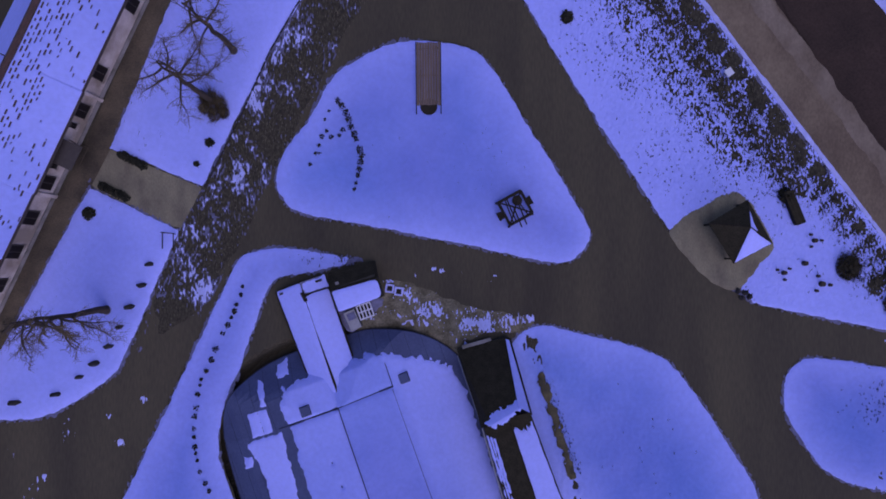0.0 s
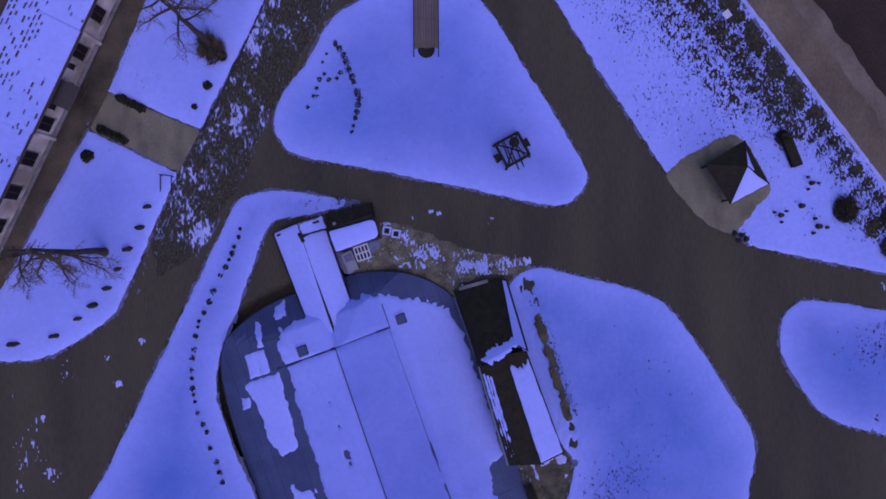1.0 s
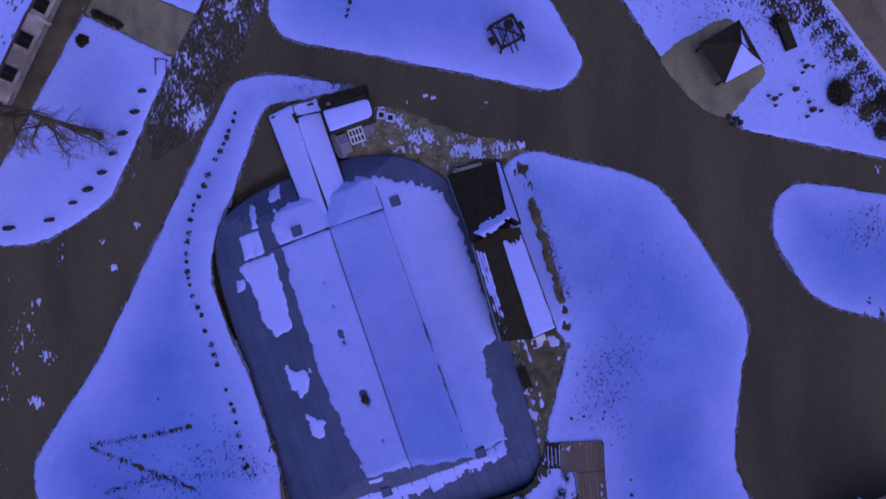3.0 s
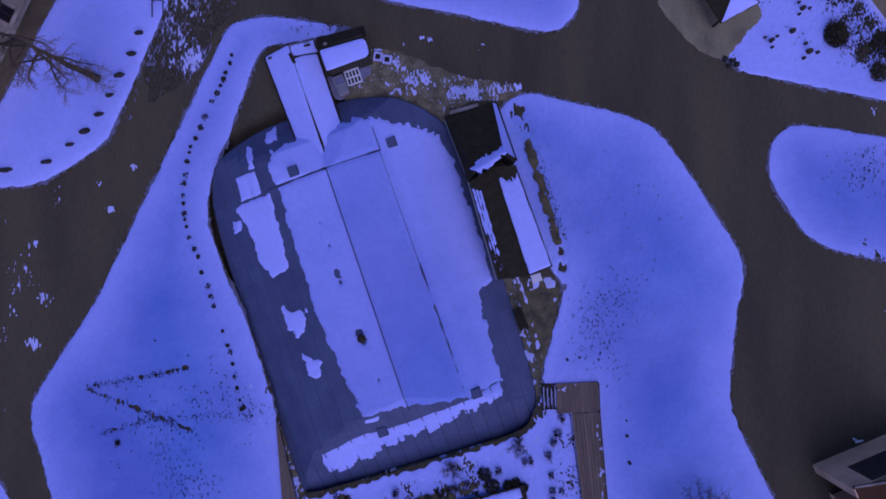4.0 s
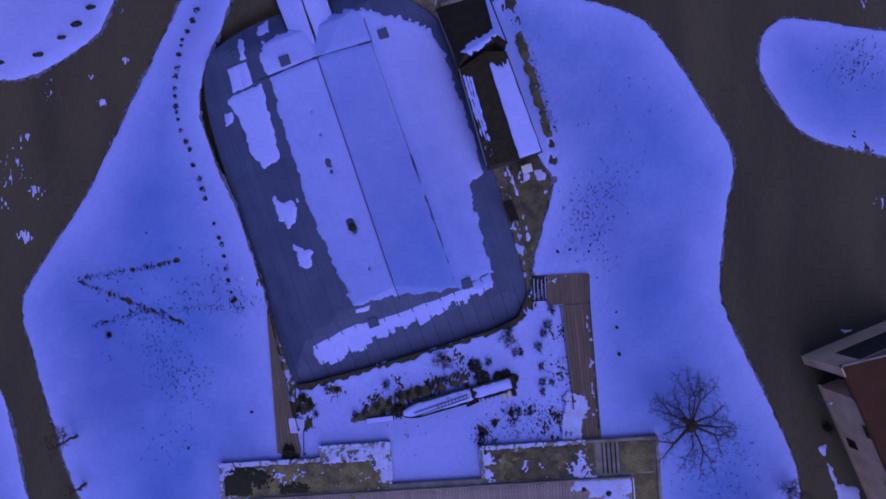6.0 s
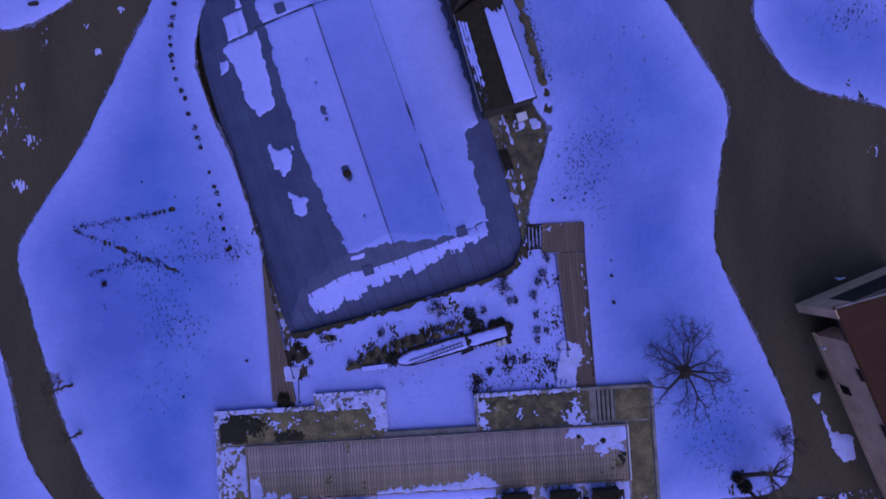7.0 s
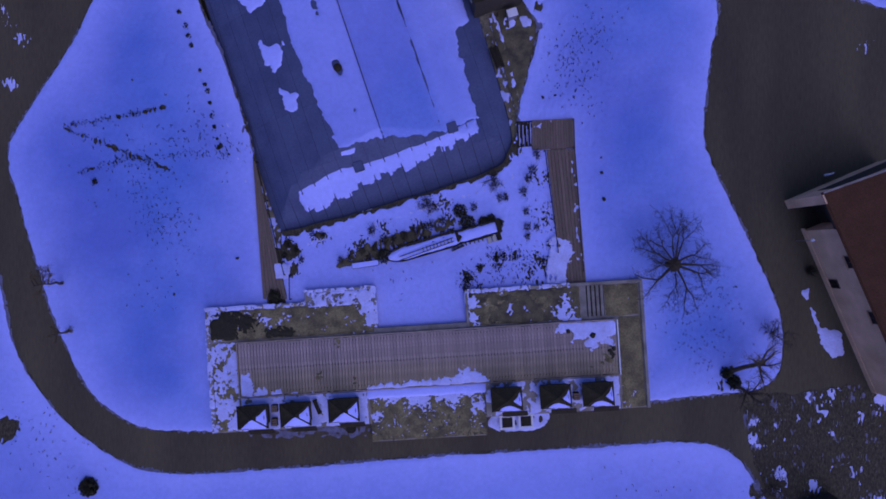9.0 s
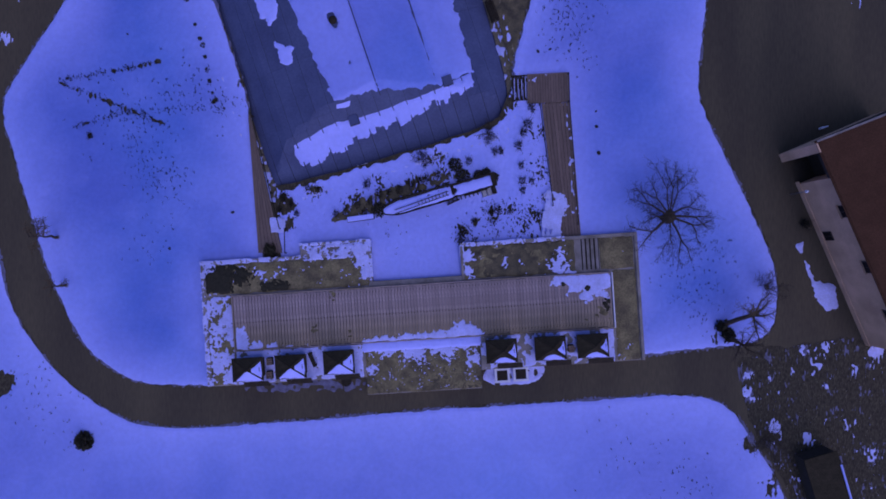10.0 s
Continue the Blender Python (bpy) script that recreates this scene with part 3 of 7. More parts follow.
    # the bank that falls to the eaves of the hall
    def bank_field(x, y):
        d = inside(HALL_EDGE, x, y)
        west = 9.0 * ((((x < -17) & (y > -25.5) & (y < -12.8)) | ((x < -9.5) & (y > -13.5))))
        return np.minimum(np.minimum(d + 1.55 + 0.5 * (rough(x, y, 0.8, 91) - 0.5), 0.04 - d), 0.3 - west)
    bank = thing("hall_bank", 0, 0, 0, 0, "mossy bank that falls to the eaves of the sunken hall", "bank", kind="structure")
    sheet("soil", bank_field, lambda x, y, f: 0.02 - 0.42 * np.clip(inside(HALL_EDGE, x, y) + 1.45, 0, 1.6) + 0.25 * (rough(x, y, 0.5, 92) - 0.5), bounds_of(HALL_EDGE, 2), 0.2, BANK_MOSS, bank)
    sheet("snow_cover", lambda x, y: np.minimum(bank_field(x, y), 0.8 * soft(x * 1.4, y * 0.8, 0.3, 93) + 0.5 * soft(x, y, 1.7, 94) - 0.25 * np.clip(inside(HALL_EDGE, x, y) + 1.2, 0, 1) - 0.66 + 0.09 * (y < -38) - 0.16 * (y > -13) - 0.9 * np.exp(-((x + 17.5) ** 2 + (y + 9.5) ** 2) / 30)),
          lambda x, y, f: 0.07 - 0.42 * np.clip(inside(HALL_EDGE, x, y) + 1.45, 0, 1.6) + 0.25 * (rough(x, y, 0.5, 92) - 0.5) + 0.04 * (1 - np.exp(-np.maximum(f, 0) / 0.08)), bounds_of(HALL_EDGE, 2), 0.16, SNOW_WET, bank)
    # the narrow bed along the shed
    line = strip((8.6, -12.0), (11.55, -21.4), 0.8)
    o = sheet("bed_strip", lambda x, y: np.minimum(line(x, y) + 0.9 * (rough(x, y, 0.8, 86) - 0.55), 0.7 * soft(x * 1.6, y * 0.6, 0.26, 87) + 0.5 * soft(x, y, 1.4, 88) - 0.26), lambda x, y, f: 0.175 + 0.05 * np.minimum(np.maximum(f, 0) / 0.2, 1) + 0.03 * rough(x, y, 0.4, 89), (7, -24, 14, -10), 0.1, SOIL)
    tagged(o, "narrow strip of bare mossy ground along the shed", "bed", kind="structure")
    # trampled soil under the shrubs beside the boat
    row = smooth_loop([(-7.7, -49.3), (-4.9, -47.7), (-2.7, -46.8), (-0.1, -45.8), (2.5, -45.0), (4.6, -45.2), (1.2, -46.6), (-2.7, -48.0), (-3.6, -48.8), (-7.2, -49.9)], 3)
    o = sheet("shrub_soil", lambda x, y: np.minimum(inside(row, x, y) + 0.7 * (rough(x, y, 0.7, 98) - 0.5), 0.75 * soft(x * 1.5, y * 0.8, 0.35, 99) + 0.4 * soft(x, y, 1.2, 96) - 0.46), lambda x, y, f: 0.185 + 0.02 * np.minimum(np.maximum(f, 0) / 0.2, 1), bounds_of(row), 0.12, SOIL)
    tagged(o, "brown soil between the shrubs beside the boat", "soil", kind="structure")
    # the triangle of bare soil behind the shed
    tri = np.array([(6.9, -25.2), (11.7, -24.9), (11.4, -27.5), (10.0, -34.6), (9.3, -34.4), (7.2, -27.5)])
    gore = thing("bare_corner", 0, 0, 0, 0, "triangle of bare brown soil beside the hall", "ground", kind="structure")
    sheet("soil", lambda x, y: np.minimum(inside(tri, x, y) + 0.35 * (rough(x, y, 0.8, 67) - 0.3), -0.8 - inside(HALL_EDGE, x, y)), lambda x, y, f: 0.008 + 0.05 * np.minimum(np.maximum(f, 0), 1), bounds_of(tri), 0.3, SOIL, gore)
    sheet("snow_cover", lambda x, y: np.minimum(inside(tri, x, y), lumps(x, y, [(7.6, -25.4, 0.7, 0.8), (9.0, -25.6, 0.8, 0.8), (10.6, -25.4, 0.9, 0.95), (11.3, -27.2, 0.45, 0.6)]) - 0.3 - 0.62 * soft(x * 1.4, y * 0.8, 0.3, 68)), drift(0.06, 0.05, 0.1), bounds_of(tri), 0.1, SNOW_WET, gore)
    # patchy ground in front of the far house
    YARD_SCRAPS = [(32.9, -64.8, 0.7, 0.5), (32.9, -66.4, 0.7, 0.45), (35.2, -64.9, 0.5, 0.36), (38.2, -61.9, 0.6, 0.4), (43.4, -64.3, 0.7, 0.4), (38.6, -70.9, 0.6, 0.36), (35.3, -69.8, 0.9, 0.36), (37.4, -64.5, 0.5, 0.3), (45.5, -62.4, 0.8, 0.5),
                   (42.0, -69.5, 0.8, 0.2), (44.5, -72.0, 0.9, 0.25), (40.6, -61.8, 0.5, 0.25)]
    p = smooth_loop([(32.0, -64.2), (33.6, -62.5), (37.2, -61.9), (48, -61.0), (62, -66), (62, -90), (40, -90), (37.2, -76.8), (33.9, -70.5)], 4)
    patchy = thing("patchy_yard", 0, 0, 0, 0, "dark patchy yard with scraps of snow near the house", "ground", kind="structure")
    sheet("turf", lambda x, y: inside(p, x, y) + 1.0 * (rough(x, y, 1.0, 72) - 0.5), lambda x, y, f: 0.006 + 0.03 * np.minimum(np.maximum(f, 0), 1), bounds_of(p), 0.5, GRASS, patchy)
    sheet("snow_cover", lambda x, y: np.minimum(inside(p, x, y), 0.55 * soft(x * 1.5, y * 0.6, 0.2, 73) + 0.35 * soft(x, y, 0.7, 75) + 0.3 * soft(x, y, 1.8, 74) + lumps(x, y, YARD_SCRAPS) - 0.89),
          drift(0.035, 0.05, 0.1), (31, -80, 50, -60), 0.1, SNOW_WET, patchy)
    sheet("slush", lambda x, y: np.minimum(inside(p, x, y), 0.6 * soft(x * 1.6, y * 0.5, 0.18, 76) + 0.35 * soft(x, y, 0.8, 75) + 0.4 * lumps(x, y, YARD_SCRAPS) - 0.65), drift(0.033, 0.008, 0.1), (31, -80, 50, -60), 0.1, SLUSH, patchy)


build_patches()


def build_paths():
    # sandy path to the long building's door, dark pavement along its wall
    p = np.array([(-34.3, 11.05), (-24.7, 6.95), (-26.95, 2.75), (-35.9, 7.2)])
    o = sheet("path_sandy", lambda x, y: inside(p, x, y) + 0.1 * (rough(x, y, 0.6, 81) - 0.5), lambda x, y, f: 0.012 + 0 * x, bounds_of(p), 0.4, PAVING)
    tagged(o, "sandy paved path from the road to the door", "path", kind="structure")
    w = np.array([(-27.6, 26.4), (-33.9, 11.0), (-36.0, 7.0), (-45.1, -9.3), (-53, -24), (-56, -22), (-47.5, -7), (-37.6, 9), (-29.2, 28)])
    o = sheet("pavement", lambda x, y: inside(w, x, y), lambda x, y, f: 0.02 + 0 * x, bounds_of(w), 0.6, DARK_PAVING)
    tagged(o, "dark wet pavement along the wall of the long building", "pavement", kind="structure")
    g = smooth_loop([(21.4, 2.0), (23.0, 3.7), (25.0, 4.9), (27.4, 5.9), (29.1, 5.0), (31.3, 0.9), (30.3, -0.8), (28.1, -3.4), (25.9, -3.2), (23.2, -0.6)])
    o = sheet("path_gravel", lambda x, y: inside(g, x, y) + 0.35 * (rough(x, y, 0.9, 82) - 0.3), lambda x, y, f: 0.05 + 0.13 * np.minimum(np.maximum(f, 0) / 0.3, 1), bounds_of(g), 0.3, PAVING)
    tagged(o, "round of sandy gravel under the pavilion", "path", kind="structure")
    # the bare field and the dark one behind it
    far = np.array([(14.7, 39.4), (24.9, 25.1), (42.4, 0.9), (60, -22), (66, -14), (42.4, 8.4), (32.2, 24.7), (22, 41)])
    o = sheet("field_bare", lambda x, y: inside(far, x, y) + 0.5 * (rough(x, y, 0.9, 83) - 0.4), lambda x, y, f: 0.02 + 0.05 * np.minimum(np.maximum(f, 0), 1), bounds_of(far), 0.7, FIELD)
    tagged(o, "bare brown strip of field beyond the park", "field", kind="structure")
    dark = np.array([(22, 41), (32.2, 24.7), (42.4, 8.4), (66, -14), (90, 0), (48, 41)])
    o = sheet("field_dark", lambda x, y: inside(dark, x, y) + 0.5 * (rough(x, y, 0.9, 84) - 0.4), lambda x, y, f: 0.03 + 0.06 * np.minimum(np.maximum(f, 0), 1), bounds_of(dark), 0.8, DARK_FIELD)
    tagged(o, "dark ploughed field at the edge of the park", "field", kind="structure")
    band = lambda a, b, c, w: (lambda x, y: np.maximum(strip(a, b, w)(x, y), strip(b, c, w)(x, y)))
    light = band((20.4, 40.2), (30.7, 24.6), (52.0, -5.6), 1.9)
    o = sheet("field_track", lambda x, y: light(x, y) + 0.9 * (rough(x, y, 1.6, 301) - 0.5), lambda x, y, f: 0.085 + 0.02 * np.minimum(np.maximum(f, 0), 1), (18, -8, 54, 42), 0.3, TRACK)
    tagged(o, "pale worn track along the bare field", "track", kind="structure")
    ditch = band((23.4, 41.0), (33.5, 25.0), (56.0, -7.0), 2.4)
    o = sheet("field_ditch", lambda x, y: ditch(x, y) + 1.2 * (rough(x, y, 1.4, 302) - 0.5), lambda x, y, f: 0.11 + 0.02 * np.minimum(np.maximum(f, 0), 1), (20, -8, 58, 43), 0.35, DARK_FIELD)
    tagged(o, "dark strip of rough soil beside the ploughed field", "verge", kind="structure")
    corner = np.array([(41.4, 24.8), (42.9, 22.9), (50, 28), (44, 36)])
    o = sheet("snow_far", lambda x, y: inside(corner, x, y) + 0.3 * (rough(x, y, 0.9, 303) - 0.5), lambda x, y, f: 0.13 + 0.05 * np.minimum(np.maximum(f, 0), 1), bounds_of(corner), 0.4, SNOW_WET)
    tagged(o, "snow lying beyond the ploughed field", "snow", kind="structure")
    # the low snowy bank between park and field
    o = sheet("bank", lambda x, y: np.maximum(strip((24.9, 24.9), (42.4, 0.8), 0.45)(x, y), np.maximum(strip((14.7, 39.4), (24.9, 24.9), 0.45)(x, y), strip((42.4, 0.8), (60, -22), 0.45)(x, y))) + 0.2 * (rough(x, y, 0.8, 85) - 0.5),
              drift(0.06, 0.15, 0.15), (14, -23, 61, 40), 0.3, SNOW_WET)
    tagged(o, "narrow bank of snow along the bare field", "snow bank", kind="structure")


build_paths()


# ---------------------------------------------------------------- the round-ended hall
def to_hall(x, y):
    c, s = math.cos(radians(HALL_TURN)), math.sin(radians(HALL_TURN))
    dx, dy = x - HALL_AT[0], y - HALL_AT[1]
    return c * dx + s * dy, -s * dx + c * dy


def hall_height(u, v):
    """The low hipped roof: rises from the eaves to a ridge a little west of the middle."""
    across = np.interp(u, [-15, -13.6, -11, -7, -0.85, 4.8, 8, 12.5, 14], [-1.2, -0.55, 0.7, 1.5, 2.05, 0.95, 0.2, -0.75, -1.1])
    along = np.interp(v, [-20.5, -17.5, -14.0, -12.0, -10.5, 12.0, 13.0, 15.5, 18.5, 20], [-1.8, -0.95, 0.25, 1.35, 2.1, 2.1, 1.8, 1.45, -0.3, -0.8])
    return np.minimum(across, along)


HALL_LOOP = np.column_stack(to_hall(HALL_EDGE[:, 0], HALL_EDGE[:, 1]))


def local_loop(pts, steps=0):
    p = np.column_stack(to_hall(np.array(pts)[:, 0], np.array(pts)[:, 1]))
    return smooth_loop(p, steps) if steps else p


PANEL = 1.45      # width of a strip of roofing
BAND_U = [-10.7, -8.0, -5.7, -2.3, 1.2, 4.8, 8.3]
BAND_TOP = [-13.7, -13.2, -13.0, -13.3, -13.2, -13.0, -12.4]
BAND_LOW = [-15.6, -15.6, -15.1, -14.9, -14.8, -14.3, -14.0]


def build_hall():
    hall = thing("hall", *HALL_AT, 0, HALL_TURN, "low round-ended hall with a grey membrane roof under patchy snow", "building")
    lo = bounds_of(HALL_LOOP, 0.5)
    sheet("roof", lambda x, y: inside(HALL_LOOP, x, y) - 0.02, lambda x, y, f: hall_height(x, y) - 0.03, lo, 0.5, MEMBRANE, hall)
    # wall under the eaves
    n = len(HALL_LOOP)
    mid = HALL_LOOP.mean(0)
    rim = mid + (HALL_LOOP - mid) * 0.985
    top = [(x, y, hall_height(x, y) - 0.06) for x, y in rim]
    low = [(x, y, -2.0) for x, y in rim]
    link("wall", top + low, [(i, (i + 1) % n, n + (i + 1) % n, n + i) for i in range(n)], DARK_WALL, hall)
    # eaves gutter
    bm = bmesh.new()
    for i in range(n):
        a, b = HALL_LOOP[i], HALL_LOOP[(i + 1) % n]
        beam(bm, (*a, float(hall_height(*a)) - 0.05), (*b, float(hall_height(*b)) - 0.05), 0.06, sides=5)
    part("gutter", bm, SEAM, hall, "dark eaves gutter")
    # membrane sheets: strips along the hall, cut to the round eaves, with open joints between them
    closed = np.vstack([HALL_LOOP, HALL_LOOP[:1]])

    def reach_at(u):
        """Where the eaves lie, south and north, on the line at u."""
        hit = []
        for (ax, ay), (bx, by) in zip(closed[:-1], closed[1:]):
            if (ax - u) * (bx - u) <= 0 and ax != bx:
                hit.append(ay + (by - ay) * (u - ax) / (bx - ax))
        return (min(hit) + 0.03, max(hit) - 0.03) if len(hit) > 1 else None

    def strip_of(name, u0, u1, v0, v1, lift, mat):
        cols = []
        for u in (u0, (u0 + u1) / 2, u1):
            r = reach_at(u)
            if not r or min(v1, r[1]) - max(v0, r[0]) < 0.08:
                return
            n = max(2, int((v1 - v0) / 0.7))
            cols.append([(u, v, float(hall_height(u, v)) + lift) for v in np.linspace(max(v0, r[0]), min(v1, r[1]), n)])
        n = len(cols[0])
        top = [p for c in cols for p in c]
        low = [(x, y, z - 0.04) for x, y, z in top]
        quads = [(c * n + k, (c + 1) * n + k, (c + 1) * n + k + 1, c * n + k + 1) for c in range(2) for k in range(n - 1)]
        border = [k for k in range(n)] + [n + n - 1] + [2 * n + n - 1 - k for k in range(n)] + [n]
        m = len(border)
        link(name, top + low, quads + [(border[i], border[i] + 3 * n, border[(i + 1) % m] + 3 * n, border[(i + 1) % m]) for i in range(m)], mat, hall)

    cells = (-19.0, -14.6, -6.3, 4.4, 12.6, 20.0)
    for k in range(18):
        u = -14.6 + PANEL * k
        for v0, v1 in zip(cells[:-1], cells[1:]):
            if -6.6 < u < 7.5 and -9.5 < v0 < 11:
                continue        # under the deep snow
            strip_of("roof_panel", u + 0.012, u + PANEL - 0.012, v0 + 0.012, v1 - 0.012, 0.012, MEMBRANE)
            strip_of("panel_seam", u - 0.032, u + 0.032, v0, v1, 0.02, SEAM) if v1 < -14 else strip_of("panel_seam", u - 0.016, u + 0.016, v0, v1, 0.02, SEAM)
    # long seams over the ridge and across the roof
    def seam(name, pts, r=0.05, lift=0.03):
        bm = bmesh.new()
        for a, b in zip(pts[:-1], pts[1:]):
            beam(bm, (*a, float(hall_height(*a)) + lift), (*b, float(hall_height(*b)) + lift), r, sides=5)
        part(name, bm, SEAM, hall, "dark welded roof seam")
    seam("ridge_seam", [(-0.85, v) for v in np.linspace(-12, 12.5, 12)], 0.045, 0.11)
    seam("fold_seam", [(4.75 - 0.012 * (v + 12), v) for v in np.linspace(-2, 12.4, 9)], 0.022, 0.15)
    seam("roof_seam", [(u, 12.55 + 0.02 * u) for u in np.linspace(-7.0, 4.4, 8)])
    seam("roof_seam", [(4.55, v) for v in np.linspace(12.6, 15.0, 4)])
    # snow on the roof
    main = local_loop([(-16.1, -12.6), (-13.6, -11.2), (-9.2, -9.9), (-5.9, -9.3), (-0.6, -10.7), (1.3, -13.6), (3.6, -20), (5.1, -25.2), (3.6, -26.4), (4.7, -30.8), (5.9, -35.0),
                       (2.8, -36.4), (-3.2, -37.2), (-7.3, -38.1), (-9.7, -33.0), (-12.2, -27.5), (-15.2, -17.1), (-16.2, -14.5)])

    def main_field(x, y):
        f = inside(main, x, y) + 0.35 * (rough(x, y, 1.1, 21) - 0.42) + 0.7 * (rough(x, y, 0.5, 27) - 0.45) + 0.6 * (y > 12) * (lattice(np.floor(x / 0.55 + 0.3 * y), np.floor(y * 0), 28) - 0.5)
        f = np.minimum(f, np.abs(x + 0.85) - 0.03 - 0.05 * (y < -2) * soft(x, y, 1.2, 22))
        f = np.minimum(f, np.maximum(np.abs(y - 12.55 - 0.02 * x) - 0.035 - 0.16 * (x < -0.9) * soft(x, y, 0.8, 23) - 0.06 * (x > 3.2), np.maximum(x - 4.5, -7.5 - x)))
        f = np.minimum(f, np.maximum(np.abs(x - 4.75 + 0.012 * (y + 12)) - 0.11 * soft(x * 3, y, 0.9, 24) - 0.02 * (y < 4), (y - 1.0) * 0.1))
        f = np.minimum(f, np.maximum(np.abs(x - 4.55) - 0.02, np.maximum(12.4 - y, y - 15.2)))
        for u, v, r in ((-3.15, 2.6, 0.5), (-3.1, 1.7, 0.3), (-2.9, -3.9, 0.75), (-3.0, 5.4, 0.18), (-2.6, -8.2, 0.22), (-3.1, 7.8, 0.14)):
            f = np.minimum(f, np.hypot((x - u) * 1.7, y - v) - r * (0.5 + soft(x, y, 0.35, 25)))
        return f
    # slope shading put into the snow's colour: darkest between ridge and fold
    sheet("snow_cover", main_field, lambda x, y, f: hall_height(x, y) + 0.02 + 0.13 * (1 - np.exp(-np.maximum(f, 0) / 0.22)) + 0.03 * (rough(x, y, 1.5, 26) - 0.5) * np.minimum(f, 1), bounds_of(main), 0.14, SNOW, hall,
          shade_at=lambda x, y: 0.4 - 0.22 * np.clip((y - 8) / 6, 0, 1) + 0.3 * np.clip((x + 1.1) / 0.4, 0, 1) * np.clip((5.6 - x) / 1.6, 0, 1) + 0.15 * np.clip((6 - y) / 14, 0, 1) - 0.25 * np.clip((x - 6.5) / 3, 0, 1))
    for k, (pts, r) in enumerate([
            ([(-19.9, -15.3), (-17.9, -14.6), (-17.3, -16.8), (-19.3, -17.5)], 0.25),
            ([(-19.9, -18.2), (-18.1, -17.4), (-16.4, -16.8), (-15.4, -20.5), (-14.6, -24.0), (-16.1, -25.0), (-17.6, -23.6), (-18.3, -21)], 0.5),
            ([(-15.4, -27.6), (-14.4, -28.4), (-12.9, -28.2), (-13.0, -29.6), (-13.7, -31.0), (-14.8, -29.6)], 0.8),
            ([(-13.2, -32.5), (-11.5, -32.9), (-11.4, -34.4), (-12.8, -34.6)], 0.9),
            ([(-20.4, -19.5), (-19.6, -19.4), (-19.5, -20.3), (-20.2, -20.5)], 0.6),
            ([(-19.2, -11.9), (-18.5, -12.2), (-17.9, -14.4), (-18.5, -14.3)], 0.5),
            ([(-17.2, -10.6), (-16.4, -10.2), (-16.0, -11.4), (-17.0, -11.8)], 0.9),
            ([(-7.2, -38.6), (-5.8, -38.2), (-5.9, -38.7), (-7.2, -39.0)], 0.15)]):
        loop = local_loop(pts)
        sheet("snow_patch", lambda x, y, loop=loop, r=r, k=k: np.minimum(inside(loop, x, y) + r * (rough(x, y, 0.5, 30 + k) - 0.45), 9 * (k != 0) + np.abs(x - loop[:, 0].mean() - 0.12) - 0.04),
              lambda x, y, f: hall_height(x, y) + 0.02 + 0.10 * (1 - np.exp(-np.maximum(f, 0) / 0.2)), bounds_of(loop), 0.11, SNOW, hall)
    # the long band over the south eaves: smooth above, broken off panel by panel below
    def band_field(x, y):
        top = np.interp(x, BAND_U, BAND_TOP) + 0.25 * (rough(x, y, 1.2, 37) - 0.5) - y
        low = y - np.interp(x, BAND_U, BAND_LOW) - 0.75 * (lattice(np.floor(x / 0.81), np.floor(y * 0), 35) - 0.5) - 0.4 * (lattice(np.floor(x / 0.405), np.floor(y * 0), 36) - 0.5) + 0.3 * (rough(x, y, 0.5, 38) - 0.5)
        seam_gap = np.abs((x + 14.6) / PANEL - np.round((x + 14.6) / PANEL)) * PANEL
        cut = seam_gap - 0.05 + np.clip(np.minimum(top, low) - 0.35, 0, 1)
        ends = np.minimum(x - BAND_U[0], BAND_U[-1] - x) + 0.5 * (rough(x, y, 0.6, 39) - 0.5)
        return np.minimum(np.minimum(np.minimum(top, low), ends), cut)
    sheet("snow_band", band_field, lambda x, y, f: hall_height(x, y) + 0.02 + 0.12 * (1 - np.exp(-np.maximum(f, 0) / 0.2)), (-13, -20, 9.5, -9), 0.08, SNOW, hall, shade_at=lambda x, y: 0.2 + 0 * x)


build_hall()


def build_skylight(x, y, turn):
    """A square roof hatch with a raised kerb and a bluish lid."""
    u, v = to_hall(x, y)
    z = float(hall_height(u, v))
    s = thing("roof_hatch", x, y, z - 0.05, turn, "square grey roof hatch bare of snow on the hall roof", "roof hatch", "roof hatches")
    part("kerb", block(0, 0, 0, 1.0, 1.0, 0.3, bevel=0.04), SEAM, s)
    bm = block(0, 0, 0.3, 0.92, 0.92, 0.12, bevel=0.05)
    part("lid", bm, MEMBRANE, s, "bluish grey lid")
    return s


for x, y in ((-14.0, -14.7), (-4.7, -11.8), (-5.6, -39.9), (3.5, -36.1)):
    build_skylight(x, y, HALL_TURN)


def build_outlet():
    """The dark square outlet at the south eaves with a pale flashing beside it."""
    o = thing("roof_outlet", -4.65, -44.55, -1.35, HALL_TURN, "dark square roof outlet at the mossy eaves of the hall", "roof outlet")
    part("frame", block(0, 0, 0, 1.05, 0.95, 1.0, bevel=0.03), DARK_WOOD, o)
    part("flashing", block(-0.58, 0.05, 0.4, 0.09, 1.1, 0.66, bevel=0.01), WHITE, o, "pale metal flashing")
    part("flashing", block(0.1, 0.5, 0.4, 0.6, 0.07, 0.66, bevel=0.01), WHITE, o, "pale metal flashing")


build_outlet()


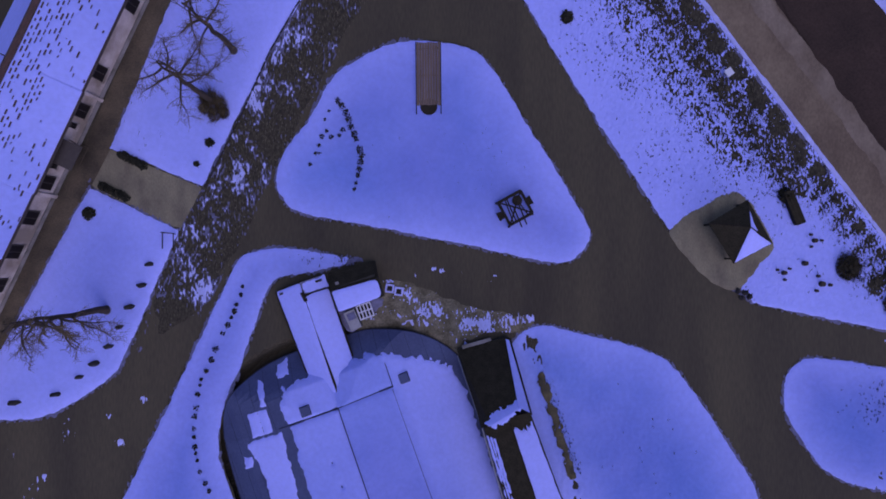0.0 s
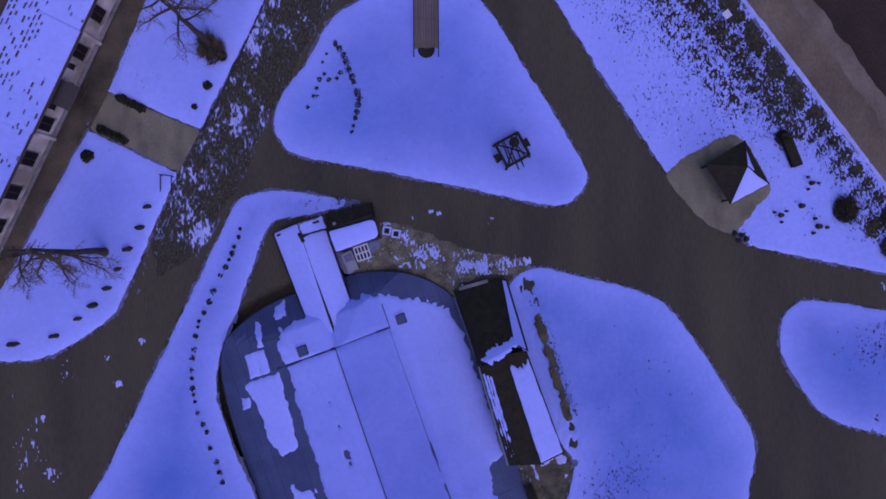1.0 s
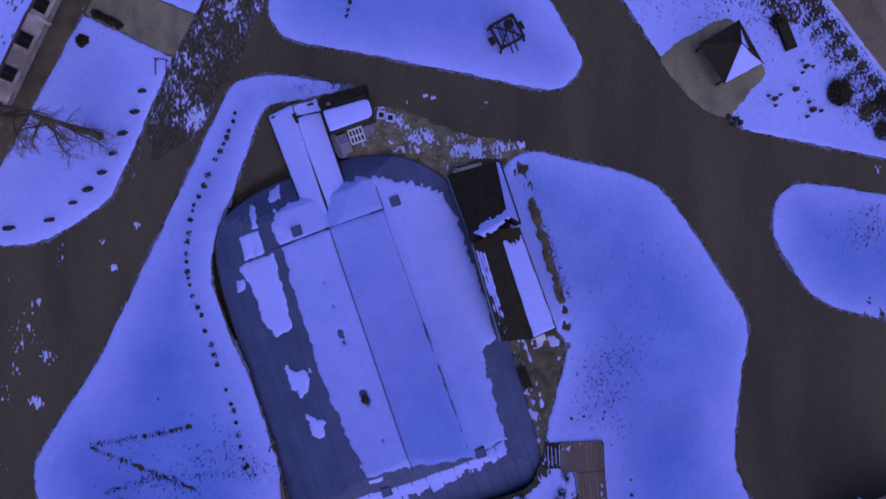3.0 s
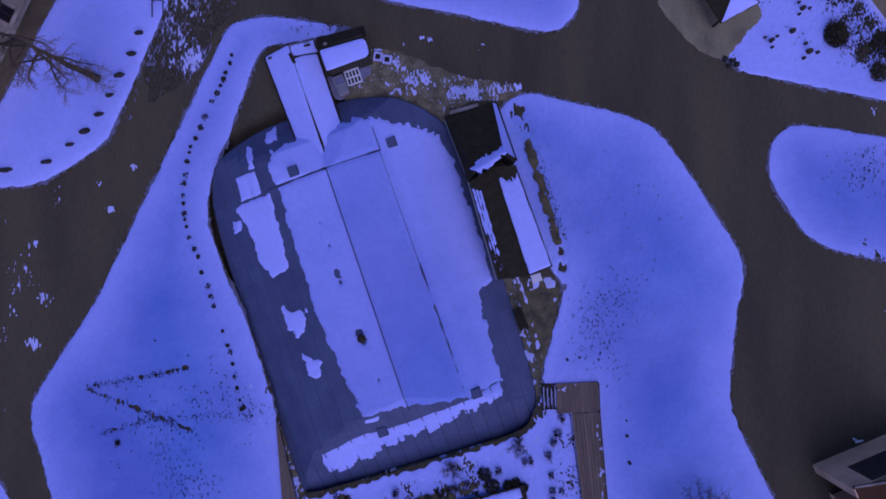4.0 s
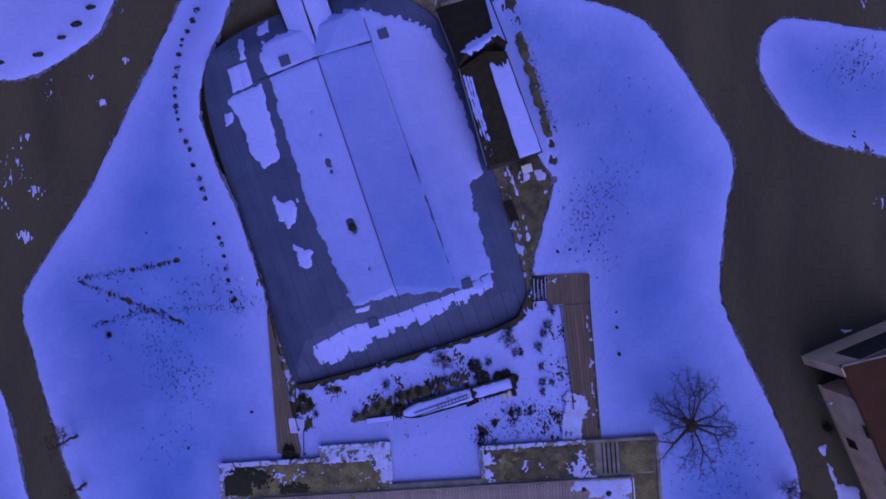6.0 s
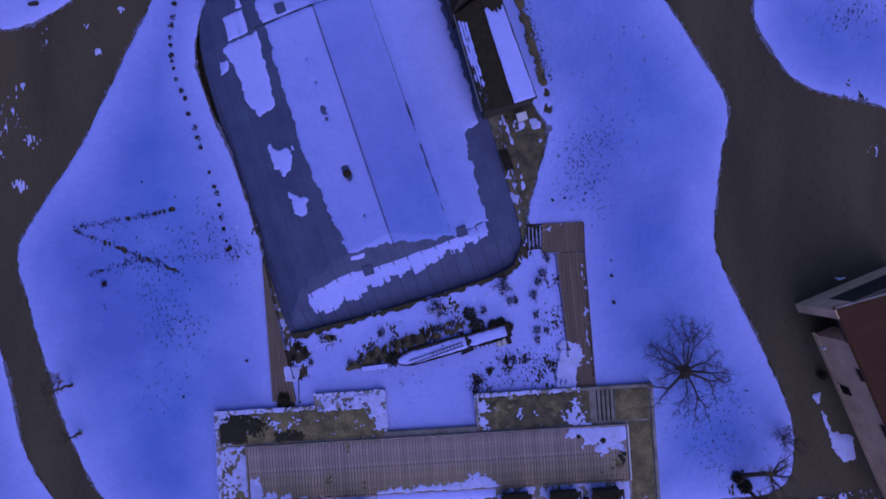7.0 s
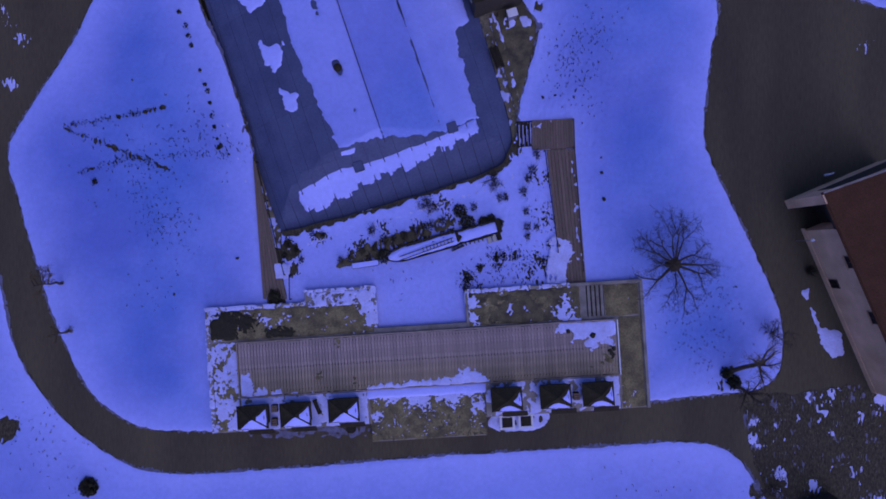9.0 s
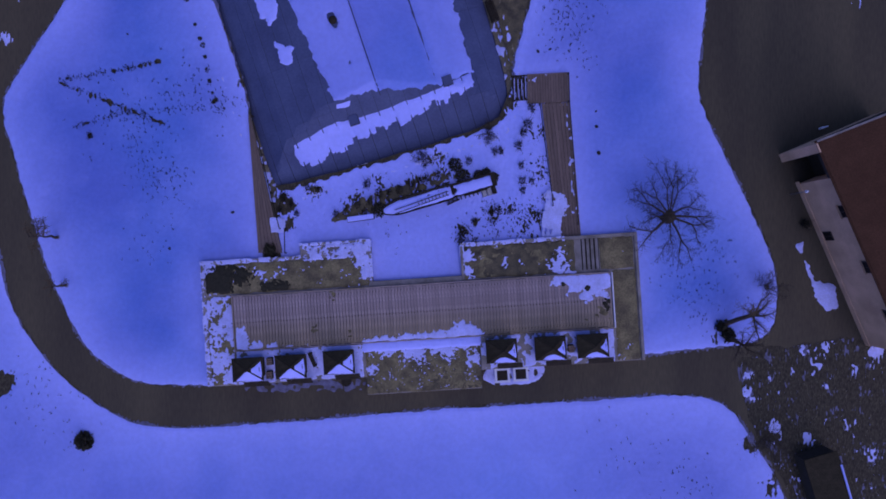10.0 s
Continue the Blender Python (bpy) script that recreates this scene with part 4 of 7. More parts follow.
def build_vent():
    z = float(hall_height(*to_hall(-7.4, -30.7)))
    v = thing("roof_vent", -7.4, -30.7, z - 0.03, HALL_TURN, "small dark roof vent standing in melted snow", "roof vent")
    bm = bmesh.new()
    beam(bm, (0, 0, 0), (0, 0, 0.45), 0.16, sides=12)
    part("pipe", bm, METAL, v)
    bm = bmesh.new()
    beam(bm, (0, 0, 0.45), (0, 0, 0.6), 0.42, 0.16, sides=12)
    part("cowl", bm, DARK_WOOD, v, "dark rain cowl")


build_vent()


def hall_point(u, v):
    c, s = math.cos(radians(HALL_TURN)), math.sin(radians(HALL_TURN))
    return HALL_AT[0] + c * u - s * v, HALL_AT[1] + s * u + c * v


def snow_on(name, loop, height, parent, ragged=0.1, seed=1, step=0.2, deep=0.1):
    lo = bounds_of(loop, 0.3)
    return sheet(name, lambda x, y: inside(loop, x, y) + ragged * (rough(x, y, 0.7, seed) - 0.5), lambda x, y, f: height(x, y) + 0.015 + deep * (1 - np.exp(-np.maximum(f, 0) / 0.15)), lo, step, SNOW, parent, shade_at=lambda x, y: 0.04 + 0 * x)


def build_annex():
    x, y = hall_point(-0.3, 19)
    a = thing("annex", x, y, 0, HALL_TURN, "long annex with a low snow-covered gable roof joined to the hall", "building")
    # local: v runs from -5 (in the hall's roof) to 6 (north), u from -2.95 to 2.05; the ridge lies at u = -0.25
    def eave(v):
        return -2.95 + 0.04 * (6 - v)
    def west(u, v):
        return 1.78 - 0.93 * (-0.25 - u) / (-0.25 - eave(v))
    def east(u, v):
        return 1.78 - 0.93 * (u + 0.25) / 2.3
    part("wall", block(-0.4, 0.6, -2.0, 4.4, 10.2, 2.85), DARK_WALL, a)
    part("gable", block(-0.45, 5.6, -1.0, 4.3, 0.2, 2.2), DARK_WALL, a)
    bm = bmesh.new()
    slab(bm, [(eave(-5), -5, west(eave(-5), -5)), (-0.25, -5, 1.78), (-0.25, 6, 1.78), (eave(6), 6, west(eave(6), 6))], 0.16)
    part("roof_west", bm, BLACK_ROOF, a)
    bm = bmesh.new()
    slab(bm, [(-0.25, -5, 1.78), (2.05, -5, 0.85), (2.05, 4.75, 0.85), (-0.25, 4.75, 1.78)], 0.16)
    part("roof_east", bm, BLACK_ROOF, a)
    # low lead roof that closes the north-east corner
    bm = bmesh.new()
    slab(bm, [(-0.22, 4.79, 1.68), (2.04, 4.79, 0.78), (2.04, 6.0, 0.78), (-0.22, 6.0, 1.68)], 0.12)
    part("corner_roof", bm, PALE_SLUSH, a, "grey lead roof with thin snow")
    snow_on("snow_corner", np.array([(-0.15, 4.85), (1.95, 4.85), (1.98, 5.95), (0.9, 5.9), (-0.15, 5.97)]), lambda u, v: 1.67 - 0.398 * (u + 0.22), a, 0.5, 43, 0.09, 0.04)
    # the bare ridge flashing widens towards the hall
    bm = bmesh.new()
    slab(bm, [(-0.30, -4.2, 1.86), (-0.08, -4.2, 1.86), (-0.22, 1.2, 1.86), (-0.25, 1.2, 1.86)], 0.1)
    part("ridge_flashing", bm, DARK_WOOD, a, "black bare ridge flashing")
    part("chimney_cap", block(-0.25, 4.55, 1.6, 0.28, 0.95, 0.5, turn=8, bevel=0.03), DARK_WOOD, a, "low dark chimney cap")
    snow_on("snow_west", np.array([(eave(-5) + 0.04, -5), (-0.31, -5), (-0.28, -1.0), (-0.25, 2.5), (-0.25, 5.95), (eave(6) + 0.05, 5.95)]), west, a, 0.06, 41)
    snow_on("snow_east", np.array([(-0.06, -5), (2.0, -5), (2.0, 4.6), (0.6, 4.65), (-0.2, 4.5), (-0.22, 1.0)]), east, a, 0.06, 42)
    bm = bmesh.new()
    beam(bm, (2.12, -4, 0.8), (2.12, 4.75, 0.8), 0.06, sides=6)
    part("gutter", bm, DARK_WOOD, a)
    bm = bmesh.new()
    beam(bm, (eave(-3.5) - 0.07, -3.5, 0.8), (eave(6) - 0.07, 6, 0.8), 0.06, sides=6)
    part("gutter", bm, DARK_WOOD, a)
    # side wing: snow on its flat top, a bare black slope to the north
    w = thing("side_wing", *hall_point(4.5, 22.1), 0, HALL_TURN, "small wing with a snow-covered roof and a bare black north slope", "building")
    part("wall", block(0.0, 0.15, -1.0, 4.1, 2.3, 3.3), DARK_WALL, w)
    bm = bmesh.new()
    slab(bm, [(-2.3, -1.05, 2.35), (2.15, -0.98, 2.35), (2.25, 0.85, 2.5), (-2.3, 1.1, 2.5)], 0.18)
    part("roof", bm, BLACK_ROOF, w)
    bm = bmesh.new()
    slab(bm, [(-2.3, 1.12, 2.48), (2.25, 0.87, 2.48), (2.3, 2.55, 0.95), (-2.35, 2.95, 0.95)], 0.16)
    part("north_slope", bm, BLACK_ROOF, w, "bare black roof slope")
    part("slope_wall", block(0, 1.6, -1.0, 4.2, 1.4, 1.75), DARK_WALL, w)
    part("roof_pane", block(-1.6, 1.55, 1.98, 0.34, 0.5, 0.12, bevel=0.02), CONCRETE, w, "small pale roof pane")
    bm = bmesh.new()
    beam(bm, (2.3, 0.86, 2.5), (2.36, 2.5, 1.0), 0.07, sides=6)
    part("verge_board", bm, DARK_WOOD, w)
    snow_on("snow_cover", np.array([(-2.26, -1.0), (1.7, -0.95), (2.0, -0.82), (2.12, -0.5), (2.17, 0.45), (2.05, 0.7), (1.8, 0.8), (-2.26, 1.06)]), lambda u, v: 2.35 + 0.07 * (v + 1.05), w, 0.05, 44)
    # grey store roof and the white rack beside the wing
    g = thing("store_box", *hall_point(2.95, 19.9), 0, HALL_TURN + 4, "low grey box with a flat lid beside the annex", "box")
    part("body", block(0, 0, 0, 1.05, 1.9, 0.9, bevel=0.03), CONCRETE, g)
    part("lid", block(0, 0.45, 0.9, 1.12, 1.05, 0.1, bevel=0.02), METAL, g)
    part("lower_lid", block(0, -0.5, 0.88, 1.12, 0.85, 0.06, bevel=0.02), METAL, g)
    part("snow_cover", block(0.05, 0.4, 1.0, 0.8, 0.7, 0.05, bevel=0.02), SLUSH, g)
    for x, y in ((-6.1, -3.2), (-5.2, -3.5)):
        f = thing("planter_frame", x, y, 0.0, -8, "square dark planter with a snowy rim behind the hall", "planter", "planters")
        part("soil", block(0, 0, 0, 0.5, 0.5, 0.18), DARK_WOOD, f)
        for k in range(4):
            part("rim", block(0.34 * math.cos(1.5708 * k), 0.34 * math.sin(1.5708 * k), 0, 0.18, 0.84 if k % 2 else 0.52, 0.26, turn=90 * k, bevel=0.02) if k % 2 == 0 else block(0, 0.34 * math.sin(1.5708 * k), 0, 0.84, 0.18, 0.26, bevel=0.02), SNOW_WET, f, "snow-covered rim")
    grey = smooth_loop([(-11.5, -5.4), (-9.6, -4.7), (-7.1, -4.0), (-6.9, -4.9), (-8.9, -6.2), (-9.5, -6.6), (-9.3, -7.2), (-10.4, -7.3)], 2)
    o = sheet("slush_patch", lambda px, py: inside(grey, px, py) + 0.4 * (rough(px, py, 0.5, 46) - 0.5), lambda px, py, f: 0.07 + 0.03 * np.minimum(np.maximum(f, 0) / 0.2, 1), bounds_of(grey), 0.12, PALE_SLUSH)
    tagged(o, "grey frozen slush round the rack and the box", "slush", kind="structure")
    r = thing("slatted_rack", *hall_point(4.35, 20.35), 0, HALL_TURN, "white slatted garden rack beside the side wing", "rack")
    part("backing", block(0, 0, 0.56, 1.45, 1.3, 0.05), DARK_WOOD, r)
    for k in range(5):
        part("slat", block(-0.68 + 0.34 * k, 0, 0.7, 0.13, 1.5, 0.05, bevel=0.01), WHITE, r)
    for v in (-0.68, 0, 0.68):
        part("crossbar", block(0, v, 0.63, 1.5, 0.14, 0.08), WHITE, r)
    for u in (-0.7, 0.7):
        for v in (-0.6, 0.6):
            part("leg", block(u, v, 0, 0.08, 0.08, 0.62), DARK_WOOD, r)


build_annex()


# ---------------------------------------------------------------- the black-roofed shed
def build_shed():
    s = thing("shed", 0, 0, 0, 0, "long shed with black roofing, half covered with snow", "building")
    # north part: one steep black slope that climbs towards the south, with a snowy strip along its east side
    nw, ne, top, crest, sw = (0.45, -9.2, 0.4), (5.15, -7.95, 0.9), (5.94, -13.6, 5.5), (3.3, -15.2, 5.3), (2.6, -15.95, 3.4)
    e1, e2 = (5.5, -8.05, 0.8), (6.98, -14.3, 5.05)
    bm = bmesh.new()
    for q in ([nw, crest, top], [nw, top, ne], [nw, sw, crest]):
        slab(bm, q, 0.2)
    part("north_roof", bm, BLACK_ROOF, s)
    bm = bmesh.new()
    slab(bm, [ne, top, e2, e1], 0.2)
    part("north_verge", bm, BLACK_ROOF, s)
    bm = bmesh.new()
    up = [(5.12, -8.1, 1.2), (5.80, -13.5, 5.68), (6.86, -14.1, 5.25), (5.46, -8.2, 1.1)]
    slab(bm, up[:3], 0.1)
    slab(bm, [up[0], up[2], up[3]], 0.1)
    part("snow_strip", bm, SNOW, s)
    bm = bmesh.new()
    beam(bm, (e1[0] + 0.06, e1[1], e1[2] - 0.02), (e2[0] + 0.06, e2[1], e2[2] - 0.02), 0.07, sides=6)
    part("gutter", bm, DARK_WOOD, s)
    bm = bmesh.new()
    for a, b in ((nw, sw), (sw, crest), (crest, top), (top, e2), (e2, e1), (e1, ne), (ne, nw)):
        q = [bm.verts.new(p) for p in ((a[0], a[1], a[2] - 0.12), (b[0], b[1], b[2] - 0.12), (b[0], b[1], -0.5), (a[0], a[1], -0.5))]
        bm.faces.new(q)
    part("north_wall", bm, DARK_WALL, s)
    bm = bmesh.new()
    beam(bm, (nw[0] + 0.03, nw[1] - 0.5, nw[2] + 0.4), (sw[0] - 0.1, sw[1] + 0.6, sw[2] - 0.2), 0.06, sides=6)
    part("gutter", bm, METAL, s, "pale metal verge gutter")
    part("door_lintel", block(2.35, -8.55, 0.55, 2.9, 0.35, 0.16, turn=15, bevel=0.02), CONCRETE, s, "pale lintel over the north door")
    # south part: gable with a snowy east slope
    r0, r1 = (5.34, -15.75, 4.2), (8.17, -24.65, 4.2)
    w0, w1 = (2.85, -16.0, 3.35), (5.45, -25.05, 3.35)
    q0, q1 = (7.05, -14.5, 3.6), (10.42, -23.85, 3.5)
    r0 = (5.02, -14.75, 4.2)
    for name, c in (("west_roof", [w0, w1, r1, r0]), ("east_roof", [r0, r1, q1, q0])):
        bm = bmesh.new()
        slab(bm, c[:3], 0.15)
        slab(bm, [c[0], c[2], c[3]], 0.15)
        part(name, bm, BLACK_ROOF, s)
    loop = np.array([(5.45, -15.8), (8.25, -24.5), (10.32, -23.75), (7.0, -14.7)])
    def on_east(x, y):
        nrm = np.cross(np.array(r1) - r0, np.array(q0) - r0)
        return r0[2] - (nrm[0] * (x - r0[0]) + nrm[1] * (y - r0[1])) / nrm[2]
    def on_west(x, y):
        nrm = np.cross(np.array(r1) - r0, np.array(w0) - r0)
        return r0[2] - (nrm[0] * (x - r0[0]) + nrm[1] * (y - r0[1])) / nrm[2]
    sheet("snow_cover", lambda x, y: np.minimum(inside(loop, x, y) + 0.12 * (rough(x, y, 0.7, 51) - 0.5), 1.2 * (np.hypot(x - 6.1, (y + 15.0)) - 0.6 - 0.8 * soft(x * 2.2 + 0.7 * y, y * 0.12, 0.35, 57))), lambda x, y, f: on_east(x, y) + 0.015 + 0.1 * (1 - np.exp(-np.maximum(f, 0) / 0.15)), bounds_of(loop, 0.3), 0.12, SNOW, s)
    for k in range(3):
        o = 0.10 + 0.30 * k
        a, b = (w0[0] + o + 0.25, w0[1] - 0.75 - 0.1 * k), (w1[0] + o - 0.2 + 0.03 * k, w1[1] + 1.0 - 0.25 * k)
        band = strip(a, b, 0.2)
        sheet("snow_streak", lambda x, y, band=band, k=k: band(x, y) + 0.22 * (rough(x, y, 0.5, 52 + k) - 0.45), lambda x, y, f: on_west(x, y) + 0.03 + 0.06 * (1 - np.exp(-np.maximum(f, 0) / 0.08)), (2.5, -26, 8, -15), 0.09, SNOW, s)
    crest_line = strip((3.5, -14.95), (5.6, -13.6), 0.85)
    sheet("snow_drift", lambda x, y: crest_line(x, y) + 0.9 * (rough(x, y, 0.35, 56) - 0.5), lambda x, y, f: 5.36 + 0.08 * (x - 3.3) - 0.70 * np.maximum((x - 3.3) * -0.51 + (y + 15.2) * 0.86, 0) + 0.06 * (1 - np.exp(-np.maximum(f, 0) / 0.1)), (2.5, -16.5, 7, -12.5), 0.08, SNOW, s)
    bm = bmesh.new()
    base = [(3.0, -16.0), (5.65, -24.9), (10.2, -23.85), (7.0, -14.7)]
    zs = [3.2, 3.2, 3.4, 3.4]
    for i in range(4):
        j = (i + 1) % 4
        bm.faces.new([bm.verts.new(p) for p in ((*base[i], zs[i]), (*base[j], zs[j]), (*base[j], -0.6), (*base[i], -0.6))])
    bm.faces.new([bm.verts.new(p) for p in ((*base[1], 3.2), (*base[2], 3.4), (8.15, -24.55, 4.1))])
    part("south_wall", bm, DARK_WALL, s)
    bm = bmesh.new()
    beam(bm, (w0[0] - 0.16, w0[1], 3.3), (w1[0] - 0.16, w1[1], 3.3), 0.07, sides=6)
    part("gutter", bm, METAL, s, "pale metal eaves gutter")
    bm = bmesh.new()
    beam(bm, (q0[0] + 0.02, q0[1], 3.52), (q1[0] + 0.02, q1[1], 3.42), 0.03, sides=6)
    part("gutter", bm, DARK_WOOD, s)
    bm = bmesh.new()
    beam(bm, r0, r1, 0.06, sides=6)
    part("ridge_cap", bm, DARK_WOOD, s)
    # box at the south gable
    b = thing("gable_box", 9.3, -25.0, 0, 17, "pale cabinet against the gable of the shed", "cabinet")
    part("body", block(0, 0, 0, 0.9, 0.7, 1.0, bevel=0.03), METAL, b)
    part("lid", block(0, 0, 1.0, 1.0, 0.8, 0.06, bevel=0.02), WHITE, b)
    l = thing("log_pile", 8.0, -29.0, 0.0, 20, "dark heap of old logs on the bare soil", "logs")
    for k in range(7):
        bm = bmesh.new()
        beam(bm, (-0.45 + 0.22 * (k % 4) + 0.1 * (k > 3), -1.1 + 0.1 * (k % 3), 0.16 + 0.2 * (k > 3)), (-0.45 + 0.22 * (k % 4) + 0.1 * (k > 3), 1.1 - 0.12 * (k % 2), 0.16 + 0.2 * (k > 3)), 0.12, 0.1, sides=7)
        part("log", bm, DARK_WOOD, l)


build_shed()


# ---------------------------------------------------------------- the wooden terrace with its huts
TER_AT, TER_TURN = (0.0, -60.0), 3.9


def cover(name, loop, z, mat, parent, seed, cut=0.0, size=0.5, big=1.6, spots=(), deep=0.05, step=0.11):
    """Broken cover (moss or snow) that fills a share of the loop."""
    def f(x, y):
        g = inside(loop, x, y) + 0.2 * (rough(x, y, 0.6, seed) - 0.6)
        w = 0.45 * soft(x, y, size * 0.9, seed + 1) + 0.4 * soft(x, y, size * 0.38, seed + 3) + 0.4 * soft(x, y, big, seed + 2) - cut
        return np.minimum(g, w + (lumps(x, y, spots) if len(spots) else 0))
    o = sheet(name, f, lambda x, y, v: z + deep * (1 - np.exp(-np.maximum(v, 0) / 0.12)) + 0.03 * (rough(x, y, 0.5, seed + 4) - 0.5), bounds_of(loop, 0.2), step, mat, parent)
    return tagged(o, kind="stuff") if o else None


def rect(x0, y0, x1, y1):
    return np.array([(x0, y0), (x1, y0), (x1, y1), (x0, y1)], float)


def build_terrace():
    t = thing("terrace", *TER_AT, 0, TER_TURN, "weathered wooden terrace on a low mossy concrete base", "terrace")
    for name, x0, y0, x1, y1, h in (("base_west", -20.2, -4.7, -4.3, 7.5, 0.7), ("base_north", -10.3, 7.5, -3.4, 8.7, 0.7), ("base_corner", -4.3, 4.6, -3.4, 7.5, 0.7), ("base_middle", -4.3, -4.7, 5.3, 4.6, 0.7), ("base_front_west", -17.1, -4.65, -4.7, -1.4, 0.93), ("base_front_east", 6.65, -4.65, 19.7, -1.4, 0.93), ("base_apron", -4.6, -6.45, 6.6, -4.7, 0.7), ("base_east", 5.3, -4.7, 22.5, 7.75, 0.6)):
        part(name, block((x0 + x1) / 2, (y0 + y1) / 2, -0.3, x1 - x0, y1 - y0, h + 0.3, bevel=0.04), CONCRETE, t)
    # parapets round the beds
    for x0, y0, x1, y1, h in ((-20.2, 7.3, -10.3, 7.55, 0.16), (-10.3, 8.5, -3.4, 8.72, 0.16), (-20.2, -4.7, -19.9, 7.2, 0.16), (-3.6, 4.7, -3.38, 8.5, 0.16), (-10.32, 7.55, -10.1, 8.5, 0.16), (5.3, 4.7, 5.55, 7.45, 0.2), (5.3, 7.45, 22.5, 7.75, 0.16), (22.2, -4.7, 22.5, 7.45, 0.16)):
        part("parapet", block((x0 + x1) / 2, (y0 + y1) / 2, 0.55, max(x1 - x0, 0.14), max(y1 - y0, 0.14), h + 0.1, bevel=0.03), CONCRETE, t)
    # the boards: each one is a piece
    rnd = random.Random(5)
    bm = bmesh.new()
    box(bm, 0, 0, 0, 0.262, 5.15, 0.06, bevel=0.008)
    first = part("plank", bm, PLANK, t)
    first.matrix_basis = pose(-16.95, 1.35, 0.98)
    for k in range(1, 121):
        again(first, pose(-16.95 + 0.3035 * k, 1.35 + rnd.uniform(-0.05, 0.05), 0.98 + rnd.uniform(-0.008, 0.008), 0, 0, rnd.uniform(-0.05, 0.05)), t)
    for y in (-0.9, 1.35, 3.6):
        part("joist", block(1.2, y, 0.7, 36.6, 0.12, 0.27), DARK_WOOD, t)
    part("edge_board", block(1.2, 4.02, 0.7, 36.9, 0.1, 0.36, bevel=0.01), PLANK, t, "grey edge board")
    part("edge_board", block(1.2, -1.32, 0.7, 36.9, 0.1, 0.34, bevel=0.01), PLANK, t)
    part("edge_board", block(19.75, 1.35, 0.7, 0.12, 5.3, 0.45, bevel=0.01), WHITE, t, "snow-dusted edge board")
    part("edge_board", block(-17.2, 1.35, 0.7, 0.12, 5.3, 0.4, bevel=0.01), PLANK, t)
    # moss and thin snow on the base
    cover("moss_bed", rect(-19.8, 4.2, -3.7, 7.2), 0.71, MOSS, t, 101, 0.12, deep=0.1)
    cover("dark_growth", rect(-19.8, 4.3, -8.5, 7.2), 0.80, LEAF, t, 105, 0.98, 0.26, 1.2, [(-18.2, 5.8, 1.9, 0.85), (-16.2, 5.9, 1.3, 0.75), (-13.8, 4.7, 1.0, 0.5), (-12.3, 4.7, 0.9, 0.6), (-19.5, 5.5, 1.0, 0.7)], deep=0.16)
    cover("snow_cover", rect(-19.8, 4.2, -3.6, 7.25), 0.83, SNOW_WET, t, 109, 0.90, 0.22, 0.7, [(-14.3, 6.0, 0.9, 0.4), (-4.0, 5.6, 0.7, 0.65), (-4.0, 7.0, 1.0, 0.75), (-19.3, 7.0, 1.1, 0.5), (-12.5, 5.9, 0.7, 0.25)])
    cover("snow_bed", rect(-10.1, 7.0, -3.6, 8.5), 0.80, SNOW_WET, t, 111, 0.52, 0.28, 0.9, [(-8.0, 7.9, 0.9, -0.25)], deep=0.1)
    for k, (x0, y0, x1, y1) in enumerate(((-20.25, 7.15, -10.2, 7.65), (-10.4, 8.4, -3.3, 8.8), (-20.3, -4.7, -19.75, 7.5), (-3.7, 4.7, -3.3, 8.6), (5.2, 4.7, 5.7, 7.6), (5.3, 7.35, 15.5, 7.85))):
        cover("parapet_snow", rect(x0, y0, x1, y1), 0.815, SNOW_WET, t, 200 + 4 * k, 0.58, 0.24, 1.0, deep=0.04)
    cover("moss_strip", rect(-19.8, -4.6, -17.35, 4.1), 0.71, MOSS, t, 113, 0.3, deep=0.08)
    cover("snow_cover", rect(-19.8, -4.6, -17.35, 4.1), 0.78, SNOW_WET, t, 117, 0.55, 0.3, 1.0, [(-18.6, -1.8, 1.2, -0.5)])
    cover("moss_bed", rect(5.6, 4.2, 16.4, 7.4), 0.62, SOIL, t, 121, 0.1, deep=0.12)
    cover("moss_cover", rect(5.6, 4.2, 16.4, 7.4), 0.70, MOSS, t, 122, 0.62, deep=0.06)
    cover("snow_cover", rect(5.6, 4.1, 16.4, 7.4), 0.76, SNOW_WET, t, 125, 0.92, 0.26, 0.8, [(5.9, 6.5, 0.7, 0.6), (6.0, 5.2, 0.6, 0.5), (14.8, 6.4, 0.7, 0.3), (9.5, 5.8, 0.5, 0.3), (15.0, 4.5, 1.3, 0.5)])
    cover("moss_strip", rect(18.8, 4.3, 22.1, 7.4), 0.62, MOSS, t, 129, 0.15, deep=0.06)
    cover("moss_strip", rect(19.9, -4.6, 22.15, 4.2), 0.62, MOSS, t, 133, 0.15, deep=0.06)
    part("board_bed", block(17.9, 5.9, 0.55, 1.7, 3.0, 0.07), DARK_WOOD, t)
    for k in range(4):
        part("board", block(17.28 + 0.42 * k, 5.9, 0.63, 0.27, 3.0, 0.06, bevel=0.008), CONCRETE, t)
    cover("moss_apron", rect(-4.6, -6.4, 6.6, -1.4), 0.73, MOSS, t, 137, 0.15, deep=0.05)
    cover("snow_cover", rect(-4.6, -4.6, 6.6, -1.3), 0.77, SNOW_WET, t, 141, 0.90, 0.22, 0.6, [(-3, -1.5, 1.3, 0.85), (0, -1.55, 1.5, 0.9), (3, -1.5, 1.5, 0.9), (5.3, -1.5, 1.0, 0.8), (-4.2, -4.2, 0.8, 0.35), (6.0, -3.5, 1.0, 0.4)])
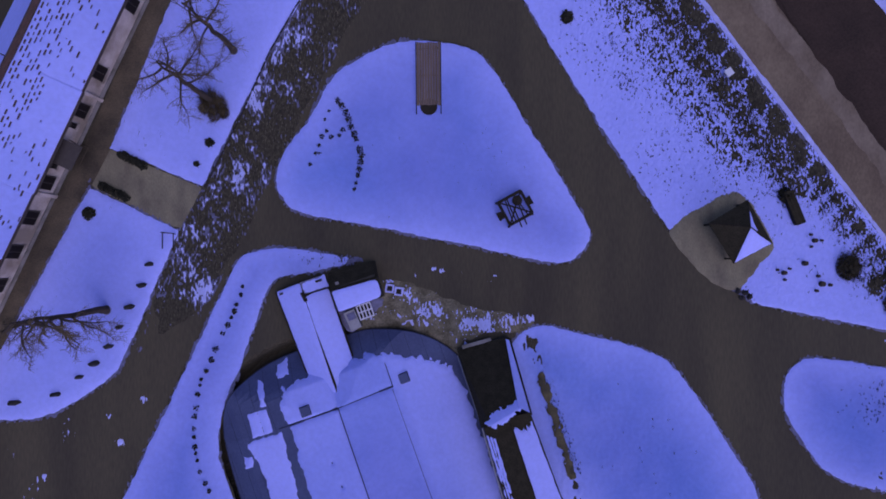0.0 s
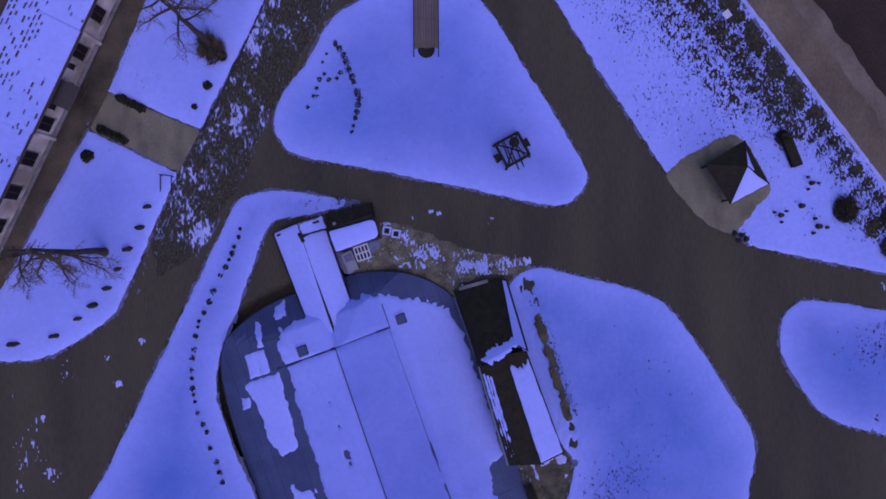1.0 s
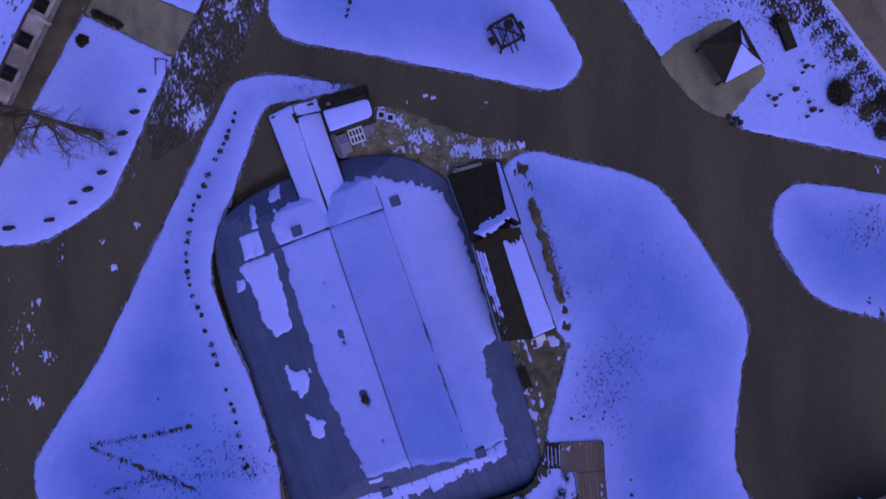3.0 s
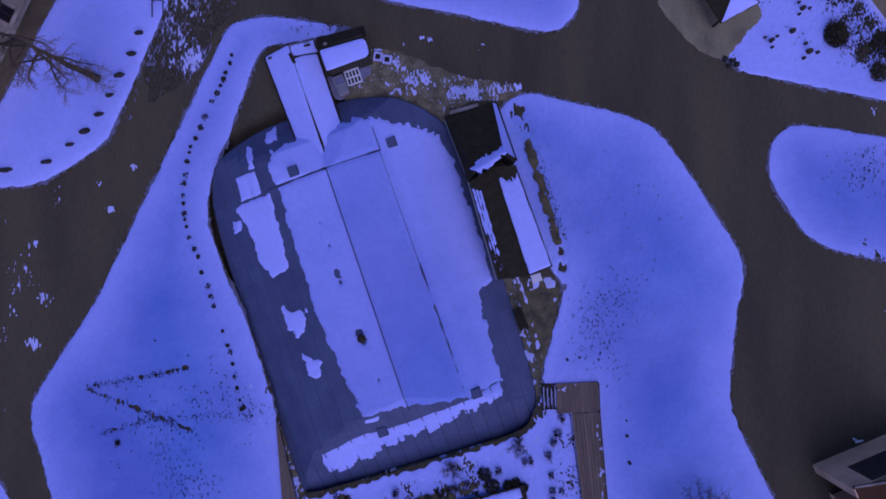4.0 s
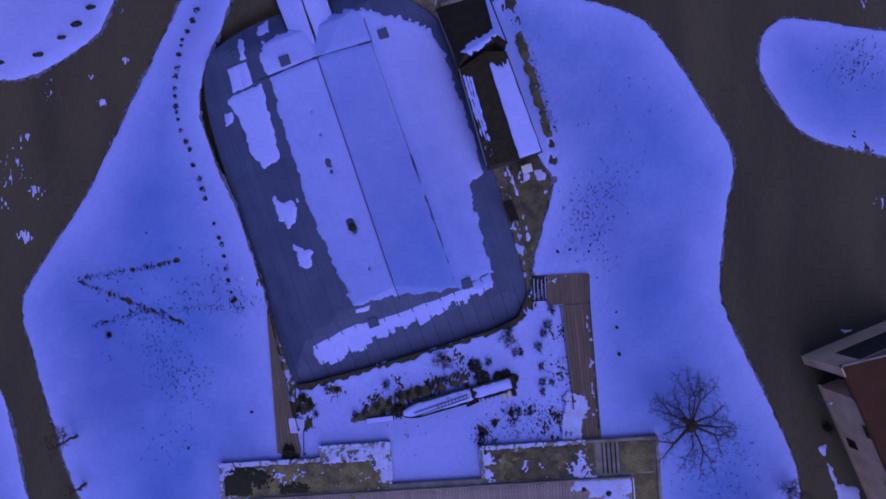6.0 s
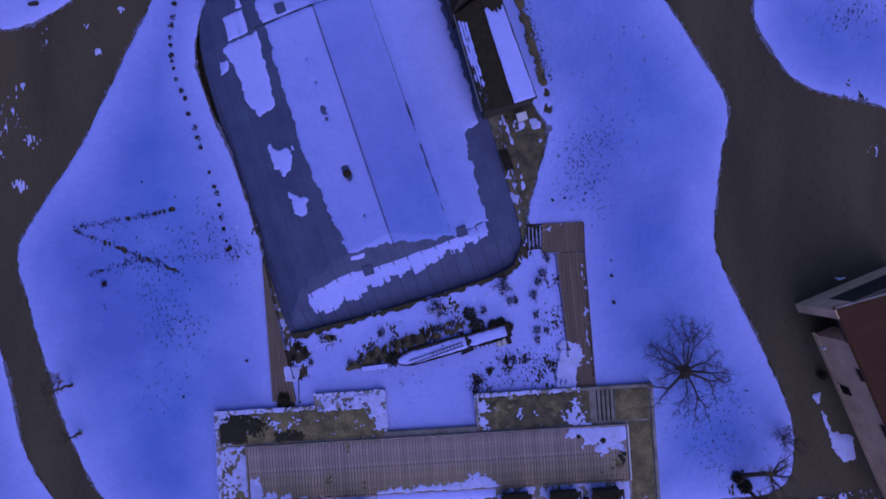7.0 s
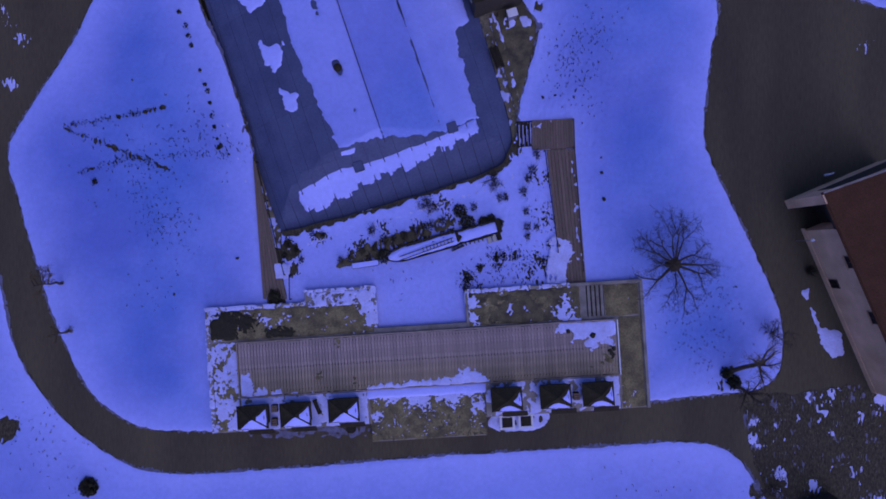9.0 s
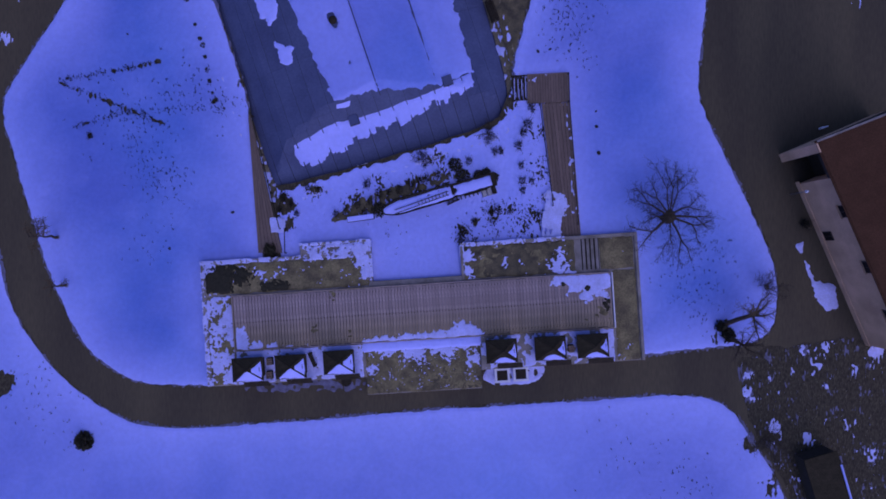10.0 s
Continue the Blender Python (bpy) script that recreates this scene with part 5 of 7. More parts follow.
    cover("snow_flecks", rect(-4.6, -6.3, 6.6, -2.2), 0.775, SNOW_WET, t, 147, 0.88, 0.15, 0.55, deep=0.04, step=0.08)
    cover("soil_patch", rect(-4.6, -6.4, 6.6, -2.0), 0.765, SOIL, t, 148, 0.74, 0.3, 1.3, deep=0.02)
    cover("snow_band", rect(-5.0, -2.3, 6.9, -1.2), 0.77, SNOW, t, 143, 0.15, 0.4, 1.0, deep=0.22)
    cover("snow_cover", rect(18.2, -4.6, 21.5, 7.4), 0.68, SNOW_WET, t, 144, 1.04, 0.3, 1.0, [(21.9, -1.0, 0.5, 0.35), (21.2, -4.3, 0.9, 0.4)])
    cover("snow_cover", rect(-17.1, -4.6, -4.8, -1.4), 0.94, SNOW_WET, t, 145, 0.40, 0.4, 1.5)
    cover("snow_cover", rect(6.65, -4.6, 19.6, -1.4), 0.94, SNOW_WET, t, 149, 0.62, 0.5, 1.2)
    cover("snow_cover", rect(-17.05, -1.25, 19.6, 3.95), 1.045, SNOW_WET, t, 153, 1.2, 0.34, 0.9,
          [(-16.9, -0.9, 1.5, 1.4), (-16.9, 0.4, 0.9, 0.8), (-15.2, -1.1, 0.9, 1.1), (-13.6, -1.3, 0.9, 0.9), (-11.8, -1.35, 0.9, 0.75), (-10, -1.35, 0.8, 0.6), (18.3, 3.3, 1.5, 1.5), (16.4, 3.4, 1.3, 1.35), (14.8, 3.7, 1.0, 1.1), (17.4, 2.2, 1.0, 0.95), (19.0, 1.9, 0.6, 0.9), (15.8, 2.6, 0.8, 0.8)]
          + [(-4.2 + 0.8 * k, -1.35 + 0.05 * (k % 3), 0.62 + 0.03 * k, 1.15) for k in range(14)] + [(5.2, -0.9, 1.1, 1.2), (6.6, -1.1, 0.8, 0.9)])
    cover("dark_growth", rect(14.5, 0.2, 19.5, 3.9), 1.07, LEAF, t, 155, 1.05, 0.24, 0.8, [(17.3, 2.6, 0.35, 0.9), (15.0, 3.2, 0.3, 0.8), (19.1, 0.9, 0.6, 0.85), (18.7, 0.0, 0.5, 0.6)], deep=0.14)
    cover("moss_cover", rect(-17.0, -1.2, 19.4, 3.9), 1.046, MOSS, t, 157, 1.12, 0.5, 2.2, [(-15.5, 1, 2.2, 0.28), (-10, -0.6, 2.5, 0.3), (-6.5, -0.9, 1.8, 0.35), (-7.5, 3.3, 0.9, 0.4), (18.8, 0.2, 0.9, 0.6), (16.5, -0.8, 2.0, 0.3), (10.5, -0.8, 2.2, 0.25)], deep=0.015)


build_terrace()


def build_hut(x, y, south_snow, east_snow, group="market huts"):
    """A small square kiosk with a black pyramid roof, snow on the sides away from the wind."""
    h = thing("market_hut", x, y, 0.94, TER_TURN, "small wooden hut with a black pyramid roof half under snow", "hut", group)
    part("body", block(0, 0, 0, 2.45, 1.75, 1.45), DARK_WALL, h)
    apex, e = (0.12, 0.05, 2.15), [(-1.48, -1.12, 1.4), (1.48, -1.12, 1.4), (1.48, 1.12, 1.4), (-1.48, 1.12, 1.4)]
    for i in range(4):
        a, b = e[i], e[(i + 1) % 4]
        bm = bmesh.new()
        slab(bm, [a, b, apex], 0.06)
        part("roof_panel", bm, BLACK_ROOF, h)
    def rise(a, b):
        nrm = np.cross(np.array(b) - a, np.array(apex) - a)
        return lambda px, py: a[2] - (nrm[0] * (px - a[0]) + nrm[1] * (py - a[1])) / nrm[2]
    south, east = rise(e[0], e[1]), rise(e[1], e[2])
    ls = np.array(south_snow)
    sheet("snow_cover", lambda px, py: inside(ls, px, py) + 0.18 * (rough(px, py, 0.4, 161) - 0.5), lambda px, py, f: south(px, py) + 0.015 + 0.07 * (1 - np.exp(-np.maximum(f, 0) / 0.1)), (-1.5, -1.2, 1.5, 1.2), 0.09, SNOW, h)
    le = np.array(east_snow)
    sheet("snow_cover", lambda px, py: np.minimum(inside(le, px, py), 0.9 * soft(px * 6, py, 0.7, 163) - 0.18), lambda px, py, f: east(px, py) + 0.015 + 0.06 * (1 - np.exp(-np.maximum(f, 0) / 0.1)), (-1.5, -1.2, 1.5, 1.2), 0.07, SNOW, h)
    bm = bmesh.new()
    for i in range(4):
        beam(bm, e[i], apex, 0.035, sides=5)
    part("hip_battens", bm, DARK_WOOD, h)
    # dark board that leans out over the road side
    bm = bmesh.new()
    slab(bm, [(-0.5, -1.2, 1.35), (1.9, -1.2, 1.35), (1.95, -1.75, 1.0), (-0.45, -1.75, 1.0)], 0.05)
    part("shutter", bm, DARK_WOOD, h, "dark board leaning out before the hut")
    for u in (-0.9, 0.9):
        part("door_leaf", block(u * 0.55, -0.9, 0.05, 0.9, 0.05, 1.25), DARK_WOOD, h)
    return h


HUT = build_hut(-15.4, -64.0, [(-1.2, -1.08), (1.36, -1.08), (0.2, -0.08), (-0.3, -0.32)], [(1.4, -0.9), (1.32, 0.75), (0.8, 0.28), (0.28, 0.02)])
for x, y in ((-11.3, -63.7), (-6.7, -63.25)):
    copy_thing(HUT, pose(x, y, 0.94, 0, 0, TER_TURN))
BARE_HUT = build_hut(8.75, -62.1, [(-0.95, -1.08), (1.3, -1.08), (0.25, -0.55), (-0.2, -0.62)], [(1.4, -0.8), (1.25, 0.68), (1.0, 0.2), (0.55, -0.1)])
for x, y in ((13.35, -61.8), (17.35, -61.55)):
    copy_thing(BARE_HUT, pose(x, y, 0.94, 0, 0, TER_TURN))


def build_terrace_things():
    b = thing("bench", -9.45, -63.2, 0.97, 24, "dark wooden bench leaning among the huts", "bench")
    part("seat", block(0, 0, 0.4, 0.38, 1.5, 0.06, bevel=0.01), DARK_WOOD, b)
    for v in (-0.6, 0.6):
        part("leg", block(0, v, 0, 0.34, 0.08, 0.4), DARK_WOOD, b)
    for x, y, lab in ((-13.6, -63.4, "dark crate between two huts"), (-13.6, -64.7, "dark crate between two huts"), (15.5, -62.0, "dark crate between two huts")):
        c = thing("crate", x, y, 0.97, TER_TURN, lab + " on the snowy base", "crate", "crates")
        part("body", block(0, 0, 0, 0.55, 0.7, 0.5, bevel=0.02), DARK_WOOD, c)
        for k in range(3):
            part("slat", block(0, -0.22 + 0.22 * k, 0.5, 0.58, 0.16, 0.04), DECK, c)
    f = thing("fire_bowl", -6.25, -65.4, 0.0, 0, "round black fire bowl on short legs", "fire bowl")
    bm = bmesh.new()
    beam(bm, (0, 0, 0.45), (0, 0, 0.8), 0.28, 0.52, sides=20)
    part("bowl", bm, DARK_WOOD, f)
    for k in range(3):
        bm = bmesh.new()
        beam(bm, (0.35 * math.cos(k * 2.1), 0.35 * math.sin(k * 2.1), 0), (0.2 * math.cos(k * 2.1), 0.2 * math.sin(k * 2.1), 0.5), 0.035)
        part("leg", bm, DARK_WOOD, f)
    for x, y in ((8.95, -64.75), (10.75, -64.6)):
        g = thing("table", x, y, 0.0, TER_TURN, "square dark table with a snowy rim standing by the road", "table", "tables before the huts")
        part("tabletop", block(0, 0, 0.7, 1.0, 0.95, 0.06, bevel=0.015), DARK_WOOD, g)
        for u in (-0.4, 0.4):
            for v in (-0.36, 0.36):
                part("leg", block(u, v, 0, 0.08, 0.08, 0.7), DARK_WOOD, g)
        for v in (-0.6, 0.6):
            part("rim_board", block(0, v, 0.68, 1.5, 0.2, 0.07, bevel=0.01), WHITE, g, "snow-dusted rim board")
        for u in (-0.62, 0.62):
            part("rim_board", block(u, 0, 0.68, 0.2, 0.98, 0.07, bevel=0.01), WHITE, g, "snow-dusted rim board")
    ice = smooth_loop([(7.2, -65.3), (9, -65.9), (12.3, -65.5), (13.2, -64.3), (12.2, -63.6), (8, -63.8)], 4)
    o = sheet("snow_apron", lambda x, y: np.minimum(inside(ice, x, y) + 0.5 * (rough(x, y, 0.7, 171) - 0.5), 0.8 * soft(x, y, 0.35, 172) - 0.2), drift(0.01, 0.06, 0.1), bounds_of(ice), 0.12, SNOW_WET)
    tagged(o, "thin trodden snow round the tables", "snow", kind="structure")
    ice2 = smooth_loop([(-17.2, -66.1), (-14, -66.6), (-9, -66.5), (-5, -66.3), (-4.6, -65.3), (-9, -65.2), (-16.5, -65.5)], 4)
    o = sheet("snow_apron", lambda x, y: np.minimum(inside(ice2, x, y) + 0.8 * (rough(x, y, 0.7, 173) - 0.5), 0.8 * soft(x, y, 0.35, 174) - 0.33), drift(0.008, 0.03, 0.1), bounds_of(ice2), 0.14, SLUSH)
    tagged(o, "thin trodden snow along the terrace", "snow", kind="structure")


build_terrace_things()


def build_deck(name, corners, label, count, along, z=0.3):
    """A boardwalk of planks laid along or across a four-cornered strip."""
    d = thing(name, 0, 0, 0, 0, label, "boardwalk")
    a, b, c, e = [Vector(p) for p in corners]
    rnd = random.Random(len(name))
    for k in range(count):
        t0, t1 = k / count + 0.06 / count, (k + 1) / count - 0.06 / count
        if along:
            q = [a.lerp(b, t0), a.lerp(b, t1), e.lerp(c, t1), e.lerp(c, t0)]
        else:
            q = [a.lerp(e, t0), b.lerp(c, t0), b.lerp(c, t1), a.lerp(e, t1)]
        bm = bmesh.new()
        h = z + rnd.uniform(-0.012, 0.012)
        slab(bm, [(p.x, p.y, h) for p in q], 0.06)
        part("plank", bm, DECK, d)
    bm = bmesh.new()
    m = [p.lerp((a + b + c + e) / 4, 0.04) for p in (a, b, c, e)]
    slab(bm, [(p.x, p.y, z - 0.065) for p in m], 0.14)
    part("frame", bm, DARK_WOOD, d)
    return d


build_deck("boardwalk", [(11.3, -35.3), (15.4, -35.1), (15.55, -38.0), (11.35, -38.2)], "brown plank boardwalk landing beside the yard", 16, True)
build_deck("boardwalk", [(12.75, -38.2), (15.55, -38.05), (16.72, -52.0), (14.45, -52.1)], "long brown plank boardwalk beside the snowy yard", 8, True)
build_deck("boardwalk", [(-16.15, -39.3), (-15.95, -39.3), (-12.7, -52.9), (-15.1, -52.9)], "narrow wedge of brown planks beside the hall", 6, True)


def deck_snow(loop, seed, label, z=0.3, cut=0.0, ragged=0.6):
    """Thin snow lying on the boards."""
    o = sheet("deck_snow", lambda x, y: np.minimum(inside(loop, x, y) + ragged * (rough(x, y, 0.45, seed) - 0.5), 0.7 * soft(x * 1.3, y * 0.7, 0.3, seed + 1) + 0.4 * soft(x, y, 1.1, seed + 2) - cut),
              lambda x, y, f: z + 0.02 + 0.05 * (1 - np.exp(-np.maximum(f, 0) / 0.1)), bounds_of(loop, 0.3), 0.08, SNOW_WET)
    tagged(o, label, "snow", kind="structure")


deck_snow(np.array([(13.2, -46.6), (14.6, -46.9), (15.3, -47.6), (15.2, -48.8), (14.8, -50.1), (14.5, -51.6), (12.9, -51.5), (12.9, -48.8)]), 311, "ragged snow over the lower end of the boardwalk", cut=0.26, ragged=1.1)
deck_snow(np.array([(11.4, -35.4), (15.3, -35.2), (15.5, -38.0), (14.9, -38.0), (14.8, -35.9), (11.4, -36.0)]), 315, "scraps of snow along the landing's edge", cut=0.84)
deck_snow(np.array([(15.1, -38.2), (15.5, -38.2), (16.6, -51.5), (16.1, -51.5)]), 319, "scraps of snow along the boardwalk's edge", cut=0.76)
deck_snow(np.array([(-14.0, -49.4), (-12.4, -49.5), (-12.5, -50.9), (-13.8, -50.9)]), 323, "square of snow on the wedge of planks", cut=0.1, ragged=0.15)


def build_rail(points, label, parent_turn=0):
    r = thing("railing", points[0][0], points[0][1], 0, 0, label, "railing")
    o = Vector((*points[0], 0))
    for p in points:
        part("post", block(p[0] - o.x, p[1] - o.y, 0, 0.09, 0.09, 0.75), DARK_WOOD, r)
    for a, b in zip(points[:-1], points[1:]):
        bm = bmesh.new()
        beam(bm, (a[0] - o.x, a[1] - o.y, 0.74), (b[0] - o.x, b[1] - o.y, 0.74), 0.045, sides=6)
        part("rail", bm, DARK_WOOD, r)


build_rail([(12.55, -38.3), (12.85, -40.8), (13.2, -43.3), (13.55, -45.8), (13.85, -48.2)], "low dark railing along the inner side of the boardwalk")
build_rail([(15.32, -35.3), (15.4, -38), (15.63, -41), (15.85, -44), (16.05, -47), (16.3, -50)], "low dark railing along the lawn side of the boardwalk")
build_rail([(-15.7, -39.4), (-14.7, -43.2), (-13.8, -47), (-12.9, -50.5)], "low dark railing along the wedge of planks")
build_rail([(-12.4, -50.5), (-12.35, -52.9)], "short dark railing at the terrace")


def build_steps(x, y, turn):
    s = thing("steps", x, y, 0, turn, "snow-dusted wooden steps beside the boardwalk landing", "steps")
    for k in range(4):
        part("tread", block(-0.55 + 0.36 * k, 0, 0.02 + 0.05 * k, 0.28, 2.5, 0.08, bevel=0.01), DARK_WOOD, s)
        part("snow_line", block(-0.49 + 0.36 * k, 0.05 * k - 0.1, 0.10 + 0.05 * k, 0.07, 2.1 - 0.25 * (k % 3), 0.03, bevel=0.01), SNOW_WET, s, "thin line of snow on a tread")
    for v in (-1.2, 1.2):
        part("stringer", block(0, v, 0, 1.6, 0.08, 0.14), DARK_WOOD, s)


build_steps(10.6, -36.6, 2)


def bent_rail(points, r, sides=6):
    """One connected round rail along the points."""
    bm = bmesh.new()
    rings = []
    p = [Vector(q) for q in points]
    for i, c in enumerate(p):
        d = (p[min(i + 1, len(p) - 1)] - p[max(i - 1, 0)]).normalized()
        u = d.cross(Vector((0, 0, 1))).normalized()
        w = d.cross(u)
        rings.append([bm.verts.new(c + r * (math.cos(6.28319 * k / sides) * u + math.sin(6.28319 * k / sides) * w)) for k in range(sides)])
    for a, b in zip(rings[:-1], rings[1:]):
        for k in range(sides):
            n = (k + 1) % sides
            bm.faces.new((a[k], a[n], b[n], b[k]))
    bm.faces.new(rings[0][::-1])
    bm.faces.new(rings[-1])
    bmesh.ops.recalc_face_normals(bm, faces=bm.faces)
    return bm


def build_boat():
    """A long, low wooden boat on the snowy yard, with snow on its deck."""
    b = thing("wooden_boat", 2.8, -47.2, 0.12, 16.3, "long old wooden boat lying in the yard, deck covered with snow", "boat")
    n = 28
    xs = np.linspace(-5.7, 5.6, n)
    half = 0.74 * np.clip(1 - np.maximum((-xs - 4.0) / 1.8, 0) ** 2 * 0.7, 0.05, 1) * np.where(xs > 1.2, 0.84, 1)
    verts, faces = [], []
    for x, h in zip(xs, half):
        verts += [(x, -h * 0.75, -0.02), (x, -h, 0.55), (x, h, 0.55), (x, h * 0.75, -0.02)]
    for i in range(n - 1):
        a, c = 4 * i, 4 * i + 4
        faces += [(a + k, a + k + 1, c + k + 1, c + k) for k in range(3)]
    faces += [(0, 1, 2, 3), (4 * n - 1, 4 * n - 2, 4 * n - 3, 4 * n - 4)]
    link("hull", verts, faces, DARK_WOOD, b)
    deck = np.vstack([np.column_stack([xs, -half * 0.9]), np.column_stack([xs[::-1], half[::-1] * 0.84])])

    def deck_snow(x, y):
        f = inside(deck, x, y) - 0.04 + 0.16 * (rough(x, y, 0.5, 181) - 0.5)
        f = np.minimum(f, np.hypot((x - 1.5) * 1.5, y - 0.1) - 0.55 + 0.5 * soft(x, y, 0.3, 183))
        return np.minimum(f, np.abs(y - 0.22 - 0.10 * (x + 2)) + 0.25 * soft(x * 1.4, y, 0.5, 184) - 0.07 + 9 * ((x < -4.6) | (x > 1)))
    sheet("snow_cover", deck_snow, lambda x, y, f: 0.56 + 0.12 * (1 - np.exp(-np.maximum(f, 0) / 0.12)) + 0.06 * (rough(x, y, 0.6, 182) - 0.5), bounds_of(deck), 0.1, SNOW, b)
    part("gunwale", bent_rail([(x, -h, 0.6) for x, h in zip(xs, half)], 0.055), DARK_WOOD, b)
    part("gunwale", bent_rail([(x, h, 0.6) for x, h in zip(xs, half)], 0.10), DARK_WOOD, b)
    # ladder that lies on the deck, a hatch, rails
    for v in (-0.35, 0.0):
        bm = bmesh.new()
        beam(bm, (-4.6, v - 0.2, 0.74), (0.9, v + 0.12, 0.76), 0.04, sides=5)
        part("ladder_rail", bm, DARK_WOOD, b)
    for k in range(9):
        x = -2.2 + 0.36 * k
        part("rung", block(x, -0.2 + 0.058 * (x + 2), 0.72, 0.06, 0.5, 0.05), DARK_WOOD, b)
    part("hatch", block(1.35, 0.1, 0.55, 0.3, 1.0, 0.24, bevel=0.02), DARK_WOOD, b)
    part("wheelhouse_frame", block(5.45, 0.05, 0.3, 0.45, 1.35, 0.55, bevel=0.02), DARK_WOOD, b)
    for k in range(3):
        part("side_panel", block(4.25 + 0.5 * k, -1.0, -0.02, 0.42, 0.72, 0.5, bevel=0.02), METAL if k < 2 else DARK_WOOD, b)
    part("side_beam", block(3.5, -0.72, 0.2, 2.4, 0.1, 0.5), DARK_WOOD, b)
    part("side_beam", block(1.1, -1.0, 0.0, 1.3, 0.12, 0.4, turn=8), DARK_WOOD, b)
    for k in range(8):
        part("stanchion", block(0.7 + 0.42 * k, -0.82, 0.0, 0.07, 0.34, 0.55), DARK_WOOD, b)
    for k in range(3):
        part("keel_block", block(-4 + 4 * k, 0, -0.12, 0.3, 1.0, 0.12), DARK_WOOD, b)
    s = thing("log_bench", -4.95, -49.45, 0.13, 8, "snow-covered log bench in the yard", "bench")
    part("log", block(0, 0, 0.1, 2.7, 0.55, 0.3, bevel=0.08), DARK_WOOD, s)
    part("snow_cover", block(0, 0.02, 0.4, 2.6, 0.5, 0.1, bevel=0.04), SNOW, s)
    for u in (-1, 1):
        part("foot", block(u, 0, 0, 0.25, 0.45, 0.12), DARK_WOOD, s)


build_boat()


# ---------------------------------------------------------------- the long pale building in the west


def build_long_house():
    ax, ay = -37.94, 9.05
    h = thing("long_house", ax, ay, 0, 64.5, "long pale plastered house with a snow-covered tiled roof", "building")
    # local x: along the wall to the north-east; local y: into the house
    part("wall", block(-6, 4.5, 0, 60, 8.6, 3.7), PLASTER, h)
    part("plinth", block(-6, 0.14, 0, 60.1, 0.1, 0.5), CONCRETE, h)
    # three stretches of roof at slightly different heights
    for x0, x1, dz, dy in ((-36, -3.17, 0.0, 0.08), (-3.17, 7.42, 0.06, -0.06), (7.42, 26, 0.02, 0.06)):
        eave, ridge, out = 3.65 + dz, 7.0 + dz, -0.35 + dy
        south = lambda y, e=eave, r=ridge, o=out: e + (r - e) * (y - o) / (4.6 - o)
        bm = bmesh.new()
        slab(bm, [(x0, out, eave), (x1, out, eave), (x1, 4.6, ridge), (x0, 4.6, ridge)], 0.18)
        part("roof", bm, TILE, h)
        bm = bmesh.new()
        slab(bm, [(x0, 4.6, ridge), (x1, 4.6, ridge), (x1, 9.2, eave), (x0, 9.2, eave)], 0.18)
        part("roof", bm, TILE, h)
        bm = bmesh.new()
        beam(bm, (x0, 4.6, ridge + 0.02), (x1, 4.6, ridge + 0.02), 0.3, sides=8)
        part("ridge_tiles", bm, TILE, h, "dark ridge tiles bare of snow")
        bm = bmesh.new()
        beam(bm, (x0, out - 0.06, eave - 0.08), (x1, out - 0.06, eave - 0.08), 0.08, sides=6)
        part("gutter", bm, WINDOW_FRAME, h, "dark eaves gutter")
        loop = rect(x0 - 0.02, out + 0.05, x1 + 0.02, 4.35)
        def holes(x, y, loop=loop):
            """Small dark dashes, row by row, where the tiles show."""
            row = np.floor(y / 0.27)
            fx = x / 0.72 + 0.37 * row
            cell = np.floor(fx)
            chosen = lattice(cell, row, 195) + 0.5 * soft(x + y, y, 2.0, 191) + 0.17 * np.minimum(y - 1.9, 1.6) > 0.93
            gap = np.minimum((0.20 + 0.28 * lattice(cell, row, 196) - np.abs(fx - cell - 0.5)) * 0.72, (0.13 + 0.11 * lattice(cell, row, 197) - np.abs(y / 0.27 - row - 0.5)) * 0.27)
            return np.minimum(inside(loop, x, y), np.where(chosen, -gap, 0.2))
        sheet("snow_cover", holes, lambda x, y, f, s=south: s(y) + 0.02 + 0.08 * (1 - np.exp(-np.maximum(f, 0) / 0.08)), bounds_of(loop, 0.2), 0.055, SNOW, h, shade_at=lambda x, y: 0.34 + 0 * x)
        loop2 = rect(x0 + 0.05, 4.85, x1 - 0.05, 9.1)
        sheet("snow_cover", lambda x, y, loop=loop2: inside(loop, x, y) + 0.1 * (rough(x, y, 0.6, 193) - 0.5), lambda x, y, f, s=south: s(9.2 - y) + 0.1, bounds_of(loop2, 0.2), 0.5, SNOW, h)
    # pilaster strips at the breaks
    for x in (7.42, -3.18):
        part("pilaster", block(x, 0.1, 0, 0.35, 0.3, 3.6, bevel=0.02), PLASTER, h)

    def window(x, wide=1.35, tall=1.55, sill=1.2):
        w = part("window", block(x, 0.14, sill, wide, 0.14, tall), WINDOW_FRAME, h)
        for s in (-1, 1):
            part("pane", block(x + s * wide * 0.235, 0.06, sill + 0.08, wide * 0.4, 0.03, tall - 0.16), GLASS, w)
        part("sill", block(x, 0.02, sill - 0.08, wide + 0.2, 0.3, 0.07, bevel=0.015), PLASTER, w)
    for x in (17.1, 9.8, 5.75, -1.95, -5.7, -9.3, -12.9, -16.5, 23.8):
        window(x, 1.45, 1.65)
    for x in (4.1, -0.2):
        window(x, 0.55, 0.8, 1.8)
    d = part("door", block(1.6, 0.1, 0.05, 1.5, 0.2, 2.3), DARK_WOOD, h, "dark wooden door")
    part("handle", block(2.2, -0.03, 1.05, 0.14, 0.05, 0.04), METAL, d)
    bm = bmesh.new()
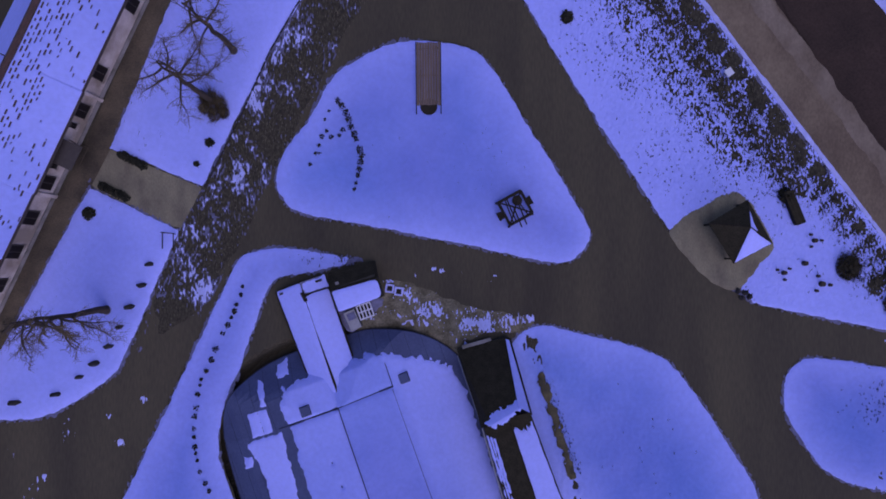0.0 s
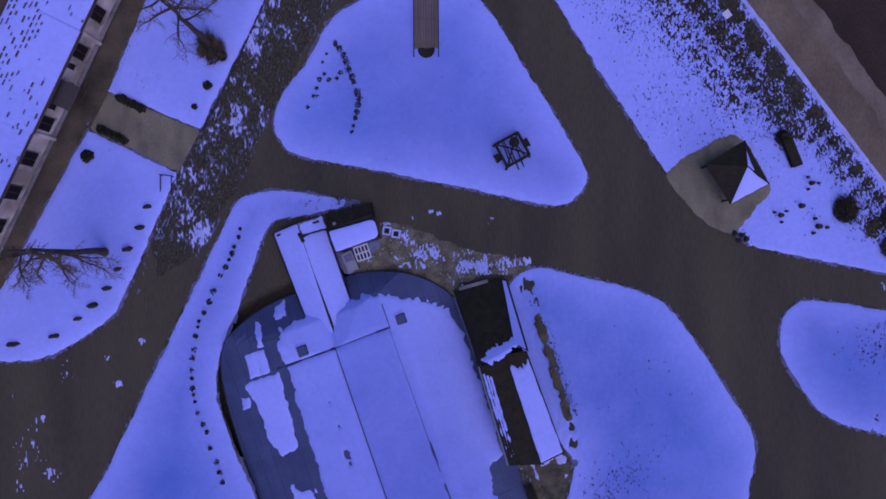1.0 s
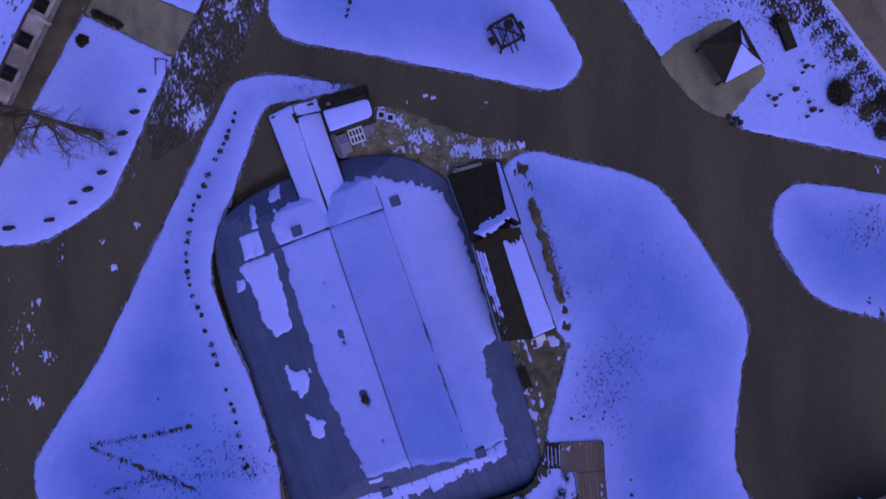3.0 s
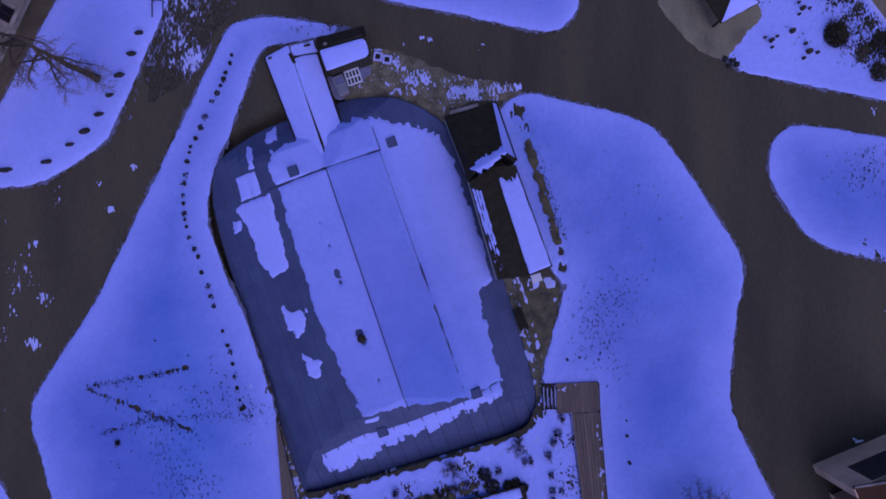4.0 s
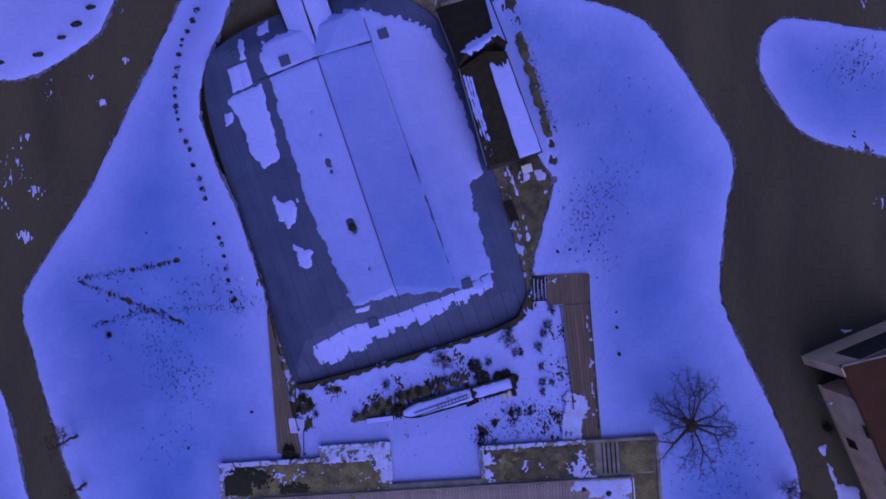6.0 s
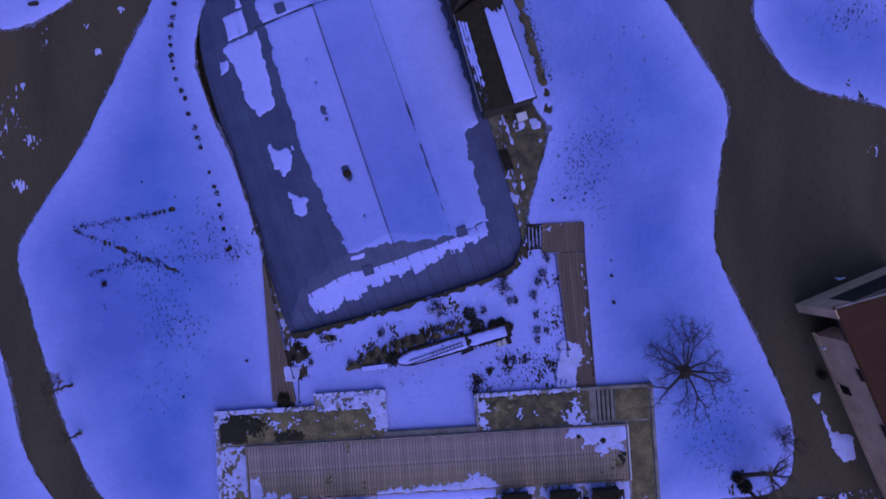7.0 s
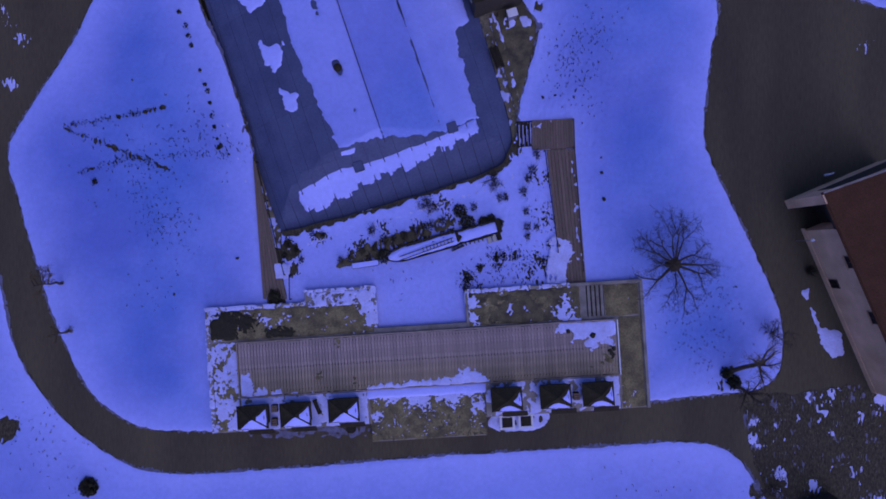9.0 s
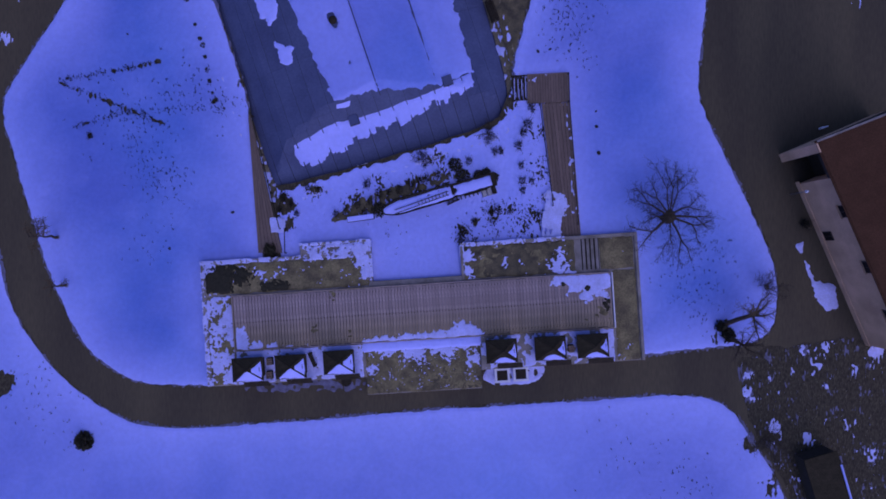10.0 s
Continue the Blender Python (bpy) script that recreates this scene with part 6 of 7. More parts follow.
    slab(bm, [(0.1, -1.7, 2.4), (2.6, -1.7, 2.4), (2.6, 0.2, 2.95), (0.1, 0.2, 2.95)], 0.08)
    c = part("canopy", bm, WINDOW_FRAME, h, "dark brown wooden door canopy")
    for x in (0.55, 2.65):
        bm = bmesh.new()
        beam(bm, (x, -1.0, 2.42), (x, 0.15, 1.7), 0.05, sides=4)
        part("bracket", bm, DARK_WOOD, c)
    part("doorstep", block(1.6, -0.35, 0, 2.0, 0.8, 0.16, bevel=0.02), DARK_PAVING, h)
    return h


build_long_house()


# ---------------------------------------------------------------- the house in the south-east
def build_corner_house():
    ang = math.degrees(math.atan2(0.944, -0.33))      # local x runs north along the west wall
    h = thing("corner_house", 38.45, -47.8, 0, ang + 4.0, "two-storey ochre house with a dark red roof", "building")
    # local: x north, y west (towards the road); house lies at negative y
    part("wall", block(-6.6, -4.6, 0, 17.0, 9.2, 6.0), OCHRE, h)
    # dark colour stands in for the shade inside the entrance recess
    part("recess_wall", block(3.2, -5.6, 0, 2.6, 7.2, 5.95), DARK_WALL, h, "recessed entrance wall, coloured dark for the shade in it")
    part("north_wall", block(4.85, -4.4, 0, 0.85, 9.7, 5.95), OCHRE, h)
    # flat panel: an opening's shade as dark colour, nothing is cut out
    part("loggia", block(5.28, -5.4, 2.5, 0.06, 8.0, 3.3), DARK_WALL, h, "flat dark panel painted for the opening's shade")
    part("recess_lintel", block(3.2, 0.1, 5.2, 2.5, 0.3, 0.75), DARK_WALL, h)
    part("plinth", block(-6.5, 0.03, 0, 17.3, 0.08, 0.6), OCHRE, h)
    for y0, y1, z0, z1 in ((0.32, -4.6, 5.95, 8.3), (-4.6, -9.75, 8.3, 5.95)):
        bm = bmesh.new()
        slab(bm, [(-15.4, y0, z0), (5.5, y0, z0), (5.5, y1, z1), (-15.4, y1, z1)], 0.2)
        part("roof", bm, RED_ROOF, h)
        bm = bmesh.new()
        slab(bm, [(5.34, y0, z0 + 0.07), (5.52, y0, z0 + 0.07), (5.52, y1, z1 + 0.07), (5.34, y1, z1 + 0.07)], 0.1)
        part("verge_board", bm, CONCRETE, h, "pale verge board")
    bm = bmesh.new()
    beam(bm, (-15.4, 0.39, 5.85), (5.5, 0.39, 5.85), 0.07, sides=6)
    part("gutter", bm, RED_ROOF, h)

    def window(x, z, wide=1.1, tall=1.3):
        w = part("window", block(x, 0.02, z, wide, 0.12, tall), WINDOW_FRAME, h)
        for s in (-1, 1):
            part("pane", block(x + s * wide * 0.24, 0.1, z + 0.08, wide * 0.4, 0.03, tall - 0.16), GLASS, w)
        part("sill", block(x, 0.12, z - 0.07, wide + 0.16, 0.26, 0.06, bevel=0.01), OCHRE, w)
    for x in (-1.3, -6.7, -11.5):
        window(x, 4.62, 1.15, 1.25)
    window(-3.6, 0.9, 0.9, 1.2)
    b = smooth_loop([(37.6, -51.9), (38.3, -51.5), (38.7, -52.8), (39.3, -54.5), (40.2, -55.5), (41.2, -55.4), (41.9, -57.0), (41.8, -58.0), (40.6, -58.6), (39.3, -56.8), (38.6, -54.9), (37.9, -53.1)], 4)
    o = sheet("snow_bed", lambda x, y: inside(b, x, y) - 0.2 + 0.8 * (rough(x, y, 0.5, 195) - 0.5), drift(0.02, 0.12, 0.2), bounds_of(b), 0.12, SNOW_WET)
    tagged(o, "narrow snowy bed along the wall of the house", "snow", kind="structure")


build_corner_house()


# ---------------------------------------------------------------- park things
def build_pavilion():
    """An open pavilion: four posts and a square pyramid roof with snow on its sheltered side."""
    n, e, s, w = (27.9, 4.95, 2.2), (30.05, 0.8, 2.3), (26.47, -1.05, 2.15), (24.2, 2.75, 2.2)
    apex = (27.4, 2.3, 3.6)
    p = thing("pavilion", 0, 0, 0, 0, "open pavilion with a black pyramid roof on a gravel round", "pavilion")
    for a, b in ((n, w), (w, s), (s, e), (e, n)):
        bm = bmesh.new()
        slab(bm, [a, b, apex], 0.1)
        part("roof_panel", bm, BLACK_ROOF, p)
    for c in (n, e, s, w):
        bm = bmesh.new()
        beam(bm, c, apex, 0.05, sides=5)
        part("hip_batten", bm, DARK_WOOD, p)
        q = Vector(c).lerp(Vector(apex), 0.14)
        part("post", block(q.x, q.y, 0.15, 0.16, 0.16, 2.2), DARK_WOOD, p)
    def rise(a, b):
        nrm = np.cross(np.array(b) - a, np.array(apex) - a)
        return lambda x, y: a[2] - (nrm[0] * (x - a[0]) + nrm[1] * (y - a[1])) / nrm[2]
    up = rise(s, e)
    loop = np.array([(26.5, -1.0), (29.95, 0.8), (28.5, 1.55), (27.42, 2.25), (27.0, 0.8)])
    sheet("snow_cover", lambda x, y: inside(loop, x, y) + 0.1 * (rough(x, y, 0.4, 201) - 0.5), lambda x, y, f: up(x, y) + 0.02 + 0.09 * (1 - np.exp(-np.maximum(f, 0) / 0.12)), bounds_of(loop), 0.12, SNOW, p)
    up2 = rise(e, n)
    loop2 = np.array([(27.45, 2.35), (28.3, 1.9), (28.0, 2.7), (27.75, 4.1)])
    sheet("snow_cover", lambda x, y: inside(loop2, x, y) + 0.1 * (rough(x, y, 0.4, 202) - 0.5), lambda x, y, f: up2(x, y) + 0.02 + 0.07 * (1 - np.exp(-np.maximum(f, 0) / 0.12)), bounds_of(loop2), 0.1, SNOW, p)
    # table and benches under the roof
    t = thing("picnic_table", 27.0, 1.9, 0.18, 28, "dark picnic table under the pavilion roof", "table")
    part("tabletop", block(0, 0, 0.7, 1.6, 0.8, 0.06), DARK_WOOD, t)
    for u in (-0.6, 0.6):
        part("leg", block(u, 0, 0, 0.1, 0.6, 0.7), DARK_WOOD, t)


build_pavilion()


def build_frame():
    """A square climbing frame of dark beams with a round seat on top."""
    f = thing("climbing_frame", 6.2, 4.5, 0.1, 28, "square climbing frame of dark timber standing in the snow", "climbing frame")
    h = 1.1
    for x in (-1, 1):
        for y in (-1, 1):
            bm = bmesh.new()
            beam(bm, (1.32 * x, 1.32 * y, -0.1), (1.2 * x, 1.2 * y, h + 0.1), 0.12, 0.11, sides=8)
            part("post", bm, DARK_WOOD, f)
    corners = [(-1.22, 1.22), (1.22, 1.22), (1.22, -1.22), (-1.22, -1.22)]
    for k in range(4):
        bm = bmesh.new()
        beam(bm, (*corners[k], h), (*corners[(k + 1) % 4], h), 0.15, sides=6)
        part("top_beam", bm, DARK_WOOD, f)
    for k in range(4):
        a = [(-1.2, 1.2), (1.2, 1.2), (1.2, -1.2), (-1.2, -1.2)][k]
        bm = bmesh.new()
        beam(bm, (*a, h), (0.0, 0.05, h + 0.25), 0.09, sides=6)
        part("brace", bm, DARK_WOOD, f)
    for x in (-0.85, -0.55, 0.75):
        bm = bmesh.new()
        beam(bm, (x, -1.2, h), (x * 0.6, 1.2, h), 0.07, sides=6)
        part("climbing_rope", bm, DARK_WOOD, f)
    for x in (-0.1, 0.45):
        bm = bmesh.new()
        beam(bm, (x, 0.2, h), (x - 0.1, -1.95, 0.0), 0.07, sides=6)
        part("ladder_rail", bm, DARK_WOOD, f)
    bm = bmesh.new()
    beam(bm, (0.5, 0.55, h - 0.05), (0.5, 0.55, h + 0.12), 0.5, 0.45, sides=16)
    part("round_seat", bm, DARK_WOOD, f)
    for s in (-1, 1):
        bm = bmesh.new()
        slab(bm, [(1.3 * s, -0.35, 0.75), (1.85 * s, -0.45, 0.6), (1.85 * s, 0.45, 0.6), (1.3 * s, 0.35, 0.75)], 0.08)
        part("side_board", bm, DARK_WOOD, f)


build_frame()


def build_ramp():
    """The plank ramp that runs into the snow of the island."""
    r = thing("plank_ramp", -2.1, 17.8, 0.05, 0, "wooden plank ramp with low side rails in the snow", "ramp")
    for k in range(9):
        part("plank", block(-1.05 + 0.262 * k, 0.15, 0.12 + 0.004 * (k % 3), 0.24, 6.3 - 0.05 * (k % 4), 0.07, bevel=0.01), DECK, r)
    for y in (-2.6, 0, 2.7):
        part("joist", block(0, y, 0.0, 2.4, 0.14, 0.12), DARK_WOOD, r)
    for x in (-1.2, 1.22):
        bm = bmesh.new()
        beam(bm, (x, -3.9, 0.55), (x, 3.2, 0.55), 0.045, sides=6)
        part("rail", bm, DARK_WOOD, r)
        for y in (-3.8, -1.5, 0.8, 3.0):
            part("rail_post", block(x, y, 0, 0.08, 0.08, 0.55), DARK_WOOD, r)
    m = thing("rubber_mat", -2.1, 14.7, 0.16, 0, "dark worn mat at the foot of the plank ramp", "mat")
    bm = bmesh.new()
    beam(bm, (0, 0, 0), (0, 0, 0.06), 0.85, 0.82, sides=18)
    part("mat", bm, DARK_WOOD, m)


build_ramp()


def build_box_bench():
    b = thing("timber_box", 33.15, 4.3, 0.12, 20.5, "long dark timber box beside a bush", "box")
    part("body", block(0, 0, 0, 0.95, 3.3, 0.5, bevel=0.03), DARK_WOOD, b)
    for k in range(3):
        part("lid_board", block(-0.32 + 0.32 * k, 0, 0.5, 0.3, 3.4, 0.05, bevel=0.01), BLACK_ROOF, b)


build_box_bench()


def leafy(bm, x, y, z, r, h, count, rnd, size=0.16):
    """Loose small leaves in a rounded, uneven mass."""
    for _ in range(count):
        a, q = rnd.uniform(0, 6.283), rnd.random() ** 0.5
        rr = r * q * rnd.uniform(0.75, 1.12)
        zz = z + h * (1 - q * q * 0.8) * rnd.uniform(0.25, 1.0)
        c = Vector((x + rr * math.cos(a), y + rr * math.sin(a), zz))
        s = size * rnd.uniform(0.6, 1.4)
        d1 = Vector((rnd.uniform(-1, 1), rnd.uniform(-1, 1), rnd.uniform(-0.4, 0.6))).normalized() * s
        d2 = Vector((rnd.uniform(-1, 1), rnd.uniform(-1, 1), rnd.uniform(-0.4, 0.6))).normalized() * s
        v = [bm.verts.new(c - d1), bm.verts.new(c + d2), bm.verts.new(c + d1), bm.verts.new(c - d2)]
        bm.faces.new(v)


def bush(x, y, r, h, seed, label, name="bush", group="", count=220, z=0.08, size=0.15):
    b = thing(name, x, y, z, 0, label, "bush", group)
    rnd = random.Random(seed)
    bm = bmesh.new()
    leafy(bm, 0, 0, 0, r, h, count, rnd, size)
    part("foliage", bm, LEAF, b)
    bm = bmesh.new()
    for k in range(6):
        a = k * 1.05 + rnd.uniform(-0.3, 0.3)
        beam(bm, (0, 0, -0.05), (r * 0.6 * math.cos(a), r * 0.6 * math.sin(a), h * 0.7), 0.03, 0.012, sides=4)
    part("stem_bundle", bm, TWIG, b)
    return b


def twiggy(name, x, y, r, h, seed, label, group="", z=0.1, stalks=90, leaves=60, mat=None, category="bush", root=0.3):
    """A loose winter shrub: many thin stalks that fan out, few small leaves about the heart."""
    b = thing(name, x, y, z, 0, label, category, group)
    rnd = random.Random(seed)
    verts, faces = [], []
    for _ in range(stalks):
        a, q = rnd.uniform(0, 6.283), rnd.random() ** 0.7
        p0 = Vector((root * r * q * math.cos(a), root * r * q * math.sin(a), -0.05))
        p1 = Vector((r * q * 0.85 * math.cos(a + rnd.uniform(-0.5, 0.5)), r * q * 1.2 * math.sin(a + rnd.uniform(-0.5, 0.5)), h * rnd.uniform(0.5, 1.0)))
        w, k = rnd.uniform(0.012, 0.026), len(verts)
        t = Vector((-(p1 - p0).y, (p1 - p0).x, 0.001)).normalized() * w
        verts += [p0 + t, p0 - t, p0 + Vector((0, 0, w * 2)), p1]
        faces += [(k, k + 1, k + 3), (k + 1, k + 2, k + 3), (k + 2, k, k + 3)]
    tagged(link("cane_mass", verts, faces, mat or TWIG, b), kind="stuff")
    bm = bmesh.new()
    leafy(bm, 0, 0, 0, r * max(0.55, root), h * 0.8, leaves, rnd, 0.06 if root < 0.5 else 0.1)
    part("foliage", bm, mat or LEAF, b)
    return b


twiggy("bush", 38.4, -1.5, 1.5, 1.1, 1, "large round brown-green bush in the snow", stalks=700, leaves=900, mat=BUSH_LEAF, root=0.8)
bush(-32.4, -71.6, 0.95, 0.9, 2, "round dark evergreen bush in the snow", count=500)
twiggy("bush", -31.95, -41.3, 0.5, 0.5, 3, "small round dark bush on the lawn", stalks=80, leaves=70)
bush(-36.0, 4.5, 0.62, 0.6, 4, "small dark shrub near the sandy path", count=260)
bush(32.6, 5.5, 0.75, 0.7, 5, "dark bush beside the timber box", count=300)
twiggy("bush", 42.5, -5.2, 1.1, 0.8, 6, "brown bush in rough grass", stalks=350, leaves=300, mat=BUSH_LEAF, root=0.8)
twiggy("bush", 43.0, -2.4, 1.4, 0.9, 7, "brown bush in rough grass", stalks=400, leaves=350, mat=BUSH_LEAF, root=0.8)
bush(-23.9, 11.4, 0.45, 0.45, 8, "small dark shrub on the lawn", count=160)
bush(-25.2, 9.3, 0.3, 0.35, 9, "tiny dark shrub on the lawn", count=90)
bush(11.6, 23.4, 0.6, 0.5, 10, "small dark shrub beside the road", count=200)
bush(-13.9, -52.6, 0.75, 0.7, 11, "dark round bush on the wedge of planks", count=320)
for k, (x, y, r) in enumerate(((-31.6, 9.75, 1.25), (-33.5, 6.6, 1.35))):
    h = thing("hedge", x, y, 0.05, -27 if k == 0 else -26, "low dark clipped hedge along the sandy path", "hedge", "hedges by the path")
    rnd = random.Random(20 + k)
    bm = bmesh.new()
    for j in range(9):
        leafy(bm, -r + 2 * r * j / 8, 0, 0, 0.42, 0.7, 70, rnd, 0.13)
    part("foliage", bm, LEAF, h)
    bm = bmesh.new()
    for j in range(7):
        beam(bm, (-r + 2 * r * j / 6, 0, 0), (-r + 2 * r * j / 6 + 0.05, 0.05, 0.5), 0.03, 0.015, sides=4)
    part("stem_bundle", bm, TWIG, h)


def shoot(bm, rnd, p, d, length, r, bends, wild, sides, lift=0.0, taper=0.75):
    """One crooked branch; returns the points along it."""
    pts = [(Vector(p), d.copy(), r)]
    for k in range(bends):
        d = (d + Vector((rnd.uniform(-1, 1), rnd.uniform(-1, 1), rnd.uniform(-0.7, 0.7))) * wild + Vector((0, 0, lift))).normalized()
        q = pts[-1][0] + d * (length / bends)
        r1 = r * (1 - taper * (k + 1) / bends)
        beam(bm, pts[-1][0], q, pts[-1][2], r1, sides)
        pts.append((q, d.copy(), r1))
    return pts


def any_way(rnd, low=-0.4, high=0.6):
    return Vector((rnd.uniform(-1, 1), rnd.uniform(-1, 1), rnd.uniform(low, high))).normalized()


def build_tall_tree(x, y, height, bare, spread, limbs, seed, label, trunk=0.3, bias=(0, 0), lean=(0, 0), z=0.05, twig=0.014, sag=-0.05):
    """A tall bare tree: one straight leader, crooked limbs from its upper part, side branches and hanging twigs."""
    t = thing("tree", x, y, z, 0, label, "tree", "bare trees")
    rnd = random.Random(seed)
    wood, fine = bmesh.new(), bmesh.new()
    steps = 9
    pts = [Vector((0, 0, -0.1))]
    for k in range(steps):
        pts.append(Vector((lean[0] * (k + 1) / steps + rnd.uniform(-0.12, 0.12), lean[1] * (k + 1) / steps + rnd.uniform(-0.12, 0.12), height * (k + 1) / steps)))
    for k in range(steps):
        beam(wood, pts[k], pts[k + 1], trunk * (1.25 if k == 0 else 1 - 0.8 * k / steps), trunk * (1 - 0.8 * (k + 1) / steps), 8)
    for k in range(limbs):
        at = (bare + (height - bare) * (k + 0.5) / limbs) / height * steps
        i = min(int(at), steps - 1)
        start = pts[i].lerp(pts[i + 1], at - i)
        a = 2.4 * k + rnd.uniform(-0.4, 0.4)
        d = Vector((math.cos(a) + bias[0], math.sin(a) + bias[1], rnd.uniform(0.05, 0.5))).normalized()
        length = spread * rnd.uniform(0.75, 1.1) * (1.1 - 0.45 * k / limbs)
        limb = shoot(wood, rnd, start, d, length, trunk * rnd.uniform(0.3, 0.42), 6, 0.26, 6, sag)
        for p, pd, pr in limb[2:]:
            for _ in range(3):
                sub = shoot(fine, rnd, p, (pd * 0.8 + any_way(rnd)).normalized(), length * rnd.uniform(0.2, 0.42), max(pr * 0.5, 0.022), 4, 0.3, 4, sag)
                for q, qd, qr in sub[1:]:
                    for _ in range(3):
                        shoot(fine, rnd, q, (qd * 0.6 + any_way(rnd, -0.8, 0.3)).normalized(), length * rnd.uniform(0.08, 0.2), twig, 2, 0.3, 3, sag)
    part("trunk", wood, BARK, t)
    tagged(part("fine_branchwork", fine, BRUSH, t), kind="stuff")
    bm = bmesh.new()
    beam(bm, (0, 0, 0.02), (0, 0, 0.14), trunk * 1.5, trunk * 1.3, sides=14)
    part("melt_ring", bm, PALE_SLUSH, t, "grey ring round the foot of the trunk")
    return t


def build_tree(x, y, fork, rise, reach, limbs, seed, label, lean=(0, 0), trunk=0.22, z=0.05, dense=1.0, fine_mat=None, twig=0.011, bends=5, wild=0.22):
    """A bare tree: a tapered trunk up to the fork, limbs that arch out and up, side branches and fine twigs."""
    t = thing("tree", x, y, z, 0, label, "tree", "bare trees")
    rnd = random.Random(seed)
    wood, fine = bmesh.new(), bmesh.new()
    base = Vector((0, 0, -0.1))
    up = Vector((lean[0], lean[1], 1)).normalized()
    mid = base + up * fork * 0.5 + Vector((rnd.uniform(-0.12, 0.12), rnd.uniform(-0.12, 0.12), 0))
    top = base + up * (fork + 0.1)
    beam(wood, base, mid, trunk * 1.3, trunk * 1.05, 9)
    beam(wood, mid, top, trunk * 1.05, trunk * 0.9, 9)
    for k in range(limbs):
        a = 6.283 * (k + rnd.uniform(-0.25, 0.25)) / limbs
        steep = rnd.uniform(0.55, 1.25) * rise / max(reach, 0.1)
        d = Vector((math.cos(a), math.sin(a), steep)).normalized()
        start = base + up * fork * rnd.uniform(0.82, 1.0)
        length = math.hypot(reach, rise) * rnd.uniform(0.75, 1.08)
        limb = shoot(wood, rnd, start, d, length, trunk * rnd.uniform(0.42, 0.62), bends, wild, 6)
        for p, pd, pr in limb[1:]:
            for _ in range(int(3 * dense)):
                sub = shoot(fine, rnd, p, (pd * 0.7 + any_way(rnd) * 0.9).normalized(), length * rnd.uniform(0.22, 0.42), max(pr * 0.55, 0.016), 4, 0.28, 4)
                for q, qd, qr in sub[1:]:
                    for _ in range(int(2 * dense)):
                        shoot(fine, rnd, q, (qd * 0.6 + any_way(rnd, -0.4, 0.5)).normalized(), length * rnd.uniform(0.08, 0.2), twig, 2, 0.3, 3)
    part("trunk", wood, BARK, t)
    tagged(part("fine_branchwork", fine, fine_mat or TWIG, t), kind="stuff")
    return t


def build_pollard(x, y, height, reach, seed, label, z=0.05):
    """A pollarded tree: a short trunk with a knotted head, stout forked limbs spread flat round it, and fine drooping twigs."""
    t = thing("tree", x, y, z, 0, label, "tree", "bare trees")
    rnd = random.Random(seed)
    wood, fine, knot = bmesh.new(), bmesh.new(), bmesh.new()
    beam(wood, (0, 0, -0.1), (0, 0, height * 0.5), 0.3, 0.24, 9)
    beam(wood, (0, 0, height * 0.5), (0, 0, height), 0.24, 0.3, 9)
    bmesh.ops.create_icosphere(knot, subdivisions=3, radius=1.0)
    for v in knot.verts:
        k = 1 + 0.5 * noise.noise(v.co * 1.9 + Vector((seed, 0, 0))) + 0.25 * noise.noise(v.co * 5)
        v.co = Vector((v.co.x * 0.5 * k, v.co.y * 0.62 * k, height + v.co.z * 0.4 * k))
    for a, far, thick in ((8, 1.0, 0.10), (46, 0.8, 0.075), (70, 1.05, 0.06), (86, 1.25, 0.06), (101, 1.2, 0.06), (122, 0.95, 0.07), (150, 1.0, 0.085), (185, 0.6, 0.05), (222, 1.1, 0.11), (262, 0.9, 0.05), (302, 1.05, 0.09), (338, 0.95, 0.10)):
        a = math.radians(a + rnd.uniform(-5, 5))
        d = Vector((math.cos(a), math.sin(a), rnd.uniform(0.05, 0.3))).normalized()
        first = shoot(wood, rnd, Vector((0, 0, height)) + d * 0.3, d, reach * far * 0.5, thick * 1.35, 4, 0.16, 6, 0.0, 0.35)
        ends = [first]
        for side in (-0.55, 0.45):
            p, pd, pr = first[-1]
            turn = Vector((pd.x * math.cos(side) - pd.y * math.sin(side), pd.x * math.sin(side) + pd.y * math.cos(side), pd.z * 0.5))
            ends.append(shoot(wood, rnd, p, turn.normalized(), reach * far * rnd.uniform(0.42, 0.58), pr * 0.85, 5, 0.2, 5, -0.03, 0.7))
        for limb in ends:
            for p, pd, pr in limb[1:]:
                for _ in range(4):
                    sub = shoot(fine, rnd, p, (pd * 0.6 + any_way(rnd)).normalized(), reach * rnd.uniform(0.1, 0.26), 0.018, 3, 0.3, 4, -0.05)
                    for q, qd, qr in sub[1:]:
                        for _ in range(2):
                            shoot(fine, rnd, q, (qd * 0.5 + any_way(rnd, -0.8, 0.3)).normalized(), reach * rnd.uniform(0.04, 0.11), 0.009, 2, 0.3, 3, -0.05)
    part("trunk", wood, BARK, t)
    part("knotted_head", knot, BARK, t)
    # leaves added only to darken the head, which comes out too light
    ivy = bmesh.new()
    leafy(ivy, 0, 0, height - 0.1, 0.58, 0.6, 330, rnd, 0.1)
    part("ivy", ivy, BUSH_LEAF, t, "dark brown leaves added to darken the knotted head")
    tagged(part("fine_branchwork", fine, TWIG, t), kind="stuff")
    return t


